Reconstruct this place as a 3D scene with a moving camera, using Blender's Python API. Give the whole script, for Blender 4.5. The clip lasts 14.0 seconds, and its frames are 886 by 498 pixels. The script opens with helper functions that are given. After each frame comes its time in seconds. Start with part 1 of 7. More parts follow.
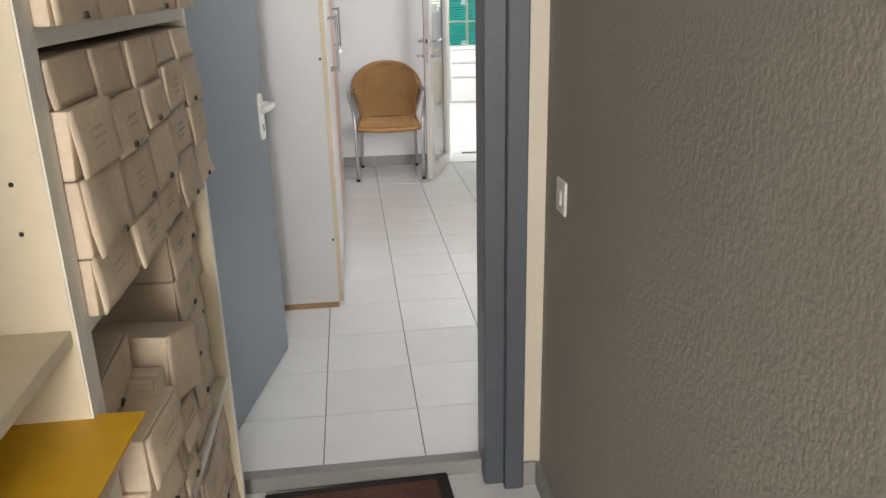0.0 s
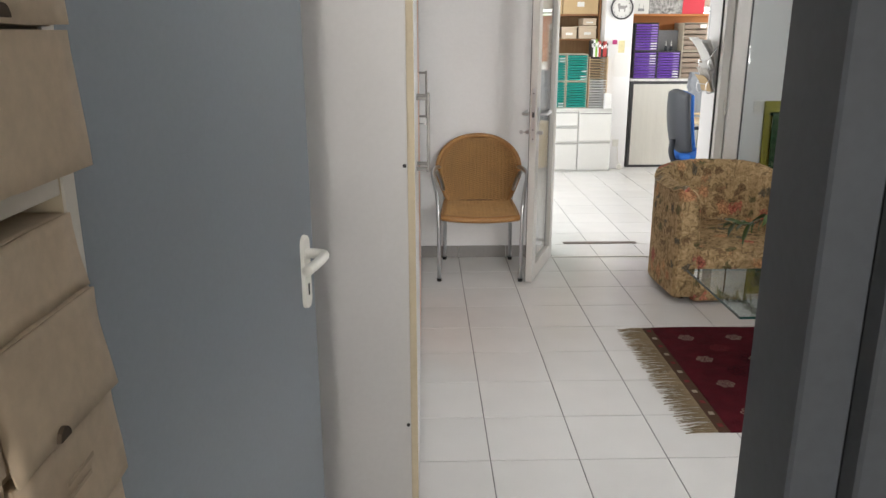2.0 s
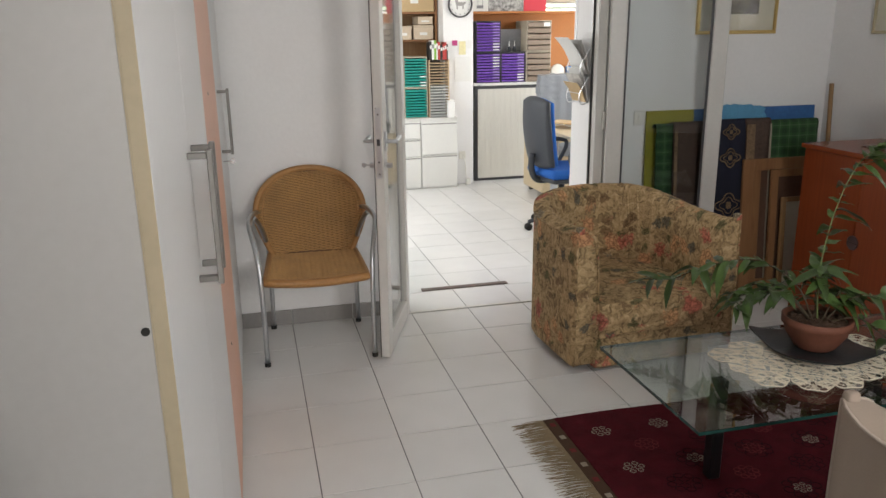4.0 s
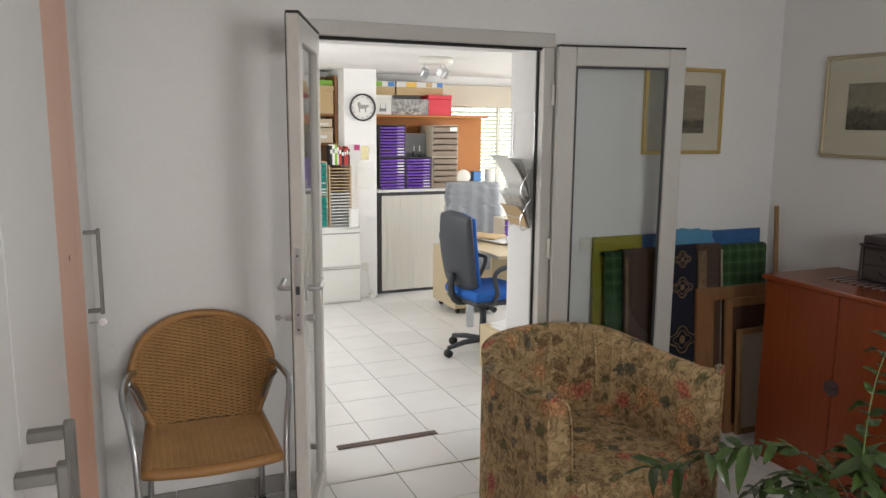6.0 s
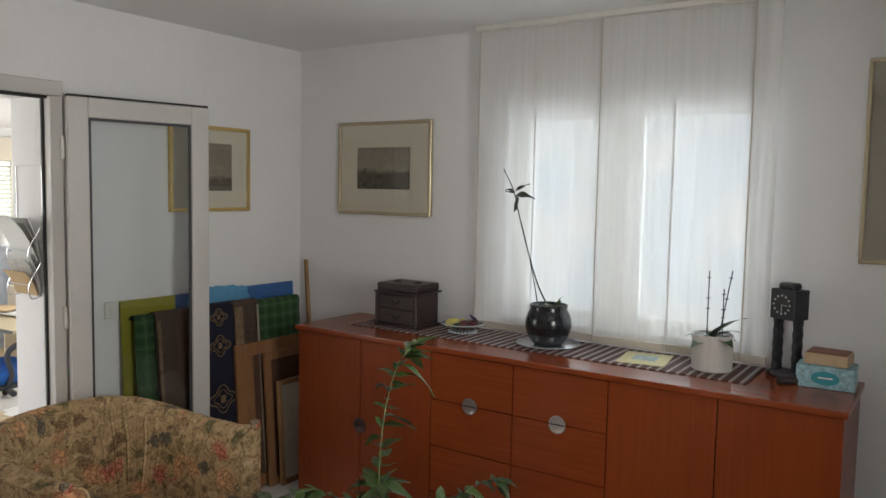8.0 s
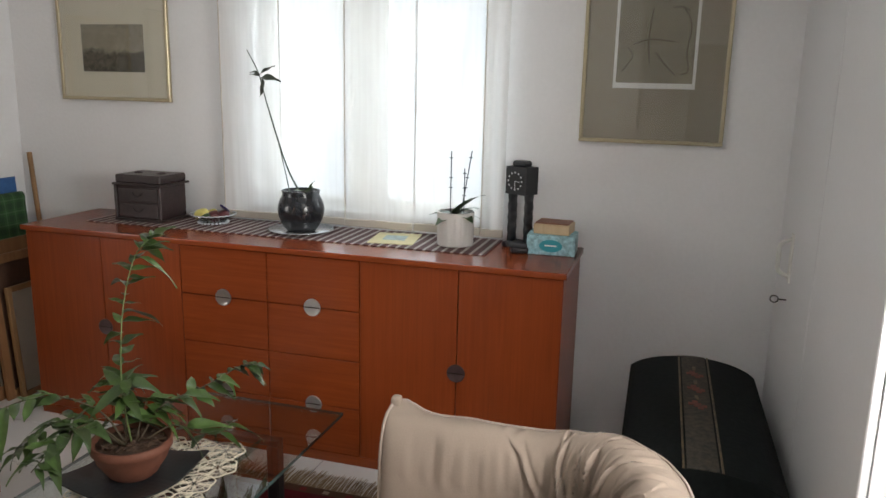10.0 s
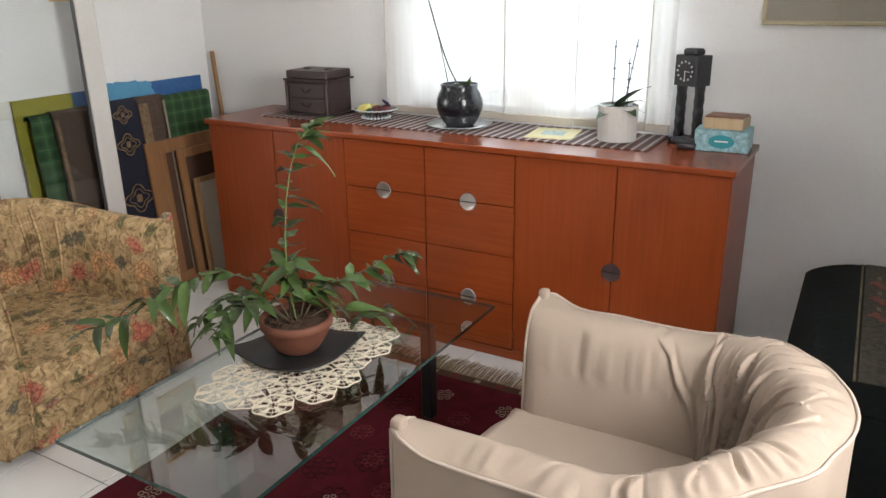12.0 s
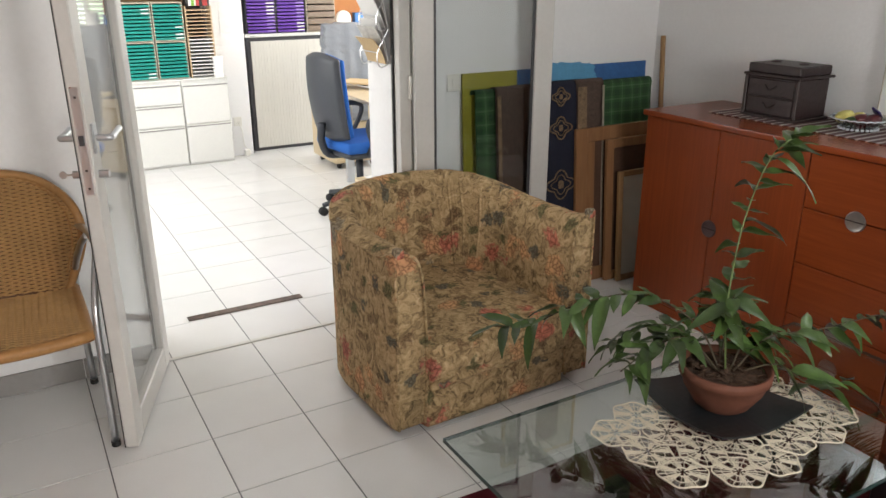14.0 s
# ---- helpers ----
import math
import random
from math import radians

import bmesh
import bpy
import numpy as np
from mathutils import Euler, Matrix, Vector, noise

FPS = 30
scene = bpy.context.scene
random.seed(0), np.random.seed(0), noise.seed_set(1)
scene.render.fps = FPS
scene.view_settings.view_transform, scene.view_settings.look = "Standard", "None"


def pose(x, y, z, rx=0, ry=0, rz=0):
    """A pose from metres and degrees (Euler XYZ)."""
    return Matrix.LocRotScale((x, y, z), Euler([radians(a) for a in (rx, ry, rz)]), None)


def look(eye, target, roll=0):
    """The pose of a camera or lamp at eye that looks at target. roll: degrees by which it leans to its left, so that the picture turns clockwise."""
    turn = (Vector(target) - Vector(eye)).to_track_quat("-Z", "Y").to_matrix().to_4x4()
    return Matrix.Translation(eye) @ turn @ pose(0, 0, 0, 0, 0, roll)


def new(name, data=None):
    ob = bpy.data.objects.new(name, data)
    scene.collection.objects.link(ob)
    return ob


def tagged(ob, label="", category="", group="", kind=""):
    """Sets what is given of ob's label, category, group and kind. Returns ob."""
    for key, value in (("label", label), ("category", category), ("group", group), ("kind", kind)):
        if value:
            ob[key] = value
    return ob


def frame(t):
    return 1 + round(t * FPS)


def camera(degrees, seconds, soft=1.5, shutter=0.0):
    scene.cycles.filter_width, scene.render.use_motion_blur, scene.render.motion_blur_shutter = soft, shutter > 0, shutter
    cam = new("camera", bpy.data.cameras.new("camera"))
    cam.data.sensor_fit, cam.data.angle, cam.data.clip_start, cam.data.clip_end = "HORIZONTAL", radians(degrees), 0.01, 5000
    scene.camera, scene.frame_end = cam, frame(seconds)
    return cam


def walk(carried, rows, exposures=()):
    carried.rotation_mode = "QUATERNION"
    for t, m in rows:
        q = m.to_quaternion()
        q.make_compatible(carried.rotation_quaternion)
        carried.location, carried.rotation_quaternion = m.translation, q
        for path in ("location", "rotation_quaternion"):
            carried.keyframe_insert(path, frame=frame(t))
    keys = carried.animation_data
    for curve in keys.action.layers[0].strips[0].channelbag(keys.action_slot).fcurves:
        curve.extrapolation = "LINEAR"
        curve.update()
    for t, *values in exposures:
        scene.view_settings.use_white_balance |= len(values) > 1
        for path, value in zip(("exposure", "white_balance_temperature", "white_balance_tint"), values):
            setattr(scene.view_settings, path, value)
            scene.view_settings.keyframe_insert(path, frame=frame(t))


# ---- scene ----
cam = camera(60.4, 14.0)
PATH = [
    (0, (0.134, 0.109, 1.465), (0.352, 1.985, 0.808), -1.3),
    (0.5, (0.128, 0.376, 1.463), (0.255, 2.278, 0.859), -0.9),
    (1, (0.133, 0.727, 1.493), (0.194, 2.643, 0.92), -0.5),
    (1.5, (0.101, 1.05, 1.456), (0.124, 2.97, 0.898), -0.2),
    (2, (0.072, 1.37, 1.536), (0.119, 3.294, 0.99), -0.1),
    (2.2, (0.062, 1.543, 1.501), (0.146, 3.469, 0.967), -0.5),
    (2.5, (0.1, 1.726, 1.502), (0.228, 3.648, 0.963), -0.7),
    (3, (0.099, 2.07, 1.525), (0.367, 3.975, 0.98), -0.8),
    (3.2, (0.133, 2.182, 1.51), (0.446, 4.078, 0.957), -1.0),
    (5.3, (0.179, 3.112, 1.631), (0.847, 4.943, 1.184), 0.3),
    (5.5, (0.162, 3.21, 1.639), (0.856, 5.041, 1.232), 0.1),
    (6, (0.151, 3.296, 1.657), (0.929, 5.11, 1.333), 0.5),
    (6.5, (0.161, 3.367, 1.68), (1.111, 5.108, 1.426), 0.7),
    (7, (0.146, 3.37, 1.691), (1.345, 4.958, 1.491), 1.0),
    (7.5, (0.219, 3.297, 1.693), (1.658, 4.674, 1.52), 1.0),
    (8, (0.276, 3.265, 1.65), (1.926, 4.385, 1.494), 1.1),
    (8.5, (0.293, 3.238, 1.649), (2.086, 4.103, 1.457), 1.0),
    (9, (0.313, 3.184, 1.604), (2.175, 3.872, 1.36), 0.6),
    (9.2, (0.309, 3.181, 1.623), (2.184, 3.811, 1.327), 0.3),
    (11.5, (0.313, 3.185, 1.604), (2.055, 3.907, 0.936), -0.6),
    (12, (0.353, 3.135, 1.575), (1.986, 4.078, 0.91), -0.9),
    (12.5, (0.362, 3.168, 1.561), (1.866, 4.307, 0.897), -0.5),
    (13, (0.362, 3.202, 1.526), (1.702, 4.534, 0.869), -0.2),
    (13.3, (0.374, 3.257, 1.525), (1.598, 4.691, 0.857), -0.1),
    (14, (0.546, 3.517, 1.524), (1.481, 5.148, 0.842), -0.1),
]

# ---- light ----
EXPO = [(0.0, 0.42, 6380, 10), (0.5, 0.5, 6420, 10), (1.5, 0.38, 6480, 10), (2.5, -0.08, 6550, 10), (3.2, -0.08, 6550, 10), (5.5, -0.2, 6650, 10), (6.5, -0.3, 6650, 10), (8.0, -0.2, 6650, 10), (9.2, 0.05, 6600, 10), (11.3, 0.80, 6550, 10), (12.0, 0.88, 6550, 10), (13.0, 0.62, 6550, 10), (14.0, 0.32, 6600, 10)]
walk(cam, [(t, look(eye, target, roll)) for t, eye, target, roll in PATH], EXPO)

world = bpy.data.worlds.new("sky")
scene.world = world
world.use_nodes = True
wn = world.node_tree.nodes
sky = wn.new("ShaderNodeTexSky")
sky.sky_type, sky.sun_disc = "NISHITA", False
sky.sun_elevation, sky.sun_rotation = radians(50), radians(70)
wn["Background"].inputs["Strength"].default_value = 0.12
world.node_tree.links.new(sky.outputs["Color"], wn["Background"].inputs["Color"])


def window_light(name, m, sx, sy, watts, colour):
    lamp = bpy.data.lights.new(name, "AREA")
    lamp.shape, lamp.size, lamp.size_y, lamp.energy, lamp.color = "RECTANGLE", sx, sy, watts, colour
    ob = new(name, lamp)
    ob.matrix_world = m
    return ob


# daylight in the window openings: lounge, office side, office back, store room
window_light("window_daylight_lounge", look((3.83, 4.56, 1.52), (0, 4.56, 1.2)), 1.12, 1.0, 15, (0.85, 0.93, 1.0))
window_light("window_daylight_office", look((4.72, 8.6, 1.5), (0, 8.6, 0.6)), 2.6, 1.2, 68, (1.0, 0.98, 0.95))
window_light("window_daylight_office_left", look((0.34, 8.5, 1.5), (4, 8.5, 0.6)), 2.2, 1.1, 37, (1.0, 0.98, 0.95))
# south lamp is an added fill for the lounge; no window is known there
window_light("window_daylight_south", look((1.5, 2.16, 1.62), (2.95, 4.7, 2.1)), 0.9, 0.9, 46, (1.0, 0.98, 0.95))
window_light("window_daylight_store", look((-0.02, -3.35, 1.75), (0.0, 2, 1.2)), 0.6, 1.05, 112, (1.0, 0.95, 0.88))


# ---- materials ----
def nodes_of(name):
    mat = bpy.data.materials.new(name)
    mat.use_nodes = True
    nt = mat.node_tree
    return mat, nt, nt.nodes["Principled BSDF"]


def add_node(nt, kind, **values):
    n = nt.nodes.new(kind)
    for key, value in values.items():
        n.inputs[key].default_value = value
    return n


def ramp_of(nt, src, stops, how="LINEAR"):
    r = nt.nodes.new("ShaderNodeValToRGB")
    r.color_ramp.interpolation = how
    el = r.color_ramp.elements
    while len(el) < len(stops):
        el.new(0.5)
    for e, (p, c) in zip(el, stops):
        e.position, e.color = p, (*c, 1)
    nt.links.new(src, r.inputs[0])
    return r.outputs[0]


def mixed(nt, fac, a, b, how="MIX"):
    m = nt.nodes.new("ShaderNodeMix")
    m.data_type, m.blend_type = "RGBA", how
    for k, v in ((0, fac), (6, a), (7, b)):
        if isinstance(v, (int, float)):
            m.inputs[k].default_value = v
        elif isinstance(v, tuple):
            m.inputs[k].default_value = (*v, 1)
        else:
            nt.links.new(v, m.inputs[k])
    return m.outputs[2]


def coords(nt, scale=(1, 1, 1), turn=(0, 0, 0), world_space=False):
    tc = nt.nodes.new("ShaderNodeTexCoord")
    mp = nt.nodes.new("ShaderNodeMapping")
    mp.inputs["Scale"].default_value = scale
    mp.inputs["Rotation"].default_value = turn
    nt.links.new(tc.outputs["Object"], mp.inputs[0])
    return mp.outputs[0]


def noise_of(nt, vec, scale, detail=3, rough=0.5, distort=0.0):
    n = add_node(nt, "ShaderNodeTexNoise", Scale=scale, Detail=detail, Roughness=rough, Distortion=distort)
    nt.links.new(vec, n.inputs["Vector"])
    return n.outputs["Fac"]


def bump(nt, bs, height, strength, distance):
    b = add_node(nt, "ShaderNodeBump", Strength=strength, Distance=distance)
    nt.links.new(height, b.inputs["Height"])
    nt.links.new(b.outputs[0], bs.inputs["Normal"])


def shade(c, f):
    return tuple(min(1.0, v * f) for v in c)


def surface(name, c, rough=0.5, metal=0.0, vary=0.1, grain=(60, 0.15, 0.002), big=2.5, stretch=(1, 1, 1), per_object=0.0, spec=0.5):
    """A plain surface with stains at a large scale, grain at a small one and a fine relief."""
    mat, nt, bs = nodes_of(name)
    v = coords(nt, stretch)
    n1, n2 = noise_of(nt, v, big, 4), noise_of(nt, v, grain[0], 4)
    col = ramp_of(nt, n1, [(0.3, shade(c, 1 - vary)), (0.7, shade(c, 1 + vary * 0.6))])
    col = mixed(nt, 0.35, col, ramp_of(nt, n2, [(0.35, shade(c, 1 - vary)), (0.65, shade(c, 1 + vary))]))
    if per_object:
        oi = nt.nodes.new("ShaderNodeObjectInfo")
        col = mixed(nt, 1.0, col, ramp_of(nt, oi.outputs["Random"], [(0, (1 - per_object,) * 3), (1, (1, 1, 1))]), "MULTIPLY")
    nt.links.new(col, bs.inputs["Base Color"])
    rr = nt.nodes.new("ShaderNodeMapRange")
    rr.inputs["To Min"].default_value, rr.inputs["To Max"].default_value = max(0.02, rough * 0.85), min(1, rough * 1.15)
    nt.links.new(n1, rr.inputs["Value"])
    nt.links.new(rr.outputs[0], bs.inputs["Roughness"])
    bs.inputs["Metallic"].default_value = metal
    bs.inputs["Specular IOR Level"].default_value = spec
    if grain[1]:
        bump(nt, bs, n2, grain[1], grain[2])
    return mat


def wood(name, c1, c2, rough=0.35, along=(14, 14, 1.2), per_object=0.0, spec=0.5):
    mat, nt, bs = nodes_of(name)
    v = coords(nt, along)
    n1 = noise_of(nt, v, 3.0, 6, 0.6, 0.8)
    n2 = noise_of(nt, coords(nt, (1, 1, 1)), 1.7, 3)
    col = ramp_of(nt, n1, [(0.3, c1), (0.7, c2)])
    col = mixed(nt, 0.4, col, ramp_of(nt, n2, [(0.35, shade(c1, 0.85)), (0.7, c2)]))
    if per_object:
        oi = nt.nodes.new("ShaderNodeObjectInfo")
        col = mixed(nt, 1.0, col, ramp_of(nt, oi.outputs["Random"], [(0, (1 - per_object,) * 3), (1, (1, 1, 1))]), "MULTIPLY")
    nt.links.new(col, bs.inputs["Base Color"])
    bs.inputs["Roughness"].default_value = rough
    bs.inputs["Specular IOR Level"].default_value = spec
    bump(nt, bs, n1, 0.05, 0.001)
    return mat


def glass(name, tint, rough=0.0, sheen=0.045):
    """Clear pane: sees straight through, with a mirror sheen by Fresnel."""
    mat, nt, bs = nodes_of(name)
    out = nt.nodes["Material Output"]
    tr = nt.nodes.new("ShaderNodeBsdfTransparent")
    tr.inputs[0].default_value = (*tint, 1)
    gl = nt.nodes.new("ShaderNodeBsdfGlossy")
    gl.inputs["Roughness"].default_value = rough
    lw = nt.nodes.new("ShaderNodeLayerWeight")
    pw = nt.nodes.new("ShaderNodeMath")
    pw.operation = "POWER"
    pw.inputs[1].default_value = 5.0
    nt.links.new(lw.outputs["Facing"], pw.inputs[0])
    fr = nt.nodes.new("ShaderNodeMath")
    fr.operation = "MULTIPLY_ADD"
    fr.inputs[1].default_value, fr.inputs[2].default_value = 0.9, sheen
    nt.links.new(pw.outputs[0], fr.inputs[0])
    mx = nt.nodes.new("ShaderNodeMixShader")
    nt.links.new(fr.outputs[0], mx.inputs[0])
    nt.links.new(tr.outputs[0], mx.inputs[1])
    nt.links.new(gl.outputs[0], mx.inputs[2])
    nt.links.new(mx.outputs[0], out.inputs[0])
    return mat


def tapestry():
    """Woven floral tapestry: tan ground, olive scrolls, rose and peach flowers."""
    mat, nt, bs = nodes_of("floral_tapestry")
    v = coords(nt)
    wob = add_node(nt, "ShaderNodeTexNoise", Scale=14.0, Detail=3.0)
    nt.links.new(v, wob.inputs["Vector"])
    va = nt.nodes.new("ShaderNodeVectorMath")
    va.operation = "MULTIPLY_ADD"
    nt.links.new(wob.outputs["Color"], va.inputs[0])
    va.inputs[1].default_value = (0.10, 0.10, 0.10)
    nt.links.new(v, va.inputs[2])
    ground = ramp_of(nt, noise_of(nt, va.outputs[0], 30, 4, 0.65, 1.0), [(0.33, (0.12, 0.082, 0.042)), (0.45, (0.31, 0.215, 0.11)), (0.57, (0.47, 0.33, 0.175)), (0.74, (0.62, 0.47, 0.29))])

    def flowers(scale, lo, hi, colours, seed):
        vo = add_node(nt, "ShaderNodeTexVoronoi", Scale=scale, Randomness=0.9)
        mp = nt.nodes.new("ShaderNodeMapping")
        mp.inputs["Location"].default_value = (seed, seed * 1.7, seed * 0.6)
        nt.links.new(va.outputs[0], mp.inputs[0])
        nt.links.new(mp.outputs[0], vo.inputs["Vector"])
        sep = nt.nodes.new("ShaderNodeSeparateColor")
        nt.links.new(vo.outputs["Color"], sep.inputs[0])
        tone = ramp_of(nt, sep.outputs[0], colours, "CONSTANT")
        ve = add_node(nt, "ShaderNodeTexVoronoi", Scale=scale * 5.5)
        ve.feature = "DISTANCE_TO_EDGE"
        nt.links.new(va.outputs[0], ve.inputs["Vector"])
        tone = mixed(nt, 1.0, tone, ramp_of(nt, ve.outputs["Distance"], [(0.0, (0.35, 0.33, 0.30)), (0.10, (0.85, 0.83, 0.8)), (0.3, (1.15, 1.15, 1.1))]), "MULTIPLY")
        ja = nt.nodes.new("ShaderNodeMath")
        ja.operation = "MULTIPLY_ADD"
        nt.links.new(noise_of(nt, v, 62, 3, 0.6), ja.inputs[0])
        ja.inputs[1].default_value = 0.55
        nt.links.new(vo.outputs["Distance"], ja.inputs[2])
        mask = ramp_of(nt, ja.outputs[0], [(lo + 0.2, (0.9, 0.9, 0.9)), (hi + 0.2, (0, 0, 0))])
        pick = ramp_of(nt, sep.outputs[1], [(0.0, (0, 0, 0)), (0.18, (1, 1, 1))], "CONSTANT")
        return tone, mixed(nt, 1.0, mask, pick, "MULTIPLY")

    rose = [(0.0, (0.55, 0.17, 0.12)), (0.25, (0.62, 0.35, 0.18)), (0.5, (0.45, 0.14, 0.11)), (0.7, (0.27, 0.23, 0.17)), (0.8, (0.58, 0.30, 0.16))]
    leaf = [(0.0, (0.15, 0.14, 0.068)), (0.4, (0.22, 0.14, 0.075)), (0.7, (0.125, 0.12, 0.095))]
    t2, m2 = flowers(11, 0.33, 0.45, leaf, 3.1)
    t1, m1 = flowers(7.6, 0.36, 0.47, rose, 7.7)
    col = mixed(nt, m2, ground, t2)
    col = mixed(nt, m1, col, t1)
    nt.links.new(col, bs.inputs["Base Color"])
    bs.inputs["Roughness"].default_value = 0.9
    bs.inputs["Specular IOR Level"].default_value = 0.2
    bump(nt, bs, noise_of(nt, v, 260, 2), 0.25, 0.002)
    return mat


def curtain_mat():
    mat, nt, bs = nodes_of("sheer_white_curtain")
    out = nt.nodes["Material Output"]
    v = coords(nt, (1, 1, 1))
    weave = noise_of(nt, v, 240, 2)
    slub = noise_of(nt, coords(nt, (1, 9, 0.35)), 5, 5)
    col = ramp_of(nt, slub, [(0.3, (0.80, 0.80, 0.79)), (0.7, (0.90, 0.89, 0.87))])
    df, tl = nt.nodes.new("ShaderNodeBsdfDiffuse"), nt.nodes.new("ShaderNodeBsdfTranslucent")
    tp = nt.nodes.new("ShaderNodeBsdfTransparent")
    nt.links.new(col, df.inputs[0])
    nt.links.new(col, tl.inputs[0])
    m1, m2 = nt.nodes.new("ShaderNodeMixShader"), nt.nodes.new("ShaderNodeMixShader")
    m1.inputs[0].default_value = 0.17
    nt.links.new(df.outputs[0], m1.inputs[1])
    nt.links.new(tl.outputs[0], m1.inputs[2])
    nt.links.new(ramp_of(nt, slub, [(0.3, (0.20, 0.20, 0.20)), (0.7, (0.36, 0.36, 0.36))]), m2.inputs[0])
    nt.links.new(m1.outputs[0], m2.inputs[1])
    nt.links.new(tp.outputs[0], m2.inputs[2])
    nt.links.new(m2.outputs[0], out.inputs[0])
    b = add_node(nt, "ShaderNodeBump", Strength=0.2, Distance=0.001)
    nt.links.new(weave, b.inputs["Height"])
    nt.links.new(b.outputs[0], df.inputs["Normal"])
    return mat


def glow(name, c, strength, scale=3.0, c2=None):
    mat, nt, bs = nodes_of(name)
    em = nt.nodes.new("ShaderNodeEmission")
    em.inputs["Strength"].default_value = strength
    if c2:
        nt.links.new(ramp_of(nt, noise_of(nt, coords(nt), scale, 5), [(0.4, c), (0.6, c2)]), em.inputs[0])
    else:
        em.inputs[0].default_value = (*c, 1)
    nt.links.new(em.outputs[0], nt.nodes["Material Output"].inputs[0])
    return mat


def plaid(name, a, b, c):
    mat, nt, bs = nodes_of(name)
    v = coords(nt)
    col = None
    for direction, scale in (("X", 5.0), ("Z", 5.0)):
        w = add_node(nt, "ShaderNodeTexWave", Scale=scale)
        w.bands_direction = direction
        nt.links.new(v, w.inputs["Vector"])
        k = ramp_of(nt, w.outputs["Fac"], [(0.0, a), (0.45, b), (0.96, b), (0.97, c)], "CONSTANT")
        col = k if col is None else mixed(nt, 0.5, col, k)
    nt.links.new(col, bs.inputs["Base Color"])
    bs.inputs["Roughness"].default_value = 0.95
    bump(nt, bs, noise_of(nt, v, 200, 2), 0.3, 0.002)
    return mat


def engraving(name, sky_c, land_c, dark_c, horizon):
    """A landscape print: pale sky over hazy hills and dark near ground. Local z runs up the sheet."""
    mat, nt, bs = nodes_of(name)
    v = coords(nt)
    sep = nt.nodes.new("ShaderNodeSeparateXYZ")
    nt.links.new(v, sep.inputs[0])
    ma = nt.nodes.new("ShaderNodeMath")
    ma.operation = "MULTIPLY_ADD"
    nt.links.new(noise_of(nt, v, 12, 6, 0.65), ma.inputs[0])
    ma.inputs[1].default_value = 0.12
    nt.links.new(sep.outputs[2], ma.inputs[2])
    mr = nt.nodes.new("ShaderNodeMapRange")
    mr.inputs["From Min"].default_value, mr.inputs["From Max"].default_value = horizon - 0.14, horizon + 0.22
    nt.links.new(ma.outputs[0], mr.inputs["Value"])
    col = ramp_of(nt, mr.outputs[0], [(0.08, dark_c), (0.36, land_c), (0.5, shade(land_c, 0.8)), (0.58, sky_c), (1.0, shade(sky_c, 0.75))])
    col = mixed(nt, 0.22, col, ramp_of(nt, noise_of(nt, v, 45, 5, 0.7), [(0.4, dark_c), (0.62, sky_c)]))
    nt.links.new(col, bs.inputs["Base Color"])
    bs.inputs["Roughness"].default_value = 0.25
    return mat


M = {}
M["wall"] = surface("white_wall_paint", (0.83, 0.83, 0.83), 0.85, vary=0.03, grain=(55, 0.3, 0.004))
M["stucco"] = surface("rough_sprayed_plaster", (0.31, 0.285, 0.245), 0.85, vary=0.08, grain=(110, 0.38, 0.005), stretch=(1, 1, 0.8))
M["cream_paint"] = surface("cream_gloss_paint", (0.60, 0.545, 0.44), 0.45, vary=0.04)
M["ceiling"] = surface("ceiling_paint", (0.84, 0.84, 0.84), 0.9, vary=0.02)
M["tile"] = surface("pale_grey_floor_tile", (0.78, 0.78, 0.77), 0.2, vary=0.04, grain=(180, 0.04, 0.001), big=5, per_object=0.05)
M["grout"] = surface("grey_grout", (0.17, 0.175, 0.175), 0.9, vary=0.2)
M["skirt"] = surface("grey_skirting_tile", (0.30, 0.29, 0.28), 0.4, vary=0.08, per_object=0.05)
M["steel_grey"] = surface("dark_grey_painted_steel", (0.085, 0.095, 0.11), 0.42, vary=0.12)
M["door_grey"] = surface("blue_grey_painted_door", (0.195, 0.225, 0.255), 0.38, vary=0.05, grain=(90, 0.05, 0.001))
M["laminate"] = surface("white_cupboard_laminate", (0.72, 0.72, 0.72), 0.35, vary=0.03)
# same white laminate, darkened in colour for the shade on the end panels
M["shaded_side_laminate"] = surface("white_laminate_shade_toned", (0.47, 0.465, 0.46), 0.4, vary=0.04)
M["lam_edge"] = surface("beige_edge_band", (0.46, 0.39, 0.27), 0.5, vary=0.08)
M["salmon"] = surface("salmon_laminate", (0.74, 0.43, 0.31), 0.45, vary=0.04)
M["plinth"] = wood("oak_plinth", (0.22, 0.13, 0.06), (0.33, 0.21, 0.10), 0.5)
M["cherry"] = wood("cherry_veneer", (0.20, 0.037, 0.009), (0.29, 0.059, 0.0145), 0.3, (26, 26, 0.9), spec=0.3)
M["cherry_h"] = wood("cherry_veneer_lying_grain", (0.205, 0.038, 0.0095), (0.295, 0.061, 0.015), 0.22, (26, 0.9, 26), spec=0.38)
# near-black that paints the shade in the sideboard's gaps and grip slots
M["gap_shade"] = surface("painted_gap_shadow", (0.03, 0.012, 0.008), 0.7)
M["chrome"] = surface("brushed_steel", (0.62, 0.63, 0.65), 0.28, 1.0, vary=0.05, grain=(0, 0, 0))
M["dark_metal"] = surface("dark_bronze_cup", (0.05, 0.04, 0.04), 0.35, 0.6)
M["grip_steel"] = surface("satin_steel_grip", (0.72, 0.72, 0.70), 0.3, 0.9, vary=0.1)
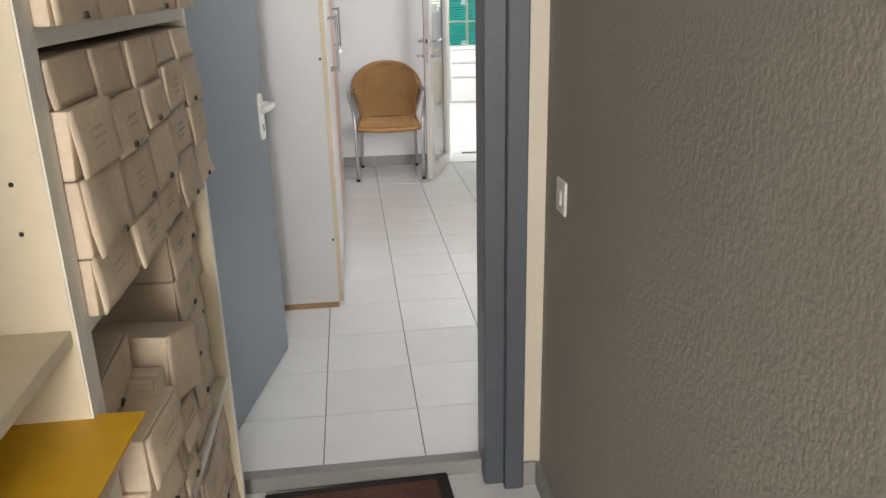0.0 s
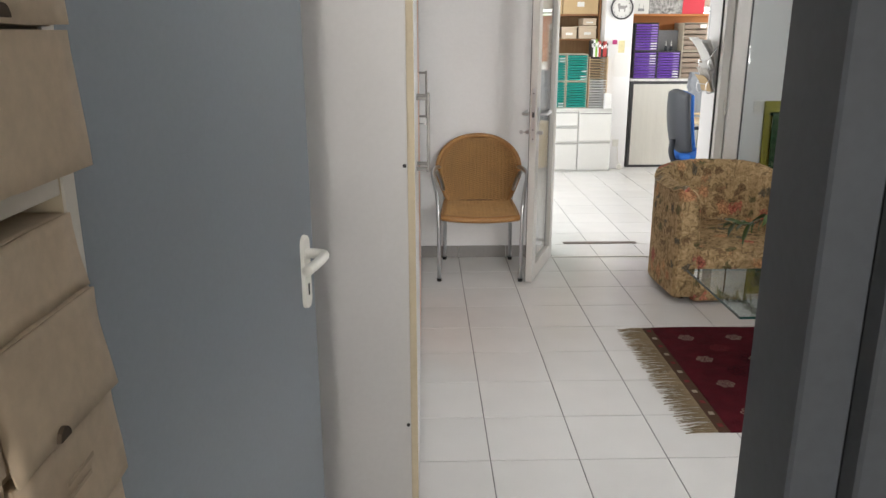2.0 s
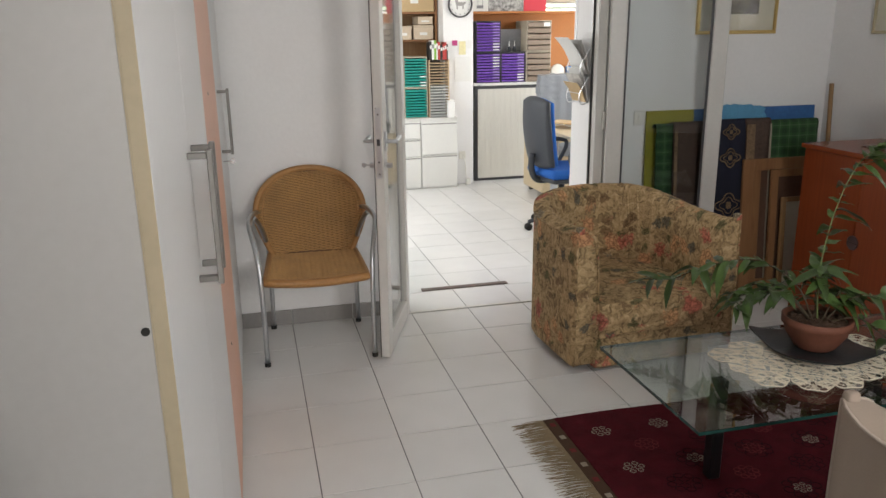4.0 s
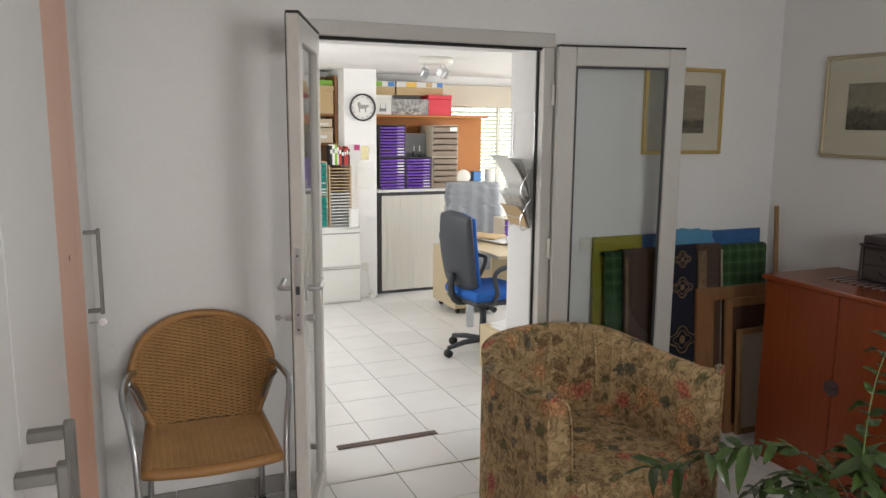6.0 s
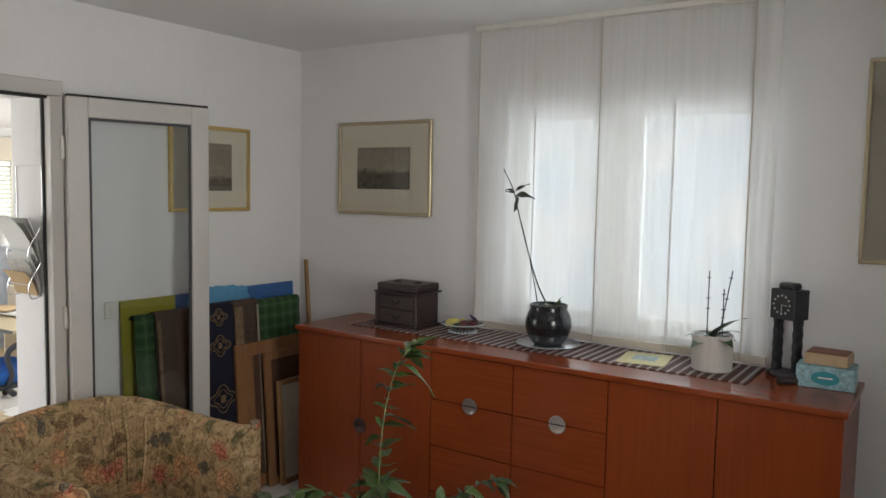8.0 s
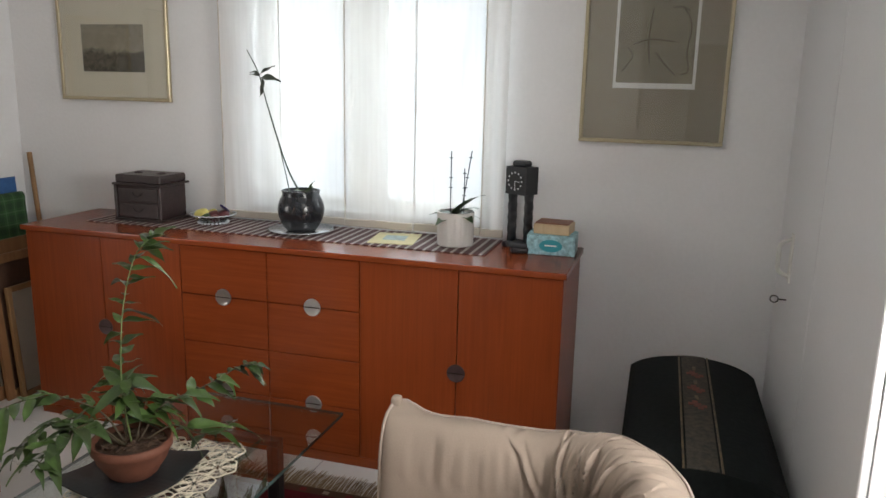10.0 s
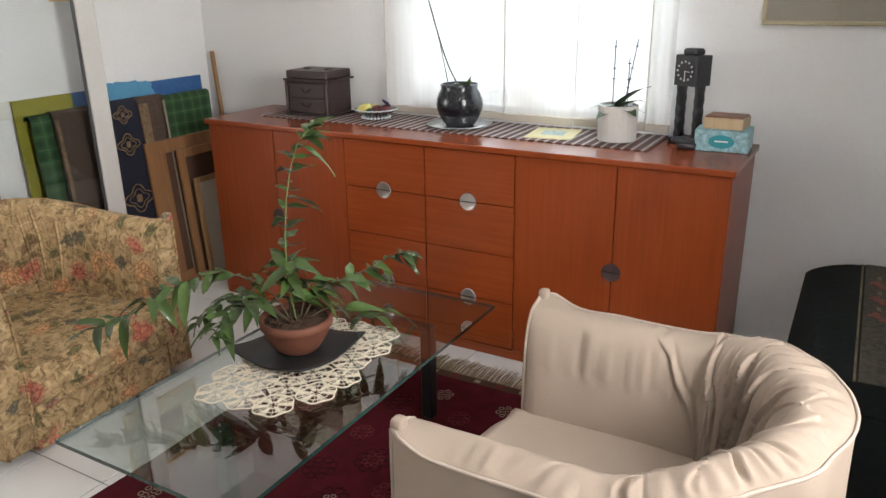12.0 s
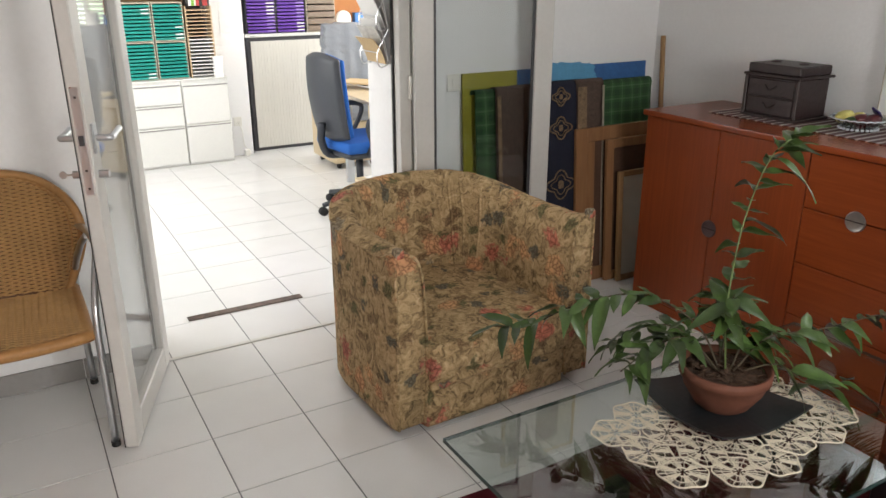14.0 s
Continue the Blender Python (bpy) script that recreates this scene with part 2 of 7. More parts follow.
M["grip_dull"] = surface("dull_grey_grip", (0.30, 0.27, 0.25), 0.32, 0.8, vary=0.15)
M["grip_dark"] = surface("dark_brown_grip", (0.075, 0.045, 0.045), 0.4, 0.2, vary=0.2)
M["bar_grey"] = surface("grey_lacquered_bar", (0.20, 0.19, 0.18), 0.4, 0.3, vary=0.08)
M["alu"] = surface("satin_aluminium", (0.58, 0.60, 0.62), 0.34, 1.0, vary=0.05)
M["frame_alu"] = surface("off_white_enamelled_aluminium", (0.60, 0.59, 0.56), 0.35, vary=0.05)
M["gasket"] = surface("black_rubber", (0.012, 0.012, 0.012), 0.7)
M["glass"] = glass("clear_window_glass", (0.93, 0.95, 0.95))
M["thin_glass"] = glass("picture_glass", (0.985, 0.985, 0.98))
M["table_glass"] = glass("greenish_table_glass", (0.84, 0.89, 0.87), 0.0, 0.23)
M["glass_edge"] = surface("green_glass_edge", (0.016, 0.055, 0.048), 0.12, vary=0.2)
M["black_paint"] = surface("black_lacquer", (0.014, 0.014, 0.015), 0.3)
M["tapestry"] = tapestry()
M["wicker"] = surface("rattan_strand", (0.50, 0.29, 0.11), 0.5, vary=0.22, grain=(90, 0.3, 0.002), big=9)
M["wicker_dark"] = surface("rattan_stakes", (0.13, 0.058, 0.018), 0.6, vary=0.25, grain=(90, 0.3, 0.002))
M["rattan_rim"] = surface("rattan_rim", (0.40, 0.20, 0.065), 0.5, vary=0.2, grain=(70, 0.4, 0.004))
M["cream_fabric"] = surface("cream_cotton_cover", (0.335, 0.268, 0.218), 0.9, vary=0.05, grain=(190, 0.25, 0.002), spec=0.2)
M["cream_piping"] = surface("cream_piping", (0.40, 0.325, 0.27), 0.9, vary=0.06)
M["rug"] = surface("dark_red_wool_pile", (0.085, 0.010, 0.016), 0.95, vary=0.4, grain=(320, 0.7, 0.006), big=14, spec=0.1)
M["rug_border"] = surface("brown_wool_border", (0.085, 0.050, 0.032), 0.95, vary=0.3, grain=(320, 0.6, 0.005), spec=0.1)
M["rug_white"] = surface("ivory_wool", (0.32, 0.28, 0.22), 0.95, vary=0.2, spec=0.1)
M["rug_black"] = surface("black_wool", (0.025, 0.008, 0.012), 0.95, vary=0.3, spec=0.1)
M["rug_rose"] = surface("rose_wool", (0.17, 0.035, 0.035), 0.95, vary=0.3, spec=0.1)
M["fringe"] = surface("undyed_wool_fringe", (0.25, 0.19, 0.115), 0.95, vary=0.3)
M["lace"] = surface("cream_crochet_cotton", (0.74, 0.67, 0.53), 0.9, vary=0.06)
M["terracotta"] = surface("terracotta", (0.17, 0.06, 0.034), 0.7, vary=0.18)
M["soil"] = surface("bark_soil", (0.085, 0.045, 0.025), 0.95, vary=0.6, grain=(40, 1.0, 0.02))
M["slate"] = surface("black_glazed_plate", (0.018, 0.022, 0.024), 0.3, vary=0.2)
M["leaf"] = surface("glossy_green_leaf", (0.085, 0.155, 0.038), 0.3, vary=0.35, big=18, per_object=0.65)
M["leaf_dark"] = surface("dark_orchid_leaf", (0.045, 0.085, 0.03), 0.3, vary=0.25)
M["leaf_grey"] = surface("dull_grey_green_leaf", (0.07, 0.085, 0.065), 0.5, vary=0.25)
M["stem"] = surface("brown_stem", (0.07, 0.05, 0.025), 0.6, vary=0.3)
M["stem_green"] = surface("green_stem", (0.12, 0.17, 0.05), 0.5, vary=0.25)
M["gold"] = surface("gilt_frame", (0.60, 0.43, 0.17), 0.32, 0.75, vary=0.12)
M["gold_pale"] = surface("champagne_frame", (0.50, 0.43, 0.29), 0.35, 0.6, vary=0.12)
M["mat_board"] = surface("ivory_mount", (0.66, 0.63, 0.52), 0.8, vary=0.03)
M["mat_taupe"] = surface("taupe_mount", (0.30, 0.265, 0.20), 0.5, vary=0.04)
M["print_a"] = engraving("valley_engraving", (0.36, 0.33, 0.26), (0.11, 0.10, 0.08), (0.012, 0.011, 0.009), -0.01)
M["print_b"] = engraving("tower_engraving", (0.34, 0.29, 0.22), (0.12, 0.105, 0.08), (0.03, 0.026, 0.02), -0.04)
M["print_c"] = surface("pale_charcoal_drawing", (0.25, 0.225, 0.16), 0.6, vary=0.22, big=7, grain=(25, 0, 0))
M["ink"] = surface("soft_charcoal", (0.15, 0.13, 0.092), 0.8, vary=0.3)
M["paper"] = surface("white_paper", (0.78, 0.78, 0.76), 0.8, vary=0.03)
M["paper_tan"] = surface("manila_paper", (0.55, 0.40, 0.22), 0.8, vary=0.08)
M["newsprint"] = surface("printed_newspaper", (0.60, 0.59, 0.56), 0.85, vary=0.3, big=40, grain=(120, 0, 0))
M["print_grey"] = surface("grey_print", (0.25, 0.25, 0.26), 0.8, vary=0.2)
M["curtain"] = curtain_mat()
M["hem"] = surface("beige_curtain_hem", (0.55, 0.50, 0.43), 0.9, vary=0.05)
M["card"] = surface("brown_corrugated_card", (0.68, 0.56, 0.42), 0.85, vary=0.13, grain=(70, 0.2, 0.002), big=7, per_object=0.14)
# card colour darkened to stand for shade inside the thumb notches
M["notch_shade"] = surface("box_inside_shade", (0.09, 0.065, 0.045), 0.9)
M["card_print"] = surface("faded_box_print", (0.47, 0.38, 0.28), 0.9, vary=0.15)
M["shelf"] = surface("cream_shelf_laminate", (0.66, 0.58, 0.43), 0.5, vary=0.05)
M["shelf_lip"] = surface("white_shelf_edge", (0.72, 0.69, 0.63), 0.45, vary=0.05)
M["yellow"] = surface("yellow_folder", (0.72, 0.42, 0.015), 0.5, vary=0.08)
M["white_plastic"] = surface("white_plastic", (0.76, 0.75, 0.70), 0.35, vary=0.03)
M["mat_dark"] = surface("dark_doormat", (0.03, 0.024, 0.02), 0.95, vary=0.6, grain=(160, 0.8, 0.006), big=9)
M["mat_brown"] = surface("brown_mat_pattern", (0.13, 0.055, 0.035), 0.95, vary=0.5, grain=(160, 0.8, 0.006), big=12)
M["trunk"] = surface("black_painted_wood", (0.010, 0.012, 0.012), 0.65, vary=0.4, grain=(50, 0.3, 0.004), spec=0.06)
M["trunk_band"] = surface("worn_painted_band", (0.042, 0.034, 0.022), 0.7, vary=0.9, big=30)
M["trunk_red"] = surface("faded_red_paint", (0.17, 0.045, 0.03), 0.7, vary=0.5, big=30)
M["trunk_gold"] = surface("worn_gold_line", (0.12, 0.082, 0.036), 0.55, vary=0.8, big=30)
M["chest"] = surface("carved_dark_wood", (0.034, 0.019, 0.018), 0.4, vary=0.35, grain=(45, 0.5, 0.006))
M["runner_a"] = surface("brown_runner_stick", (0.085, 0.032, 0.03), 0.7, vary=0.3)
M["runner_b"] = surface("grey_runner_stick", (0.42, 0.38, 0.35), 0.7, vary=0.15)
M["black_glaze"] = surface("black_ceramic_glaze", (0.014, 0.017, 0.022), 0.2, vary=0.3, spec=0.6)
M["pewter"] = surface("pewter_plate", (0.55, 0.57, 0.60), 0.25, 0.8, vary=0.06)
M["white_ceramic"] = surface("ribbed_white_ceramic", (0.62, 0.60, 0.57), 0.5, vary=0.05)
M["clear"] = glass("cut_glass", (0.80, 0.84, 0.85), 0.08, 0.22)
M["rim_glass"] = surface("frosted_glass_rim", (0.62, 0.66, 0.70), 0.15, vary=0.1, spec=0.8)
M["fruit_y"] = surface("yellow_sweet", (0.62, 0.55, 0.16), 0.4, vary=0.15)
M["fruit_r"] = surface("dark_red_sweet", (0.13, 0.03, 0.035), 0.35, vary=0.3)
M["fruit_p"] = surface("violet_foil", (0.05, 0.03, 0.15), 0.3, 0.4, vary=0.3)
M["sculpt"] = surface("black_carved_clock", (0.016, 0.018, 0.022), 0.45, vary=0.3)
M["tissue"] = surface("blue_patterned_card", (0.30, 0.50, 0.55), 0.6, vary=0.5, big=55, grain=(90, 0, 0))
M["teal_label"] = surface("teal_oval", (0.03, 0.30, 0.36), 0.6)
M["pine"] = wood("pale_wooden_box", (0.50, 0.36, 0.22), (0.62, 0.47, 0.30), 0.6)
M["rosewood"] = wood("reddish_lid", (0.20, 0.08, 0.05), (0.28, 0.12, 0.075), 0.5)
M["yellow_card"] = surface("cream_picture_card", (0.72, 0.66, 0.38), 0.6, vary=0.12, big=16)
M["card_blue"] = surface("pale_blue_print", (0.42, 0.52, 0.52), 0.6, vary=0.3, big=30)
M["blue_canvas"] = surface("painted_blue_canvas", (0.035, 0.13, 0.34), 0.6, vary=0.25, big=4)
M["light_blue"] = surface("light_blue_paint", (0.10, 0.32, 0.52), 0.6, vary=0.15, big=6)
M["olive_canvas"] = surface("painted_olive_canvas", (0.27, 0.25, 0.02), 0.6, vary=0.25, big=4)
M["plaid"] = plaid("green_plaid_blanket", (0.02, 0.055, 0.022), (0.035, 0.095, 0.032), (0.09, 0.17, 0.08))
M["navy_rug"] = surface("navy_wool", (0.012, 0.014, 0.03), 0.95, vary=0.4, grain=(200, 0.5, 0.005))
M["tan_weave"] = surface("tan_woven_border", (0.21, 0.14, 0.08), 0.95, vary=0.65, big=55, grain=(200, 0.5, 0.005))
M["brown_weave"] = surface("brown_woven_stripe", (0.085, 0.055, 0.042), 0.95, vary=0.45, big=60, grain=(200, 0.5, 0.005))
M["frame_wood"] = wood("stretcher_wood", (0.22, 0.10, 0.04), (0.34, 0.17, 0.07), 0.6)
M["frame_oak"] = wood("oak_frame", (0.28, 0.15, 0.06), (0.40, 0.24, 0.11), 0.5)
M["dark_board"] = surface("dark_fibre_board", (0.10, 0.05, 0.03), 0.9, vary=0.2)
M["office_white"] = surface("office_white_enamel", (0.72, 0.72, 0.69), 0.4, vary=0.03)
M["tambour"] = surface("ribbed_off_white_laminate", (0.68, 0.66, 0.60), 0.45, vary=0.05, stretch=(12, 1, 0.5))
M["dark_trim"] = surface("dark_grey_trim", (0.05, 0.05, 0.055), 0.5)
M["orange_board"] = surface("orange_brown_board", (0.50, 0.19, 0.05), 0.6, vary=0.08)
M["purple"] = surface("purple_plastic_drawer", (0.16, 0.06, 0.40), 0.35, vary=0.08)
M["lilac"] = surface("lilac_label", (0.36, 0.24, 0.60), 0.4, vary=0.1)
M["teal"] = surface("teal_plastic_drawer", (0.01, 0.30, 0.25), 0.35, vary=0.08)
M["taupe_plastic"] = surface("taupe_plastic_drawer", (0.25, 0.19, 0.14), 0.4, vary=0.08)
M["beige_plastic"] = surface("beige_casing", (0.52, 0.46, 0.36), 0.45, vary=0.06)
M["red_box"] = surface("red_box", (0.62, 0.03, 0.055), 0.5, vary=0.05)
M["zebra"] = surface("zebra_box", (0.35, 0.34, 0.33), 0.5, vary=0.98, big=30, grain=(35, 0, 0))
M["green_lid"] = surface("green_lid", (0.22, 0.45, 0.06), 0.5)
M["blue_label"] = surface("blue_label", (0.06, 0.22, 0.55), 0.5)
M["yellow_label"] = surface("yellow_label", (0.75, 0.48, 0.06), 0.5)
M["blue_fabric"] = surface("bright_blue_upholstery", (0.012, 0.11, 0.43), 0.9, vary=0.1, grain=(240, 0.3, 0.002))
M["dark_plastic"] = surface("dark_grey_plastic", (0.035, 0.04, 0.05), 0.5, vary=0.1)
M["grey_leather"] = surface("grey_leather", (0.27, 0.29, 0.32), 0.45, vary=0.12, grain=(90, 0.3, 0.003))
M["desk"] = wood("pale_maple_desk", (0.58, 0.46, 0.28), (0.68, 0.56, 0.37), 0.4, (2, 12, 12))
M["book_red"] = surface("red_book", (0.45, 0.045, 0.04), 0.5)
M["book_black"] = surface("black_book", (0.02, 0.02, 0.02), 0.5)
M["marble"] = surface("dark_brown_marble", (0.10, 0.065, 0.05), 0.35, vary=0.9, big=28)
M["outside"] = glow("bright_garden", (0.55, 0.75, 0.50), 4.0, 6.0, (1.0, 1.0, 0.98))
M["haze"] = glow("bright_haze", (0.72, 0.86, 1.0), 1.45, 2.5, (0.95, 0.98, 1.0))
M["clock_face"] = surface("clock_face", (0.75, 0.75, 0.73), 0.4, vary=0.02)
M["horse"] = surface("grey_horse_print", (0.33, 0.32, 0.31), 0.6)
M["magenta"] = surface("magenta_card", (0.50, 0.05, 0.20), 0.6)


# ---- mesh helpers ----
def mesh_of(name, bm, mat, smooth=False):
    me = bpy.data.meshes.new(name)
    bmesh.ops.recalc_face_normals(bm, faces=bm.faces)
    if smooth:
        for f in bm.faces:
            f.smooth = True
    bm.to_mesh(me)
    bm.free()
    me.materials.append(mat)
    return me


def part(name, bm, mat, parent, label="", smooth=False):
    ob = new(name, mesh_of(name, bm, mat, smooth))
    ob.parent = parent
    if label:
        tagged(ob, label)
    return ob


def thing(name, m, label, category, group="", kind=""):
    ob = new(name)
    ob.empty_display_size = 0.05
    ob.matrix_world = m
    return tagged(ob, label, category, group, kind)


def lone(name, bm, mat, m, label, category, group="", kind="", smooth=False):
    ob = new(name, mesh_of(name, bm, mat, smooth))
    ob.matrix_world = m
    return tagged(ob, label, category, group, kind)


def bm_box(x0, x1, y0, y1, z0, z1, bevel=0.0, seg=1, bm=None, m=None):
    own = bmesh.new()
    bmesh.ops.create_cube(own, size=1.0)
    for v in own.verts:
        v.co = Vector((x0 + (v.co.x + 0.5) * (x1 - x0), y0 + (v.co.y + 0.5) * (y1 - y0), z0 + (v.co.z + 0.5) * (z1 - z0)))
    if bevel:
        bmesh.ops.bevel(own, geom=own.edges[:], offset=bevel, segments=seg, affect="EDGES", profile=0.6)
    if m is not None:
        own.transform(m)
    if bm is None:
        return own
    tmp = bpy.data.meshes.new("tmp")
    own.to_mesh(tmp)
    own.free()
    bm.from_mesh(tmp)
    bpy.data.meshes.remove(tmp)
    return bm


def box(parent, name, mat, dims, bevel=0.002, label="", seg=1):
    return part(name, bm_box(*dims, bevel, seg), mat, parent, label)


def bm_lathe(profile, n=28, bm=None, m=None, caps=True):
    bm = bm or bmesh.new()
    rings = []
    for r, z in profile:
        ring = []
        for i in range(n):
            a = 2 * math.pi * i / n
            co = Vector((r * math.cos(a), r * math.sin(a), z))
            ring.append(bm.verts.new(m @ co if m else co))
        rings.append(ring)
    for a, b in zip(rings, rings[1:]):
        for i in range(n):
            bm.faces.new((a[i], a[(i + 1) % n], b[(i + 1) % n], b[i]))
    for ring in (rings[0], rings[-1]) if caps else ():
        bm.faces.new(ring)
    return bm


def bm_tube(points, r, n=8, bm=None, taper=1.0):
    """A round bar along a line of points."""
    bm = bm or bmesh.new()
    pts = [Vector(p) for p in points]
    rings, side = [], None
    for i, p in enumerate(pts):
        d = (pts[min(i + 1, len(pts) - 1)] - pts[max(i - 1, 0)]).normalized()
        if side is None:
            side = d.orthogonal().normalized()
        side = (side - d * side.dot(d)).normalized()
        up = d.cross(side)
        rr = r * (1 + (taper - 1) * i / max(1, len(pts) - 1))
        rings.append([bm.verts.new(p + rr * (math.cos(2 * math.pi * k / n) * side + math.sin(2 * math.pi * k / n) * up)) for k in range(n)])
    for a, b in zip(rings, rings[1:]):
        for k in range(n):
            bm.faces.new((a[k], a[(k + 1) % n], b[(k + 1) % n], b[k]))
    bm.faces.new(rings[0])
    bm.faces.new(rings[-1])
    return bm


def smooth_line(points, steps=6):
    """Catmull-Rom through a few points."""
    p = [Vector(q) for q in points]
    p = [2 * p[0] - p[1]] + p + [2 * p[-1] - p[-2]]
    out = []
    for i in range(1, len(p) - 2):
        for k in range(steps):
            t = k / steps
            a, b, c, d = p[i - 1], p[i], p[i + 1], p[i + 2]
            out.append(0.5 * ((2 * b) + (c - a) * t + (2 * a - 5 * b + 4 * c - d) * t * t + (3 * b - a - 3 * c + d) * t ** 3))
    out.append(p[-2])
    return out


def bm_cushion(sx, sy, sz, e=0.35, n=22, wrinkle=0.0, freq=6.0, seed=0.0):
    """A padded block with rounded sides."""
    bm = bmesh.new()
    bmesh.ops.create_cube(bm, size=2.0)
    bmesh.ops.subdivide_edges(bm, edges=bm.edges[:], cuts=n, use_grid_fill=True)
    for v in bm.verts:
        c = v.co.copy()
        s = c.normalized()
        k = [math.copysign(abs(q) ** 0.9, q) for q in c]
        c = Vector(k).lerp(s * 1.12, e)
        w = wrinkle * noise.noise(Vector((c.x * freq, c.y * freq * 0.5, c.z * freq + seed)))
        v.co = Vector((c.x * sx / 2, c.y * sy / 2, c.z * sz / 2)) * (1 + w)
    return bm


def bm_grid(nu, nv, fn, close_u=False, close_v=False, bm=None):
    bm = bm or bmesh.new()
    g = [[bm.verts.new(fn(u / (nu if close_u else nu - 1), v / (nv if close_v else nv - 1))) for v in range(nv)] for u in range(nu)]
    for u in range(nu if close_u else nu - 1):
        for v in range(nv if close_v else nv - 1):
            bm.faces.new((g[u][v], g[(u + 1) % nu][v], g[(u + 1) % nu][(v + 1) % nv], g[u][(v + 1) % nv]))
    return bm


def ring_rim(parent, name, mat, w, h, t, depth, axis_y, label="", bevel=0.003):
    """Four mitre-like bars round a w x h opening, in the local x-z plane, each a mesh of its own."""
    y0, y1 = axis_y, axis_y + depth
    for dims in ((-w / 2, w / 2, y0, y1, h / 2 - t, h / 2), (-w / 2, w / 2, y0, y1, -h / 2, -h / 2 + t), (-w / 2, -w / 2 + t, y0 + 0.0005, y1 - 0.0005, -h / 2 + t, h / 2 - t), (w / 2 - t, w / 2, y0 + 0.0005, y1 - 0.0005, -h / 2 + t, h / 2 - t)):
        box(parent, name, mat, dims, bevel, label)


def structure(name, dims, mat, label, category, bevel=0.0):
    return lone(name, bm_box(*dims, bevel), mat, Matrix(), label, category, kind="structure")


def wall_with_holes(name, axis, a0, a1, lo, hi, z0, z1, holes, mat, label):
    """A wall along one axis from lo to hi, a0..a1 thick; holes are (from, to, bottom, top)."""
    bm = bmesh.new()
    cuts = sorted({lo, hi, *[h[0] for h in holes], *[h[1] for h in holes]})
    for u0, u1 in zip(cuts, cuts[1:]):
        spans = sorted((h[2], h[3]) for h in holes if h[0] <= u0 and h[1] >= u1)
        z = z0
        for b, t in spans + [(z1, z1)]:
            if b > z:
                d = (u0, u1, a0, a1, z, b) if axis == "x" else (a0, a1, u0, u1, z, b)
                bm_box(*d, bm=bm)
            z = t
    bmesh.ops.remove_doubles(bm, verts=bm.verts[:], dist=0.0001)
    return lone(name, bm, mat, Matrix(), label, "wall", kind="structure")


# ---- the shell ----
LOW = -0.05
structure("floor", (-0.62, 3.72, 2.25, 6.72, -0.12, -0.004), M["grout"], "grey grout bed under pale lounge floor tiles", "floor")
structure("floor_2", (0.2, 4.75, 6.7201, 10.95, -0.12, -0.004), M["grout"], "grey grout bed under pale office floor tiles", "floor")
structure("floor_3", (-0.7, 0.8, -3.4, 2.2, -0.17, LOW), M["tile"], "pale grey tiled floor of the store room", "floor")
structure("door_sill", (-0.62, 0.62, 2.2, 2.2499, -0.12, 0.001), M["skirt"], "grey stone sill one low step up", "sill", 0.003)
structure("ceiling", (-0.62, 3.85, 2.25, 6.72, 2.45, 2.55), M["ceiling"], "white painted lounge ceiling", "ceiling")
structure("ceiling_2", (0.1, 4.85, 6.7201, 10.95, 2.15, 2.25), M["ceiling"], "low white office ceiling", "ceiling")
structure("ceiling_3", (-0.7, 0.8, -3.4, 2.2499, 2.45, 2.55), M["ceiling"], "white store room ceiling", "ceiling")
wall_with_holes("wall_north", "x", 6.57, 6.87, -0.62, 3.85, 0.0, 2.45, [(0.96, 2.062, 0.0, 2.022)], M["wall"], "thick white painted wall between lounge and office")
wall_with_holes("wall_east", "y", 3.60, 3.85, 2.25, 6.57, 0.0, 2.45, [(3.98, 5.14, 1.02, 2.02)], M["wall"], "white painted wall with the curtained window")
# the small high hole is an unseen opening added for the south fill lamp
wall_with_holes("wall_south", "x", 2.15, 2.2501, -0.62, 3.85, 0.0, 2.45, [(-0.47, 0.60, 0.0, 2.10), (1.05, 1.95, 1.15, 2.1)], M["wall"], "white painted wall with the store room doorway")
structure("wall_south_jamb", (0.60, 0.66, 2.12, 2.2501, LOW, 2.45), M["cream_paint"], "cream painted return beside the steel door frame", "wall")
structure("wall_west", (-0.74, -0.62, -3.4, 6.87, LOW, 2.45), M["wall"], "white painted wall behind the cupboards", "wall")
structure("wall_store_east", (0.66, 0.80, -3.4, 2.1499, LOW, 2.45), M["stucco"], "rough sprayed plaster wall in dull beige", "wall")
wall_with_holes("wall_store_south", "x", -3.52, -3.4, -0.74, 0.80, LOW, 2.45, [(-0.34, 0.30, 1.2, 2.3)], M["wall"], "plain wall with a small window")
wall_with_holes("wall_office_east", "y", 4.75, 4.9, 6.87, 10.95, 0.0, 2.15, [(7.2, 10.0, 0.9, 2.0)], M["wall"], "white office wall with a wide window")
wall_with_holes("wall_office_north", "x", 10.75, 10.95, 0.1, 4.9, 0.0, 2.15, [(3.35, 4.7, 0.95, 1.83)], M["wall"], "white office wall with a slatted window")
wall_with_holes("wall_office_west", "y", 0.1, 0.25, 6.87, 10.95, 0.0, 2.15, [(7.3, 9.7, 0.9, 2.0)], M["wall"], "white office wall")
structure("wall_pillar", (2.11, 2.42, 10.2, 10.75, 0.0, 2.15), M["wall"], "square white pillar with a round clock", "pillar")
structure("backdrop", (2.9, 6.0, 11.6, 11.62, -0.1, 3.2), M["outside"], "bright hazy garden outside the office window", "backdrop")
structure("backdrop_2", (4.9, 4.92, 2.9, 6.2, -0.1, 3.4), M["haze"], "bright hazy daylight outside the lounge window", "backdrop")
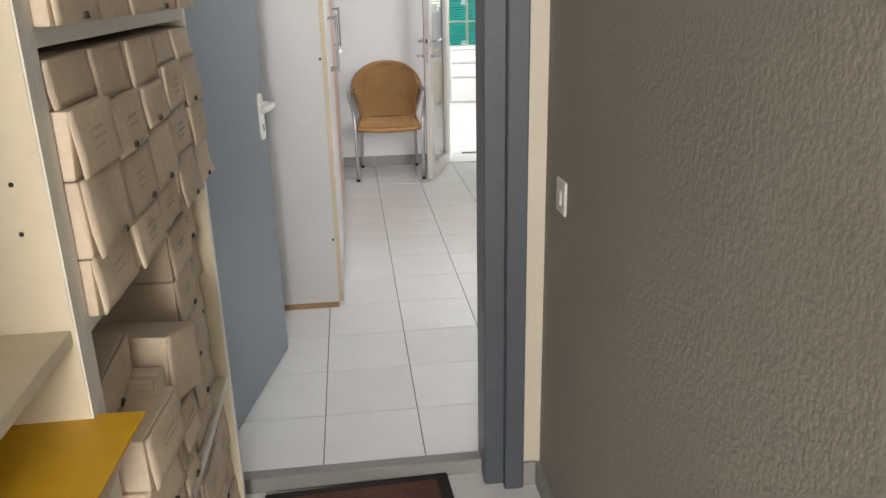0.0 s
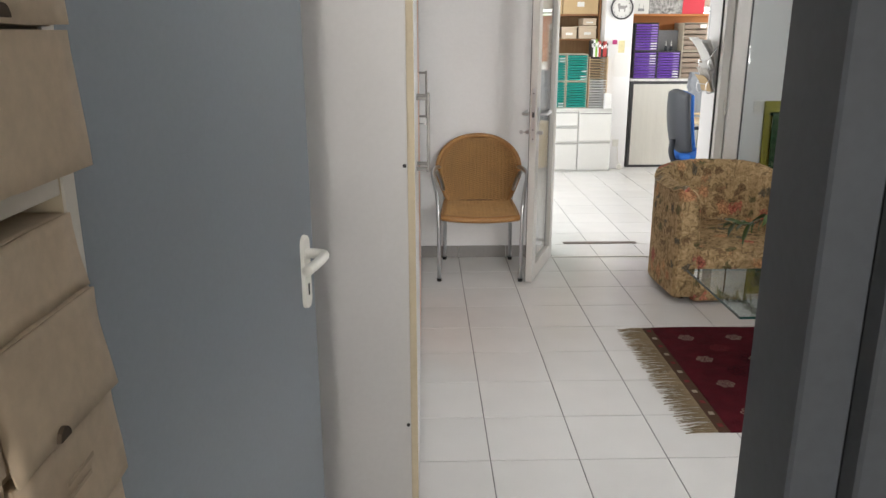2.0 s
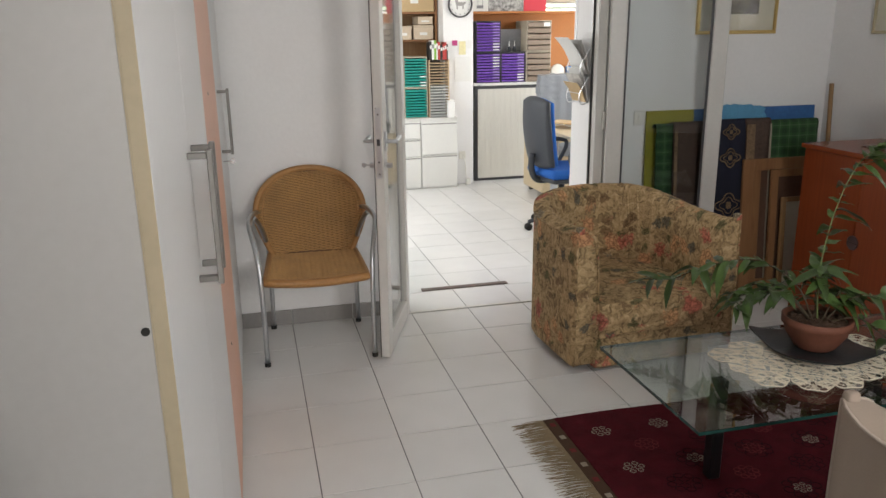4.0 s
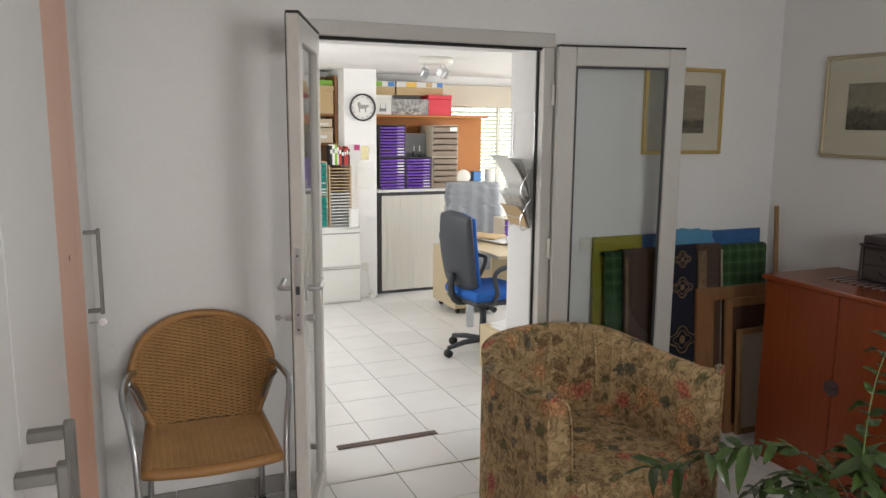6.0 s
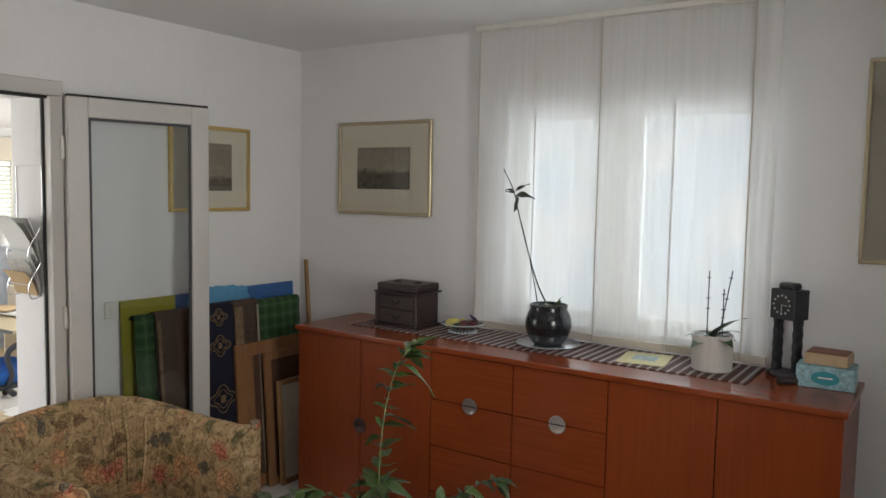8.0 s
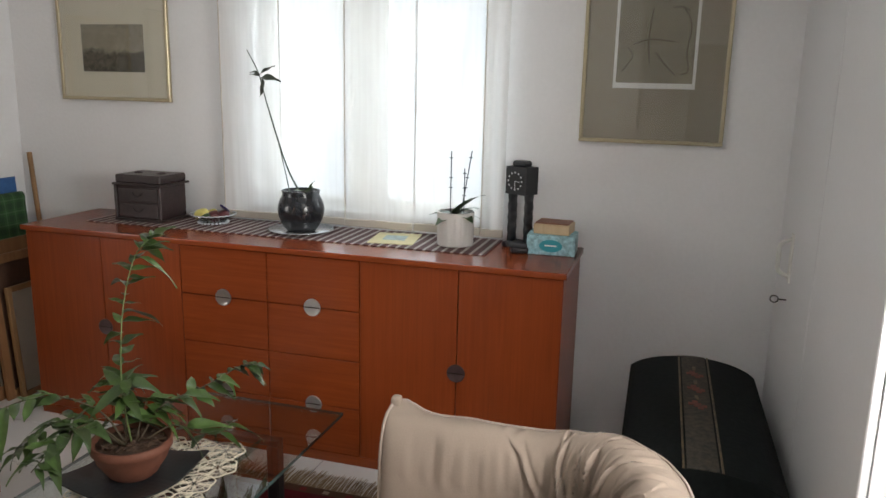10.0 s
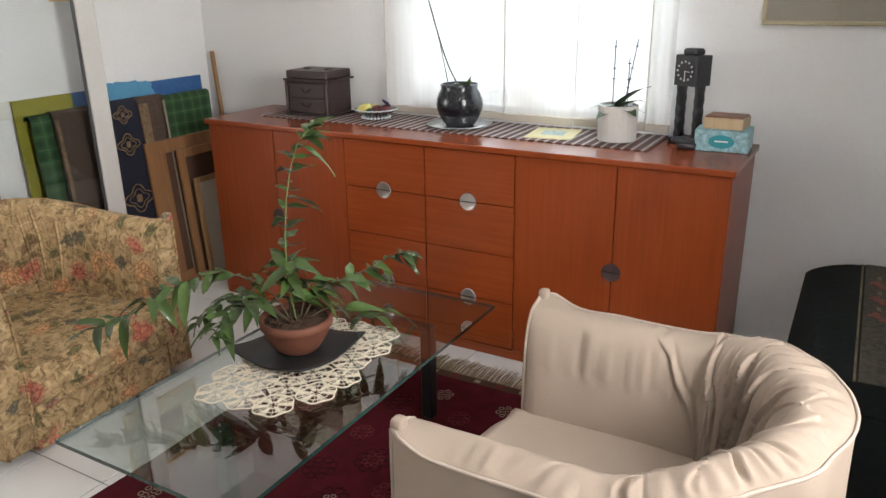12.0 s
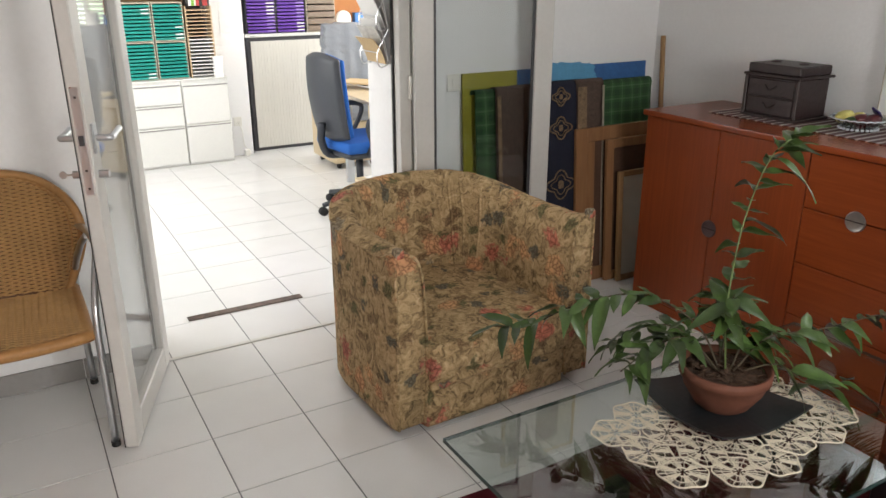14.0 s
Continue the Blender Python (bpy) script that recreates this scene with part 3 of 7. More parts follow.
structure("blind_box", (3.2, 4.75, 10.69, 10.75, 1.84, 2.06), M["cream_paint"], "beige roller blind box above the window", "blind", 0.004)

# steel frame of the store room door
steel = thing("door_frame", pose(0, 0, 0), "dark grey steel door frame with a stepped profile", "door frame", kind="structure")
box(steel, "jamb", M["steel_grey"], (0.487, 0.60, 2.13, 2.262, LOW, 2.06), 0.004)
box(steel, "rebate", M["steel_grey"], (0.545, 0.604, 2.095, 2.1299, LOW, 2.06), 0.004)
box(steel, "jamb", M["steel_grey"], (-0.47, -0.40, 2.13, 2.262, LOW, 2.06), 0.004)
box(steel, "head", M["steel_grey"], (-0.40, 0.487, 2.13, 2.262, 2.0, 2.06), 0.004)

# skirting: lounge north wall and store room
sk = thing("baseboard", pose(0, 0, 0), "grey ceramic skirting tiles", "baseboard", kind="structure")
for i in range(3):
    x0 = -0.02 + i * 0.333
    box(sk, "tile", M["skirt"], (x0, min(x0 + 0.33, 0.94), 6.558, 6.5699, 0.0, 0.085), 0.002)
for i in range(2):
    x0 = 2.14 + i * 0.333
    box(sk, "tile", M["skirt"], (x0, x0 + 0.33, 6.558, 6.5699, 0.0, 0.085), 0.002)
for i in range(6):
    y0 = 2.118 - (i + 1) * 0.333
    box(sk, "tile", M["skirt"], (0.646, 0.6599, y0, y0 + 0.33, LOW, LOW + 0.085), 0.002)
box(sk, "tile", M["skirt"], (0.606, 0.646, 2.108, 2.1199, LOW, LOW + 0.085), 0.002)


# ---- cupboards on the west side ----
def pull_bar(parent, x, y, z0, z1):
    h = part("handle", bm_box(x - 0.006, x + 0.006, y - 0.009, y + 0.009, z0, z1, 0.002), M["bar_grey"], parent, "grey metal bar handle")
    for z in (z0 + 0.012, z1 - 0.012):
        part("bracket", bm_box(0.0, x - 0.0062, y - 0.008, y + 0.008, z - 0.006, z + 0.006, 0.001), M["bar_grey"], h)


def cupboard(m, depth, length, doors, door_mat, label):
    """Tall cupboard; its doors face local +x, its near end is at local y = 0."""
    c = thing("cupboard", m, label, "cupboard", "cupboards along the wall")
    box(c, "body", M["laminate"], (-depth, -0.022, 0.018, length, 0.03, 2.36), 0.001)
    # end panel away from the windows, its shade put into the colour
    box(c, "side_panel", M["shaded_side_laminate"], (-depth, -0.022, 0.0, 0.0178, 0.03, 2.36), 0.001)
    box(c, "edge_band", M["lam_edge"], (-0.0218, -0.0195, 0.0, length, 0.03, 2.36), 0.0, "beige edge band")
    box(c, "plinth", M["plinth"], (-depth + 0.002, -0.024, 0.003, length - 0.002, 0.0, 0.0298), 0.0, "wooden plinth")
    for y0, y1, hy in doors:
        if y0 == 0:
            box(c, "edge_band", M["lam_edge"], (-0.0192, -0.0004, -0.0004, 0.0017, 0.035, 2.355), 0.0, "beige door edge")
        d = box(c, "door", door_mat, (-0.019, 0.0, y0 + 0.002, y1 - 0.002, 0.035, 2.355), 0.0015)
        if hy:
            pull_bar(d, 0.042, hy, 1.055, 1.328)
    return c


cup = cupboard(pose(0.045, 3.535, 0), 0.6, 1.295, [(0, 0.605, 0.548), (0.605, 1.295, 0.662)], M["laminate"], "tall white laminate cupboard with grey bar handles")
for z in (0.345, 1.17):
    part("screw_cap", bm_tube([(-0.030, -0.002, z), (-0.030, 0.001, z)], 0.006, 8), M["gasket"], cup)
cup2 = cupboard(pose(0.045, 4.8301, 0), 0.6, 0.919, [(0, 0.59, None), (0.59, 0.919, None)], M["salmon"], "tall cupboard with plain salmon coloured doors")
for z in (0.5, 1.36):
    part("screw_cap", bm_tube([(-0.002, 0.30, z), (0.0012, 0.30, z)], 0.006, 8), M["gasket"], cup2)
cup3 = cupboard(pose(0.045, 5.7492, 0), 0.6, 0.80, [(0, 0.40, 0.125), (0.40, 0.80, None)], M["laminate"], "tall white laminate cupboard with a key in its lock")
key = part("key", bm_tube([(0.0, 0.16, 1.02), (0.035, 0.16, 1.02)], 0.004, 6), M["chrome"], cup3, "small steel key in the lock")
part("key_bow", bm_lathe([(0.001, -0.002), (0.012, -0.002), (0.012, 0.002), (0.001, 0.002)], 12, m=pose(0.04, 0.16, 1.02, 90)), M["chrome"], key)

# built-in wardrobe on the south side
ward = thing("wardrobe", pose(2.0, 2.75, 0), "white built-in wardrobe with panelled doors", "wardrobe")
box(ward, "body", M["laminate"], (0, 1.599, -0.499, -0.022, 0.0, 2.44), 0.001)
for i in range(2):
    x0 = i * 0.8
    for z0, z1 in ((0.06, 1.955), (1.965, 2.42)):
        d = box(ward, "door", M["laminate"], (x0 + 0.003, x0 + 0.797, -0.021, 0.0, z0, z1), 0.003)
        if z0 < 1 and i == 1:
            part("escutcheon", bm_box(0.70 - 0.15 + 0.69, 1.29, 0.0, 0.006, 0.94, 1.12, 0.003), M["white_plastic"], d)
            part("handle", bm_tube(smooth_line([(1.262, 0.004, 1.10), (1.262, 0.04, 1.08), (1.262, 0.045, 1.03), (1.262, 0.04, 0.98), (1.262, 0.004, 0.96)]), 0.008, 8), M["white_plastic"], d, "white bow handle", True)
            kk = part("key", bm_tube([(1.27, 0.0, 0.87), (1.27, 0.028, 0.87)], 0.0035, 6), M["dark_metal"], d, "small dark key")
            part("key_bow", bm_tube([(1.27 + 0.004 * math.sin(k * math.pi / 8), 0.042 - 0.014 * math.cos(k * math.pi / 8), 0.87 + 0.012 * math.sin(k * math.pi / 8)) for k in range(17)], 0.0025, 5), M["dark_metal"], kk)
        if z0 > 1 and i == 1:
            part("handle", bm_box(1.25, 1.275, 0.0, 0.03, 2.05, 2.15, 0.005), M["white_plastic"], d)

# ---- store room door, standing wide open ----
hinge, free = Vector((-0.385, 2.275, 0)), Vector((-0.213, 3.117, 0))
ang = math.degrees(math.atan2(free.y - hinge.y, free.x - hinge.x))
leaf_w = (free - hinge).length
sd = thing("door_1", pose(hinge.x, hinge.y, 0.008, 0, 0, ang), "blue-grey painted flush door standing open", "door", kind="structure")
box(sd, "door_leaf", M["door_grey"], (0, leaf_w, -0.02, 0.02, 0, 1.99), 0.003)


def bm_rounded_plate(w, h, t):
    """A flat plate with half-round ends, in the local x-z plane, t thick along y."""
    line = [(w / 2 * math.cos(a), h / 2 - w / 2 + w / 2 * math.sin(a)) for a in [math.pi * k / 10 for k in range(11)]]
    line += [(-x, -z) for x, z in line]
    b = bmesh.new()
    f = b.faces.new([b.verts.new((x, -t / 2, z)) for x, z in line])
    e = bmesh.ops.extrude_face_region(b, geom=[f])
    for v in e["geom"]:
        if isinstance(v, bmesh.types.BMVert):
            v.co.y = t / 2
            v.co.x *= 0.93
            v.co.z *= 0.985
    return b


for sgn in (-1, 1):
    pm = pose(leaf_w - 0.065, sgn * 0.0246, 1.0) @ (Matrix() if sgn > 0 else Matrix.Rotation(math.pi, 4, "Z"))
    bp = bm_rounded_plate(0.042, 0.175, 0.0086)
    bp.transform(pm)
    pl = part("handle_plate", bp, M["white_plastic"], sd, "white handle plate with rounded ends")
    hy = sgn * 0.075
    part("handle", bm_tube(smooth_line([(leaf_w - 0.065, sgn * 0.025, 1.045), (leaf_w - 0.065, hy * 0.8, 1.045), (leaf_w - 0.08, hy, 1.045), (leaf_w - 0.13, hy, 1.042), (leaf_w - 0.185, hy * 0.95, 1.04)]), 0.0115, 10), M["white_plastic"], pl, "white lever handle", True)
    part("keyhole", bm_box(leaf_w - 0.068, leaf_w - 0.062, sgn * 0.0295 - 0.001, sgn * 0.0295 + 0.001, 0.945, 0.972), M["gasket"], pl)


# ---- glazed double door between lounge and office ----
gf = thing("door_frame", pose(0, 0, 0), "off-white enamelled aluminium frame of the glazed double door", "door frame", kind="structure")
box(gf, "jamb", M["frame_alu"], (0.905, 0.962, 6.535, 6.63, 0, 2.022), 0.004)
box(gf, "jamb", M["frame_alu"], (2.060, 2.117, 6.535, 6.63, 0, 2.022), 0.004)
box(gf, "head", M["frame_alu"], (0.905, 2.117, 6.535, 6.63, 2.0225, 2.087), 0.004)
box(gf, "seal", M["gasket"], (0.9622, 2.0598, 6.56, 6.60, 2.010, 2.0223), 0.001, "black rubber seal")
box(gf, "seal", M["gasket"], (2.051, 2.0598, 6.585, 6.60, 0.0, 2.009), 0.001, "black rubber seal")
box(gf, "threshold", M["frame_alu"], (0.9622, 2.0598, 6.535, 6.558, 0.0, 0.006), 0.001)
for z in (0.35, 1.05, 1.80):
    part("hinge", bm_tube([(2.107, 6.527, z - 0.05), (2.107, 6.527, z + 0.05)], 0.010, 8), M["white_plastic"], gf)


def glazed_leaf(m, w, label, flip):
    d = thing("door_2", m, label, "door", "glazed double door leaves", "structure")
    t, h, s = 0.044, 2.024, 0.088
    for dims, nm in (((0, s, -t / 2, t / 2, 0.012, h), "stile"), ((w - s, w, -t / 2, t / 2, 0.012, h), "stile"), ((s, w - s, -t / 2, t / 2, h - s, h), "top_rail"), ((s, w - s, -t / 2, t / 2, 0.012, 0.11), "bottom_rail")):
        box(d, nm, M["frame_alu"], dims, 0.004)
    g = box(d, "pane", M["glass"], (s - 0.004, w - s + 0.004, -0.004, 0.004, 0.106, h - s + 0.004), 0.0, "clear glass pane")
    g.visible_shadow = False
    for dims in ((s, s + 0.012, -0.013, -0.0045, 0.11, h - s), (w - s - 0.012, w - s, -0.013, -0.0045, 0.11, h - s), (s + 0.012, w - s - 0.012, -0.013, -0.0045, h - s - 0.012, h - s)):
        box(d, "glazing_bead", M["dark_trim"], dims, 0.0)
    box(d, "seal", M["gasket"], (0.004, w - 0.004, -t / 2 - 0.001, t / 2 + 0.001, h + 0.0002, h + 0.009), 0.0, "black rubber seal")
    for sgn in (-1, 1):
        pl = box(d, "handle_plate", M["alu"], (w - 0.06, w - 0.022) + ((-t / 2 - 0.008, -t / 2 - 0.0003) if sgn < 0 else (t / 2 + 0.0003, t / 2 + 0.008)) + (1.02, 1.11), 0.002) if flip else None
        if pl:
            hy = sgn * (t / 2 + 0.05)
            part("handle", bm_tube(smooth_line([(w - 0.04, sgn * t / 2, 1.065), (w - 0.04, hy * 0.9, 1.065), (w - 0.055, hy, 1.065), (w - 0.10, hy, 1.067), (w - 0.15, hy, 1.072)]), 0.010, 10), M["alu"], pl, "satin lever handle", True)
            part("lock_cylinder", bm_tube([(w - 0.04, sgn * t / 2, 0.955), (w - 0.04, sgn * (t / 2 + 0.03), 0.955)], 0.012, 10), M["chrome"], d)
    if flip:
        box(d, "edge_seal", M["gasket"], (w - 0.014, w - 0.003, -t / 2 - 0.003, -t / 2 - 0.0003, 0.012, h), 0.0, "black rubber seal")
        box(d, "lock_strip", M["chrome"], (w - 0.0005, w + 0.002, -0.012, 0.012, 0.90, 1.22), 0.0, "steel lock strip")
        box(d, "latch", M["dark_trim"], (w + 0.0022, w + 0.008, -0.007, 0.007, 1.05, 1.08), 0.001)
        for z in (0.92, 0.975, 1.19):
            part("screw_head", bm_tube([(w + 0.002, 0, z), (w + 0.0032, 0, z)], 0.004, 8), M["dark_trim"], d)
        ky = part("key", bm_tube([(w - 0.04, -t / 2 - 0.03, 0.955), (w - 0.04, -t / 2 - 0.05, 0.955)], 0.003, 6), M["chrome"], d, "small steel key in the lock")
        part("key_bow", bm_lathe([(0.001, -0.0012), (0.012, -0.0012), (0.012, 0.0012), (0.001, 0.0012)], 14, m=pose(w - 0.04, -t / 2 - 0.058, 0.955, 0, 90)), M["chrome"], ky)
    return d


h1, f1 = Vector((0.945, 6.545)), Vector((0.725, 5.948))
a1 = math.degrees(math.atan2(f1.y - h1.y, f1.x - h1.x))
glazed_leaf(pose(h1.x, h1.y, 0, 0, 0, a1), (f1 - h1).length, "glazed white aluminium door leaf standing open, with lever handles", True)
h2, f2 = Vector((2.112, 6.505)), Vector((2.742, 6.356))
a2 = math.degrees(math.atan2(f2.y - h2.y, f2.x - h2.x))
glazed_leaf(pose(h2.x, h2.y, 0, 0, 0, a2), (f2 - h2).length, "glazed white aluminium door leaf folded back along the wall", False)

# ---- lounge window and its curtain ----
win = thing("window_1", pose(3.70, 4.56, 1.52, 0, 0, 0), "white framed two-sash window behind the curtain", "window", kind="structure")
for y0, pa, pb_, y1 in ((-0.58, -0.535, -0.08, 0.0), (0.04, 0.12, 0.50, 0.58)):
    box(win, "window_frame", M["white_plastic"], (-0.02, 0.02, y0, pa, -0.5, 0.5), 0.003)
    box(win, "window_frame", M["white_plastic"], (-0.02, 0.02, pb_, y1, -0.5, 0.5), 0.003)
    box(win, "window_frame", M["white_plastic"], (-0.02, 0.02, pa, pb_, 0.472, 0.5), 0.003)
    box(win, "window_frame", M["white_plastic"], (-0.02, 0.02, pa, pb_, -0.5, -0.44), 0.003)
    pane = box(win, "pane", M["glass"], (-0.003, 0.003, pa, pb_, -0.44, 0.472), 0.0)
    pane.visible_shadow = False
box(win, "mullion", M["white_plastic"], (-0.025, 0.025, 0.0002, 0.0398, -0.5, 0.5), 0.003)
structure("window_sill", (3.585, 3.70, 3.96, 5.16, 0.99, 1.019), M["skirt"], "grey stone window sill", "sill", 0.003)

cur = thing("curtain", pose(3.525, 0, 0), "sheer white panel curtain hanging from a ceiling track", "curtain")
edges = [5.27, 4.965, 4.635, 4.30, 3.985, 3.88]
for i, (ya, yb) in enumerate(zip(edges, edges[1:])):
    ph = i * 1.7
    off = 0.012 if i % 2 else 0.0

    def sheet(u, v, ya=ya, yb=yb, ph=ph, off=off):
        y = ya + (yb - ya) * u - 0.012 * (i < 4) * (u > 0.99)
        z = 1.0 + 1.424 * v
        return Vector((off + (1 - 0.75 * v) * 0.010 * math.sin(u * 9 + ph + 0.6 * math.sin(v * 5)) + 0.002 * math.sin(v * 40), y, z))

    p = part("curtain_panel", bm_grid(28, 24, sheet), M["curtain"], cur, "", True)
    box(cur, "hem", M["hem"], (off - 0.008, off + 0.006, yb + 0.002, ya - 0.002, 0.965, 0.999), 0.003, "beige weighted hem")
    part("seam", bm_tube([(off - 0.006, ya - 0.004, 1.0), (off - 0.006, ya - 0.004, 2.424)], 0.003, 5), M["hem"], cur)
box(cur, "curtain_track", M["white_plastic"], (-0.026, 0.026, 2.7, 5.29, 2.425, 2.4499), 0.003, "white ceiling track")


# ---- sideboard ----
def sideboard():
    x0, y0, y1, top = 3.085, 3.545, 6.065, 0.94
    s = thing("sideboard", pose(0, 0, 0), "long cherry veneer sideboard with doors and drawers", "sideboard")
    box(s, "top", M["cherry_h"], (x0 - 0.018, 3.585, y0 - 0.012, y1 + 0.012, top - 0.024, top), 0.004, seg=2)
    box(s, "body", M["gap_shade"], (x0 + 0.022, 3.58, y0 + 0.02, y1 - 0.02, 0.045, top - 0.0242), 0.0, "carcass coloured dark as the shade in the gaps")
    box(s, "side_panel", M["cherry"], (x0 + 0.002, 3.58, y0, y0 + 0.0195, 0.02, top - 0.0243), 0.002)
    box(s, "side_panel", M["cherry"], (x0 + 0.002, 3.58, y1 - 0.0195, y1, 0.02, top - 0.0243), 0.002)
    box(s, "plinth", M["cherry_h"], (x0 + 0.004, 3.57, y0 + 0.002, y1 - 0.002, 0.0, 0.0445), 0.002)

    def grip(owner, y, z, mat, lab):
        cup_ = part("grip", bm_lathe([(0.0375, -0.001), (0.0375, 0.004), (0.0355, 0.0052), (0.034, 0.0048), (0.028, 0.0026), (0.018, 0.0012), (0.009, 0.0006), (0.0002, 0.0004)], 36, m=pose(x0 - 0.0005, y, z, 0, -90)), mat, owner, lab, True)
        part("grip_slot", bm_box(x0 - 0.0062, x0 + 0.0005, y - 0.0365, y + 0.0365, z - 0.0016, z + 0.0016), M["gap_shade"], cup_)

    for ya, yb in ((y0 + 0.002, 3.953), (3.957, 4.372), (5.228, 5.643), (5.647, y1 - 0.002)):
        d = box(s, "door", M["cherry"], (x0, x0 + 0.021, ya, yb, 0.048, top - 0.028), 0.002)
        if abs(ya - 3.957) < 0.01:
            grip(d, 3.955, 0.487, M["grip_dark"], "round dark metal grip")
        if abs(ya - 5.228) < 0.01:
            grip(d, 5.645, 0.487, M["grip_dark"], "round dark metal grip")
    rows = [0.048, 0.262, 0.476, 0.694, top - 0.028]
    for c, (ya, yb) in enumerate(((4.376, 4.798), (4.802, 5.224))):
        for r in range(4):
            d = box(s, "drawer", M["cherry_h"], (x0, x0 + 0.021, ya, yb, rows[r] + 0.002, rows[r + 1] - 0.002), 0.002)
            if r in (1, 3):
                grip(d, (ya + yb) / 2, rows[r], M["grip_dull"] if c else M["grip_steel"], "round dull grey grip" if c else "round steel grip")
    return s


sideboard()


# ---- tub armchairs ----
FOLDS = [(-1.15, 0.06, 0.45), (-0.80, 0.06, 0.55), (-0.42, 0.042, 1.0), (-0.22, 0.03, 0.5), (-0.05, 0.036, 1.4), (0.16, 0.022, 0.6), (0.48, 0.042, 1.1), (0.98, 0.07, 0.5)]


def tub_chair(m, w, dep, back_h, arm_h, thick, mat, piping, label, seat_h, fold, floor_gap, crown):
    """Upholstered tub chair; its open front faces local -y, the middle of its base is the origin."""
    c = thing("armchair", m, label, "armchair", "armchairs round the table")
    hw, r = w / 2, min(w / 2, dep * 0.55)
    straight = dep - r
    total = 2 * straight + math.pi * r * 1.0

    def spine(u):
        """The middle line of the U, from one front end to the other: place, way out, share of back."""
        q = r - thick / 2
        d = u * total
        if d < straight:
            return Vector((-hw + thick / 2, -dep / 2 + d, 0)), Vector((-1, 0, 0)), 0.0
        if d > total - straight:
            return Vector((hw - thick / 2, -dep / 2 + (total - d), 0)), Vector((1, 0, 0)), 0.0
        a = math.pi - (d - straight) / r
        sq = (hw - thick / 2) / q
        return Vector((math.cos(a) * q * sq, -dep / 2 + straight + math.sin(a) * q, 0)), Vector((math.cos(a), math.sin(a), 0)), math.sin(a)

    def shell(u, v):
        p, out, bk = spine(u)
        end = min(u, 1 - u)
        h = arm_h + (back_h - arm_h) * (0.5 - 0.5 * math.cos(math.pi * min(1, bk * 1.15))) + crown * math.exp(-(end / 0.03) ** 2 - ((v - 0.34) / 0.06) ** 2)
        # rounded upright section: outside straight, top rolled, inside leaning
        half, zb = thick / 2, floor_gap
        if v < 0.34:
            t = v / 0.34
            o, z = half, zb + (h - zb) * t
        elif v < 0.66:
            # the padding rolls from the piped outer edge inwards and down
            t = (v - 0.34) / 0.32 * math.pi / 2
            o, z = half - thick * math.sin(t), h + 0.042 * math.sin(2 * t) - 0.13 * (1 - math.cos(t)) ** 1.2
        elif v < 0.93:
            t = (v - 0.66) / 0.27
            o, z = -half - 0.012 * math.sin(t * math.pi), (h - 0.13) - (h - 0.13 - zb) * t
        else:
            t = (v - 0.93) / 0.07
            o, z = -half + 2 * half * t, zb
        puff = fold * (noise.noise(Vector((u * 22, v * 5, 3.1))) * (0.4 + 0.6 * bk))
        if v > 0.36:
            # folds that fan out from the two lower back corners over the rolled top
            for ci, cu in enumerate((0.325, 0.675)):
                far = (u - cu) * (1 if ci else -1)
                fan = far / (0.022 + 0.30 * max(0.0, 0.90 - v)) + 0.22 * noise.noise(Vector((u * 8, v * 6, ci * 4.0)))
                for f0, wd, dp in FOLDS:
                    k = (fan - f0) / (wd * 0.62)
                    if abs(k) < 4:
                        fade = math.sin(math.pi * min(1, max(0, (v - 0.36) / 0.54))) ** 0.5 if v < 0.90 else 0
                        puff -= fold * 1.15 * dp * fade * (math.exp(-k * k) - 0.45 * math.exp(-(abs(k) - 1.7) ** 2))
            if v < 0.66:
                puff += fold * 0.34 * noise.noise(Vector((u * 75, v * 5, 8.0))) * min(1, end * 12)
            for su in (0.265, 0.40, 0.60, 0.735):
                puff -= fold * 0.30 * math.exp(-((u - su - 0.02 * math.sin(v * 4)) / 0.0028) ** 2)
        tip_k = min(1.0, end / 0.022)
        o *= 0.80 + 0.20 * math.sqrt(1 - (1 - tip_k) ** 2)
        return p + out * (o + puff) + Vector((0, 0, z + puff * 0.5))

    bm = bm_grid(520, 96, shell, close_v=True)
    bmesh.ops.holes_fill(bm, edges=[e for e in bm.edges if e.is_boundary], sides=96)
    part("backrest", bm, mat, c, "", True)
    for k in (0.34, 0.985):
        pts = [shell(u / 80, k) for u in range(81)]
        part("piping", bm_tube([p + Vector((0, 0, 0.002)) for p in pts], 0.0045, 6), piping, c, "", True)
    for u in (0.0, 1.0):
        loop = [shell(u, v / 30 * 0.93) + Vector((0, -0.003, 0)) for v in range(31)]
        part("piping", bm_tube(loop, 0.0055, 6), piping, c, "", True)
        tip = shell(u, 0.37)
        part("corner_tip", bm_cushion(0.035, 0.03, 0.035, 0.6, 4), mat, c, "", True).location = tip + Vector((0, 0.005, 0.002))
    inner = w - 2 * thick
    b = bm_cushion(inner + 0.03, dep - thick + 0.05, 0.17, 0.22, 24, 0.035, 3.6, 5.0)
    for v in b.verts:
        v.co += Vector((0, -thick / 2 - 0.022, seat_h - 0.085)) + Vector((0, 0, 0.02 * max(0, 1 - (2 * v.co.x / inner) ** 2)))
    part("seat", b, mat, c, "", True)
    bm2 = bm_cushion(inner + 0.02, 0.10, seat_h - 0.12 - floor_gap + 0.06, 0.10, 14, 0.012, 4.0, 1.0)
    for v in bm2.verts:
        v.co += Vector((0, -dep / 2 + 0.05, (seat_h - 0.12 + floor_gap) / 2 + 0.0))
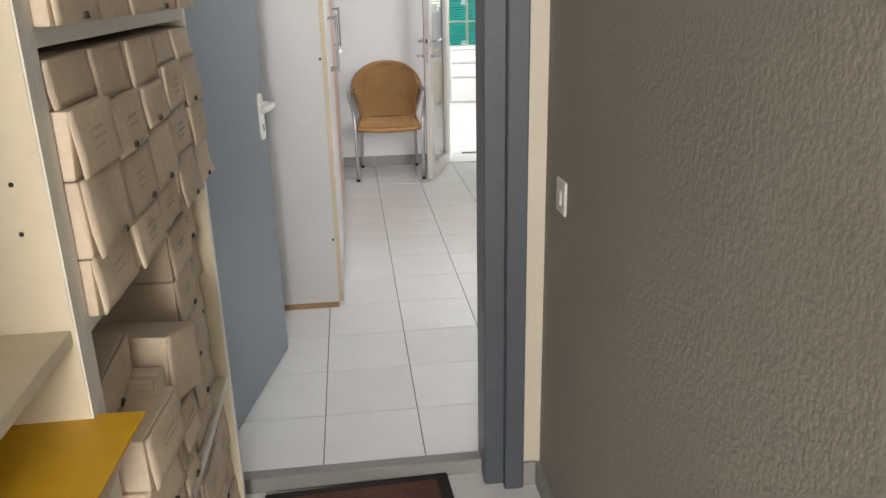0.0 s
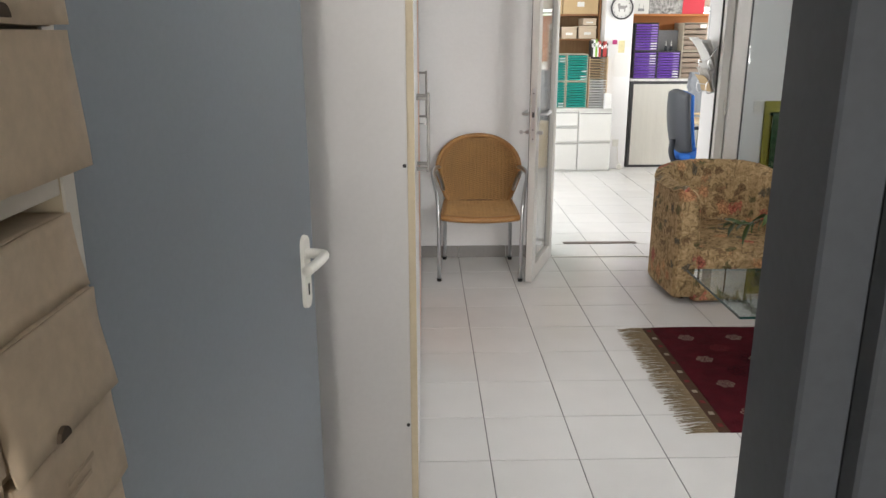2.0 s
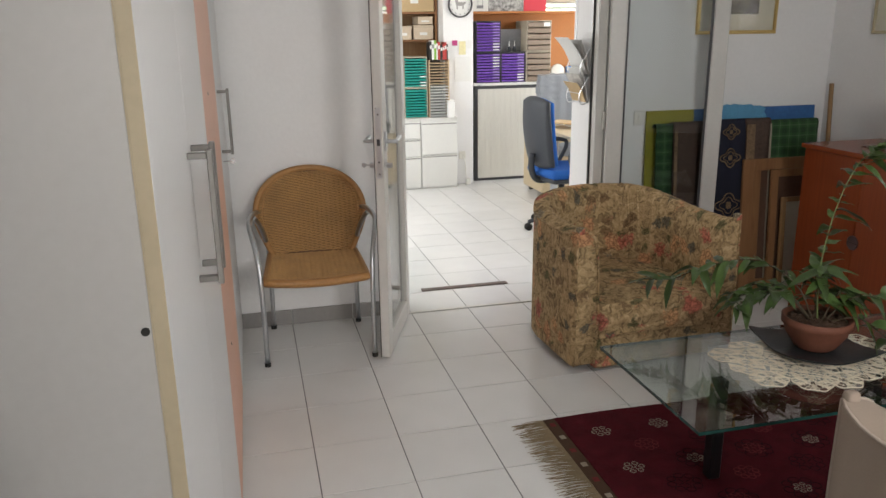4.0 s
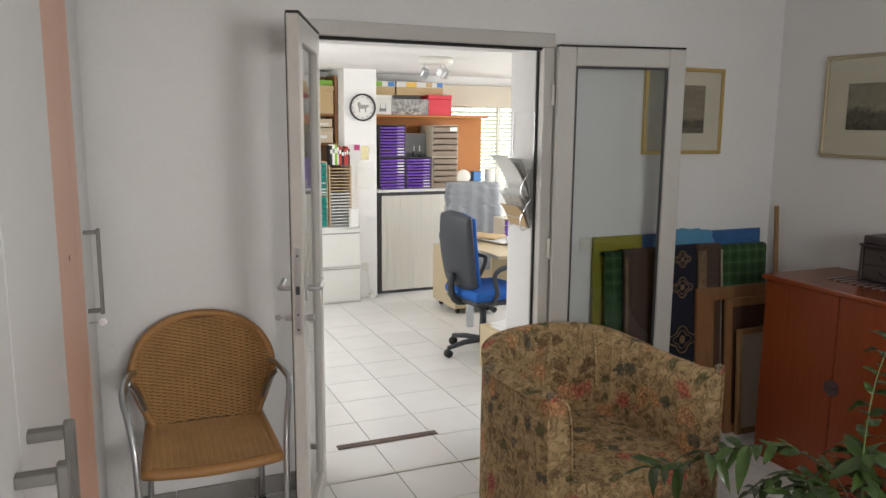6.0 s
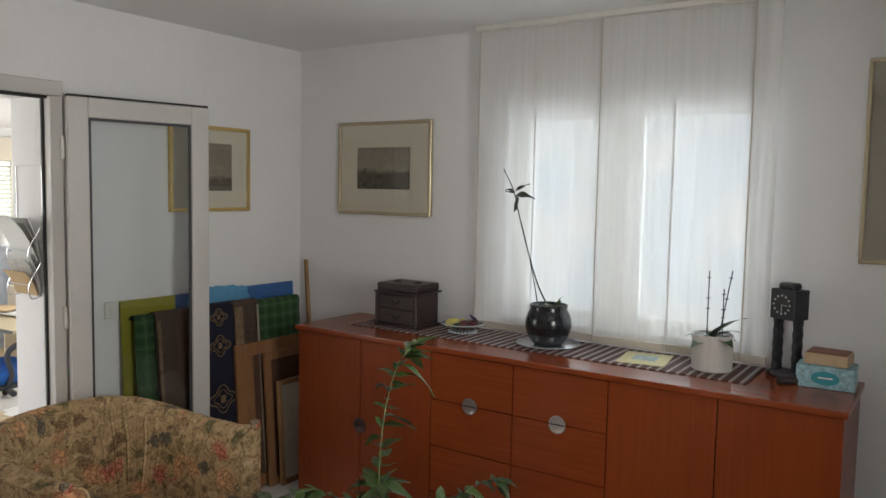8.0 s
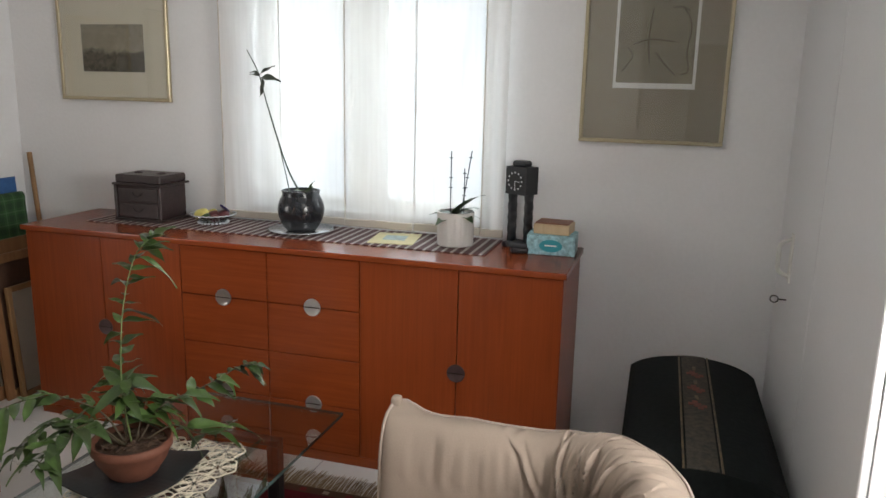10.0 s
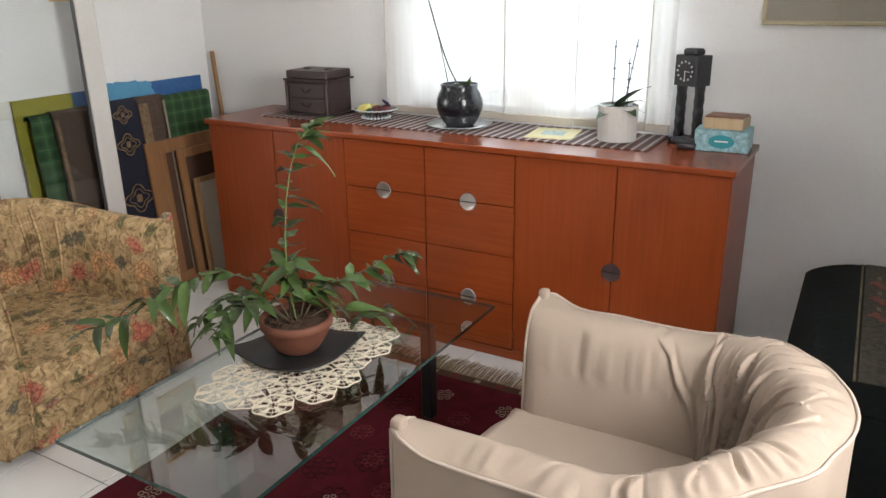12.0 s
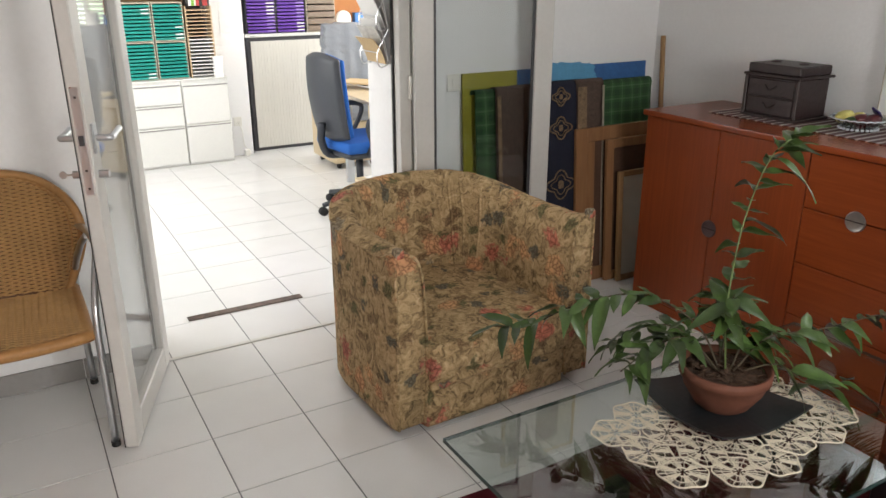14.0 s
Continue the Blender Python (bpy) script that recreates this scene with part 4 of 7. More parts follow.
    part("front_panel", bm2, mat, c, "", True)
    part("piping", bm_tube([(-inner / 2, -dep / 2 - 0.008, seat_h - 0.055), (0, -dep / 2 - 0.018, seat_h - 0.05), (inner / 2, -dep / 2 - 0.008, seat_h - 0.055)], 0.005, 6), piping, c, "", True)
    box(c, "base", M["dark_trim"], (-hw + 0.10, hw - 0.10, -dep / 2 + 0.05, dep / 2 - 0.30, floor_gap - 0.012, floor_gap + 0.05), 0.0)
    for sx in (-1, 1):
        for sy in (-1, 1):
            part("foot", bm_lathe([(0.024, 0.0), (0.024, floor_gap - 0.012)], 12, m=pose(sx * (hw - 0.1), sy * (dep / 2 - 0.17) - 0.03, 0)), M["gasket"], c)
    return c


tub_chair(pose(1.928, 5.950, 0, 0, 0, 2.5), 0.865, 0.80, 0.715, 0.655, 0.128, M["tapestry"], M["tapestry"], "tub armchair in tan floral tapestry with rose flowers", 0.338, 0.007, 0.05, 0.03)
tub_chair(pose(1.945, 3.512, 0, 0, 0, 180), 0.885, 0.86, 0.70, 0.63, 0.165, M["cream_fabric"], M["cream_piping"], "tub armchair in a creased cream cotton cover", 0.345, 0.021, 0.05, 0.035)


# ---- rug with fringes ----
def rug():
    x0, x1, y0, y1 = 1.235, 2.86, 4.06, 5.17
    rg = thing("rug", pose(0, 0, 0), "dark red knotted wool rug with small medallions", "rug")

    def pile(u, v):
        x, y = x0 + 0.05 + (x1 - x0 - 0.1) * u, y0 + (y1 - y0) * v
        return Vector((x + 0.006 * noise.noise(Vector((0, y * 4, 0))), y + 0.008 * noise.noise(Vector((x * 3, 0, 5))), 0.0085 + 0.0015 * noise.noise(Vector((x * 25, y * 25, 0)))))

    bm = bm_grid(60, 44, pile)
    ext = bmesh.ops.extrude_face_region(bm, geom=bm.faces[:])
    for v in ext["geom"]:
        if isinstance(v, bmesh.types.BMVert):
            v.co.z = 0.001
    part("wool_field", bm, M["rug"], rg)
    for xa, xb in ((x0, x0 + 0.05), (x1 - 0.05, x1)):
        box(rg, "end_border", M["rug_border"], (xa, xb, y0, y1, 0.001, 0.0075), 0.002, "brown woven end")
        n = 11
        for k in range(n):
            yc = y0 + (k + 0.5) * (y1 - y0) / n
            box(rg, "end_square", M["rug_white"] if k % 2 else M["rug_rose"], (xa + 0.014, xb - 0.014, yc - 0.013, yc + 0.013, 0.0076, 0.0084), 0.0)
    for sx, xe in ((-1, x0), (1, x1)):
        bm = bmesh.new()
        rnd = random.Random(7 + sx)
        for k in range(260):
            y = y0 + (y1 - y0) * (k + rnd.random()) / 260
            ln = 0.085 + 0.06 * rnd.random()
            clump = 0.03 * noise.noise(Vector((y * 14, sx, 0)))
            dy = clump + 0.016 * (rnd.random() - 0.5) + 0.025 * noise.noise(Vector((y * 3, sx, 9)))
            z = 0.003 + 0.008 * rnd.random()
            bm_tube([(xe - sx * 0.004, y, 0.004), (xe + sx * ln * 0.5, y + dy * 0.4, z), (xe + sx * ln, y + dy, 0.003)], 0.0022, 4, bm, 0.4)
        part("fringe", bm, M["fringe"], rg, "undyed tangled wool fringe")

    def motif(r, petals, ringr):
        bm = bmesh.new()
        for k in range(petals):
            a = 2 * math.pi * k / petals
            pts = []
            for j in range(9):
                t = j / 8 * 2 * math.pi
                rr = r * 0.72 + r * 0.24 * math.cos(t)
                aa = a + 0.36 * math.sin(t)
                pts.append((rr * math.cos(aa), rr * math.sin(aa), 0))
            bm_tube(pts, 0.0022, 4, bm)
        for k in range(4):
            a = 2 * math.pi * k / 4 + 0.4
            bm_tube([(0.1 * r * math.cos(a), 0.1 * r * math.sin(a), 0), (0.42 * r * math.cos(a), 0.42 * r * math.sin(a), 0)], 0.002, 4, bm)
        return bm

    me_w = mesh_of("motif", motif(0.042, 6, 0.5), M["rug_white"])
    me_k = mesh_of("motif_dark", motif(0.075, 8, 0.5), M["rug_black"])
    me_r = mesh_of("motif_rose", motif(0.055, 8, 0.5), M["rug_rose"])

    def lay(nm, me, x, y, z=0.0095, s=1.0):
        ob = new(nm, me)
        ob.parent = rg
        ob.location = (x, y, z)
        ob.scale = (s, s * 0.9, 0.5)

    for i in range(6):
        for j in range(4):
            x, y = x0 + 0.19 + i * 0.25, y0 + 0.15 + j * 0.27
            edge = i in (0, 5) or j in (0, 3)
            lay("motif", me_w if edge or (i + j) % 2 else me_r, x, y, s=1.0 if edge else 0.8)
            if not edge:
                lay("motif", me_k, x, y, 0.0092)
    for i in range(5):
        for j in range(3):
            lay("motif", me_k if (i + j) % 2 else me_r, x0 + 0.315 + i * 0.25, y0 + 0.285 + j * 0.27, 0.0092, 0.9)
    return rg


rug()


# ---- glass coffee table ----
def table():
    t = thing("coffee_table", pose(0, 0, 0), "low coffee table with a clear glass top on black steel legs", "table")
    top = part("glass_top", bm_box(1.378, 2.765, 4.305, 4.968, 0.388, 0.400), M["table_glass"], t, "clear greenish glass top")
    top.visible_shadow = False
    for dims in ((1.3765, 1.3779, 4.305, 4.968, 0.3885, 0.3995), (2.7651, 2.7665, 4.305, 4.968, 0.3885, 0.3995), (1.378, 2.765, 4.3035, 4.3049, 0.3885, 0.3995), (1.378, 2.765, 4.9681, 4.9695, 0.3885, 0.3995)):
        box(top, "glass_edge", M["glass_edge"], dims, 0.0, "dark green polished edge")
    for x, ya, yb in ((1.66, 4.625, 4.625), (2.51, 4.45, 4.82)):
        for y in sorted({ya, yb}):
            box(t, "leg", M["black_paint"], (x - 0.022, x + 0.022, y - 0.022, y + 0.022, 0.011, 0.367), 0.003)
        box(t, "rail", M["black_paint"], (x - 0.022, x + 0.022, ya - 0.022, yb + 0.022, 0.3672, 0.387), 0.002)
    return t


table()


# ---- rattan chair ----
def rattan_chair(m):
    c = thing("rattan_armchair", m, "honey rattan armchair on bent aluminium tube legs", "chair")
    sh = 0.445

    def back(u, v):
        # v: from the seat up; u: across
        wv = 0.20 + 0.10 * math.sin(min(1, v * 1.25) * math.pi / 2)
        zv = v
        if v > 0.4:
            k = (v - 0.4) / 0.6 * math.pi / 2
            wv *= max(0.004, math.cos(k) ** 0.9)
            zv = 0.4 + 0.6 * math.sin(k)
        x = (u * 2 - 1) * wv
        z = sh - 0.01 + 0.435 * zv
        v = zv
        y = 0.185 + 0.075 * v - 0.05 * (x / 0.3) ** 2 * 1.2
        return Vector((x, y, z))

    bm = bm_grid(25, 24, back)
    ext = bmesh.ops.extrude_face_region(bm, geom=bm.faces[:])
    for v in ext["geom"]:
        if isinstance(v, bmesh.types.BMVert):
            v.co.y += 0.014
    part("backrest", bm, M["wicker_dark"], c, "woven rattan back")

    def strands(rows, at, normal, lo, hi, arch):
        """Strands passing in front of and behind the stakes, row by row; at(x share, row share)."""
        w = bmesh.new()
        for r in range(rows):
            v = lo + (hi - lo) * (r + 0.5) / rows
            if arch and v > 0.4:
                v = 0.4 + 0.6 * math.asin((v - 0.4) / 0.6) / (math.pi / 2)
            half = abs(at(1, v).x)
            n = max(3, int(half * 2 / 0.006))
            pts = []
            for k in range(n + 1):
                p = at(k / n, v)
                ph = p.x / 0.024 * math.pi + (r % 2) * math.pi
                pts.append(p + normal * (0.0026 + 0.0042 * math.sin(ph)))
            if half > 0.02:
                bm_tube(pts, 0.0034, 4, w)
        return w
    part("weave", strands(60, back, Vector((0, -1, 0)), 0.02, 0.96, True), M["wicker"], c, "woven rattan strands", True)
    rim = [back(0, v / 24 * 0.985) for v in range(25)] + [back(1, v / 24 * 0.985) for v in range(24, -1, -1)]
    part("back_rim", bm_tube([p + Vector((0, 0.005, 0)) for p in rim], 0.016, 8), M["rattan_rim"], c, "wrapped rattan rim", True)
    inner = [back(0.06, v / 24 * 0.95) for v in range(4, 25)] + [back(0.94, v / 24 * 0.95) for v in range(24, 3, -1)]
    part("rim_braid", bm_tube([p + Vector((0, -0.003, -0.004)) for p in inner], 0.005, 6), M["rattan_rim"], c, "", True)

    def seat(u, v):
        wv = 0.235 - 0.02 * v
        x = (u * 2 - 1) * wv
        y = -0.235 + 0.46 * v
        z = sh - 0.018 * math.cos((u * 2 - 1) * 1.4) - 0.016 * (1 - v) ** 3
        return Vector((x, y, z))

    bm = bm_grid(20, 20, seat)
    ext = bmesh.ops.extrude_face_region(bm, geom=bm.faces[:])
    for v in ext["geom"]:
        if isinstance(v, bmesh.types.BMVert):
            v.co.z -= 0.02
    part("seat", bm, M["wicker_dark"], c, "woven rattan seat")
    part("weave", strands(58, seat, Vector((0, 0, 1)), 0.01, 0.99, False), M["wicker"], c, "woven rattan strands", True)
    edge = [seat(0, 1 - k / 10) for k in range(11)] + [seat(k / 14, 0) for k in range(1, 14)] + [seat(1, k / 10) for k in range(11)]
    part("seat_rim", bm_tube([p + Vector((0, 0, -0.012)) for p in edge], 0.021, 8), M["rattan_rim"], c, "wrapped rattan seat edge", True)
    for s in (-1, 1):
        line = smooth_line([(s * 0.26, -0.25, 0.01), (s * 0.262, -0.24, 0.40), (s * 0.275, -0.20, 0.55), (s * 0.30, -0.12, 0.655), (s * 0.30, -0.02, 0.672), (s * 0.285, 0.10, 0.675), (s * 0.265, 0.19, 0.665)])
        leg = part("leg", bm_tube(line, 0.0125, 10), M["alu"], c, "bent aluminium front leg and armrest", True)
        part("foot_cap", bm_lathe([(0.015, 0), (0.015, 0.02)], 12, m=pose(s * 0.26, -0.25, 0)), M["gasket"], leg)
        line = smooth_line([(s * 0.23, 0.245, 0.01), (s * 0.225, 0.21, 0.40), (s * 0.235, 0.16, 0.52), (s * 0.262, 0.10, 0.62), (s * 0.285, 0.05, 0.668)])
        leg = part("leg", bm_tube(line, 0.0125, 10), M["alu"], c, "aluminium rear leg", True)
        part("foot_cap", bm_lathe([(0.015, 0), (0.015, 0.02)], 12, m=pose(s * 0.23, 0.245, 0)), M["gasket"], leg)
    part("stretcher", bm_tube([(-0.235, -0.2, sh - 0.05), (0.235, -0.2, sh - 0.05)], 0.010, 8), M["alu"], c)
    part("stretcher", bm_tube([(-0.225, 0.2, sh - 0.05), (0.225, 0.2, sh - 0.05)], 0.010, 8), M["alu"], c)
    return c


rattan_chair(pose(0.43, 6.27, 0, 0, 0, -2))


# ---- pictures ----
def picture(m, w, h, rim, rim_mat, mount_mat, pw, ph, dz, print_mat, label, edge=None):
    """Local x across, z up, the front faces local -y; the back is at y = 0."""
    p = thing("picture", m, label, "picture", "framed pictures")
    box(p, "mount", mount_mat, (-w / 2 + rim, w / 2 - rim, -0.012, -0.006, -h / 2 + rim, h / 2 - rim), 0.0)
    ring_rim(p, "picture_frame", rim_mat, w, h, rim, 0.022, -0.022)
    if edge:
        box(p, "print_border", edge, (-pw / 2 - 0.012, pw / 2 + 0.012, -0.0132, -0.0122, dz - ph / 2 - 0.022, dz + ph / 2 + 0.012), 0.0)
    box(p, "print", print_mat, (-pw / 2, pw / 2, -0.0145, -0.0134, dz - ph / 2, dz + ph / 2), 0.0)
    g = box(p, "picture_glass", M["thin_glass"], (-w / 2 + rim, w / 2 - rim, -0.018, -0.0165, -h / 2 + rim, h / 2 - rim), 0.0)
    g.visible_shadow = False
    return p


picture(pose(3.599, 5.922, 1.760, 0, 0, -90), 0.655, 0.515, 0.018, M["gold_pale"], M["mat_board"], 0.37, 0.23, 0.0, M["print_a"], "landscape engraving in a pale gilt frame")
picture(pose(2.93, 6.569, 1.735, 0, 0, 0), 0.52, 0.45, 0.02, M["gold"], M["mat_board"], 0.27, 0.25, 0.01, M["print_b"], "old engraving in a bright gilt frame")
pc = picture(pose(3.599, 3.295, 1.785, 0, 0, -90), 0.575, 0.775, 0.016, M["gold_pale"], M["mat_taupe"], 0.30, 0.345, 0.03, M["print_c"], "faint charcoal drawing in a narrow gilt frame", M["paper"])
for pts in ([(-0.02, -0.11), (-0.03, 0.0), (-0.02, 0.12)], [(0.09, 0.13), (0.13, 0.06), (0.12, -0.05), (0.13, -0.12), (0.10, -0.14)], [(-0.09, -0.02), (-0.02, 0.0), (0.07, -0.01)], [(0.05, 0.12), (0.09, 0.125), (0.12, 0.11)], [(-0.13, -0.13), (-0.09, -0.07), (-0.11, -0.03)], [(0.0, -0.05), (0.04, -0.1), (0.08, -0.14)]):
    part("charcoal_stroke", bm_tube(smooth_line([(x, -0.0147, z + 0.03) for x, z in pts]), 0.004, 4), M["ink"], pc)


# ---- potted plant, saucer plate and lace on the coffee table ----
def lace():
    t = thing("doily", pose(2.065, 4.655, 0.4005, 0, 0, 7), "cream crocheted lace runner under the plant", "doily")

    def medallion(r):
        bm = bmesh.new()
        for k in range(24):
            a = 2 * math.pi * k / 24
            if k % 6 < 4:
                bm_tube([(0.28 * r * math.cos(a), 0.28 * r * math.sin(a), 0.001), (0.62 * r * math.cos(a + 0.05), 0.62 * r * math.sin(a + 0.05), 0.0016), (0.95 * r * math.cos(a), 0.95 * r * math.sin(a), 0.001)], 0.0011, 4, bm)
        for rr, w in ((0.28, 0.0016), (0.64, 0.0012), (0.97, 0.0022)):
            n = 36
            bm_tube([(rr * r * (1 + (0.07 * math.cos(6 * 2 * math.pi * k / n) if rr > 0.5 else 0)) * math.cos(2 * math.pi * k / n), rr * r * (1 + (0.07 * math.cos(6 * 2 * math.pi * k / n) if rr > 0.5 else 0)) * math.sin(2 * math.pi * k / n), 0.001) for k in range(n + 1)], w, 4, bm)
        for k in range(6):
            a = 2 * math.pi * (k + 0.5) / 6
            for s in (-0.16, -0.08, 0.0, 0.08, 0.16):
                bm_tube([(0.1 * r * math.cos(a), 0.1 * r * math.sin(a), 0.001), (0.98 * r * math.cos(a + s), 0.98 * r * math.sin(a + s), 0.001)], 0.001, 4, bm)
        return bm

    me = mesh_of("medallion", medallion(0.062), M["lace"])
    for i in range(6):
        for j in range(4):
            if (i, j) in ((0, 0), (5, 3)):
                continue
            x = (i - 2.5) * 0.109
            y = (j - 1.5) * 0.104 + (0.012 if i % 2 else -0.012)
            ob = new("medallion", me)
            ob.parent = t
            ob.location = (x, y, 0)
            ob.rotation_euler = (0, 0, 0.35 * i + 0.5 * j)
    return t


lace()

plate = thing("plate", pose(2.10, 4.712, 0.404, 0, 0, -3), "black square plate with raised corners on a brown saucer", "plate")


def plate_top(u, v):
    x, y = (u * 2 - 1) * 0.162, (v * 2 - 1) * 0.162
    return Vector((x, y, 0.020 + 0.03 * (abs(x * y) / 0.0262) ** 1.5))


pb = bm_grid(15, 15, plate_top)
ext = bmesh.ops.extrude_face_region(pb, geom=pb.faces[:])
for v in ext["geom"]:
    if isinstance(v, bmesh.types.BMVert):
        v.co.z -= 0.006
part("dish", pb, M["slate"], plate)
part("saucer", bm_lathe([(0.07, 0.0), (0.115, 0.006), (0.12, 0.012), (0.07, 0.013)], 36), M["terracotta"], plate, "brown glazed saucer", True)


def leaf_mesh(name, ln, wd, droop, mat, curl=0.25):
    def f(u, v):
        t = u
        w = wd * math.sin(math.pi * min(1, t ** 0.75)) ** 0.8 * (1 - 0.35 * t) if 0 < t < 1 else 0.0008
        s = v * 2 - 1
        return Vector((s * w, t * ln, -droop * t * t + curl * abs(s) * w + 0.003 * math.sin(t * 9 + s)))
    bm = bm_grid(9, 5, f)
    return mesh_of(name, bm, mat, True)


def pot_plant():
    base = Vector((2.092, 4.702, 0.425))
    pl = thing("potted_plant", pose(*base), "leafy trailing plant in a terracotta bowl pot", "plant")
    pot = part("pot", bm_lathe([(0.060, 0.0), (0.074, 0.012), (0.104, 0.06), (0.112, 0.088), (0.119, 0.092), (0.120, 0.118), (0.110, 0.118), (0.104, 0.10), (0.02, 0.095)], 40), M["terracotta"], pl, "worn terracotta bowl", True)

    def earth(u, v):
        a, r = u * 2 * math.pi, 0.107 * v + 0.0001
        return Vector((r * math.cos(a), r * math.sin(a), 0.103 + 0.010 * noise.noise(Vector((r * 60 * math.cos(a), r * 60 * math.sin(a), 2)))))
    part("soil", bm_grid(40, 10, earth, close_u=True), M["soil"], pl, "bark chips and soil", True)
    rnd = random.Random(11)
    for k in range(26):
        a, r = rnd.random() * 6.28, 0.085 * math.sqrt(rnd.random())
        part("bark_chip", bm_box(-0.011, 0.011, -0.005, 0.005, -0.002, 0.002, 0.001, m=pose(r * math.cos(a), r * math.sin(a), 0.112, rnd.random() * 60 - 30, rnd.random() * 60 - 30, rnd.random() * 360)), M["soil"], pl)
    leaves = [leaf_mesh("leaf", 0.100, 0.021, 0.040, M["leaf"]), leaf_mesh("leaf", 0.125, 0.024, 0.070, M["leaf"], 0.35), leaf_mesh("leaf", 0.075, 0.020, 0.016, M["leaf"])]

    # stems by a few guide points: x right along the table, y away from the camera's side
    stems = [
        ([(0.0, 0.0, 0.10), (0.01, 0.03, 0.28), (0.07, 0.06, 0.49), (0.14, 0.06, 0.65), (0.20, 0.03, 0.715)], 22, M["stem_green"]),
        ([(-0.01, 0.01, 0.10), (-0.05, 0.07, 0.22), (-0.15, 0.17, 0.29), (-0.27, 0.28, 0.25), (-0.38, 0.36, 0.18), (-0.47, 0.42, 0.17)], 22, M["stem"]),
        ([(0.02, -0.01, 0.10), (0.10, -0.04, 0.19), (0.22, -0.10, 0.21), (0.33, -0.17, 0.25), (0.39, -0.21, 0.25)], 17, M["stem"]),
        ([(0.03, -0.02, 0.10), (0.10, -0.08, 0.13), (0.20, -0.10, 0.06), (0.27, -0.12, 0.03), (0.33, -0.14, 0.05)], 8, M["stem"]),
        ([(-0.02, 0.0, 0.10), (-0.10, 0.05, 0.20), (-0.21, 0.06, 0.20), (-0.31, 0.07, 0.15)], 16, M["stem"]),
        ([(0.0, 0.02, 0.10), (0.02, 0.03, 0.22), (0.02, 0.02, 0.31)], 12, M["stem"]),
        ([(-0.02, 0.02, 0.10), (-0.08, 0.10, 0.20), (-0.16, 0.16, 0.20), (-0.24, 0.20, 0.14)], 14, M["stem"]),
        ([(0.01, 0.02, 0.10), (0.06, 0.10, 0.22), (0.12, 0.16, 0.26)], 12, M["stem"]),
        ([(0.02, 0.0, 0.10), (0.09, 0.01, 0.20), (0.15, 0.0, 0.16)], 11, M["stem"]),
    ]
    for pts, n, mat in stems:
        line = smooth_line(pts, 7)
        part("stem", bm_tube(line, 0.0032, 6, taper=0.45), mat, pl, "", True)
        n = int(n * 1.5)
        for k in range(n):
            f = 0.22 + 0.78 * (k + 0.5) / n
            i = min(len(line) - 2, int(f * (len(line) - 1)))
            p, d = line[i], (line[i + 1] - line[i]).normalized()
            side = 1 if k % 2 else -1
            head = math.atan2(d.y, d.x) - math.pi / 2 + side * (0.3 + 1.3 * rnd.random())
            me = leaves[rnd.randrange(3)]
            ob = new("leaf", me)
            ob.parent = pl
            s = 0.65 + 0.5 * rnd.random()
            ob.matrix_local = Matrix.LocRotScale(p, Euler((0.55 - 1.15 * rnd.random() + 0.3 * d.z, 0.9 * (rnd.random() - 0.5), head)), (s, s, s))
    return pl


pot_plant()


# ---- things on the sideboard ----
TOP = 0.940
rn = thing("table_runner", pose(0, 0, TOP), "slatted table runner in brown and grey stripes", "runner")
rnd = random.Random(3)
y = 3.90
k = 0
stick = {m_: mesh_of("slat", bm_box(-0.17, 0.17, -0.0062, 0.0062, 0.0008, 0.0042, 0.001), M[m_]) for m_ in ("runner_a", "runner_b")}
while y < 5.87:
    ob = new("slat", stick["runner_b" if k % 3 == 1 else "runner_a"])
    ob.parent = rn
    ob.location = (3.42 + 0.003 * rnd.random(), y, 0)
    ob.rotation_euler = (0, 0, 0.004 * (rnd.random() - 0.5))
    y += 0.0135
    k += 1

ch = thing("wooden_box", pose(3.315, 5.615, TOP + 0.0045, 0, 0, 0) @ Matrix.Diagonal((0.95, 0.95, 1, 1)), "dark carved wooden box with a lid and two drawers", "box")
box(ch, "body", M["chest"], (0.012, 0.215, -0.132, 0.132, 0.012, 0.17), 0.004)
box(ch, "base", M["chest"], (0.0, 0.23, -0.142, 0.142, 0.0, 0.0119), 0.003)
box(ch, "lid", M["chest"], (-0.004, 0.232, -0.146, 0.146, 0.172, 0.182), 0.003)
box(ch, "lid_panel", M["chest"], (0.008, 0.22, -0.134, 0.134, 0.1822, 0.222), 0.006)
for z0, z1 in ((0.02, 0.088), (0.094, 0.162)):
    dr = box(ch, "drawer", M["chest"], (0.004, 0.0118, -0.118, 0.118, z0, z1), 0.003)
    part("drawer_pull", bm_tube(smooth_line([(0.003, -0.03, (z0 + z1) / 2 + 0.01), (-0.006, 0.0, (z0 + z1) / 2 - 0.008), (0.003, 0.03, (z0 + z1) / 2 + 0.01)], 4), 0.003, 6), M["dark_metal"], dr)
for yy in (-0.140, 0.122):
    box(ch, "corner_post", M["chest"], (0.0, 0.02, yy, yy + 0.018, 0.012, 0.1718), 0.004)
for yy in (-0.07, 0.07):
    part("lid_knob", bm_lathe([(0.022, 0), (0.020, 0.006), (0.006, 0.01)], 16, m=pose(0.11, yy, 0.222)), M["chest"], ch)

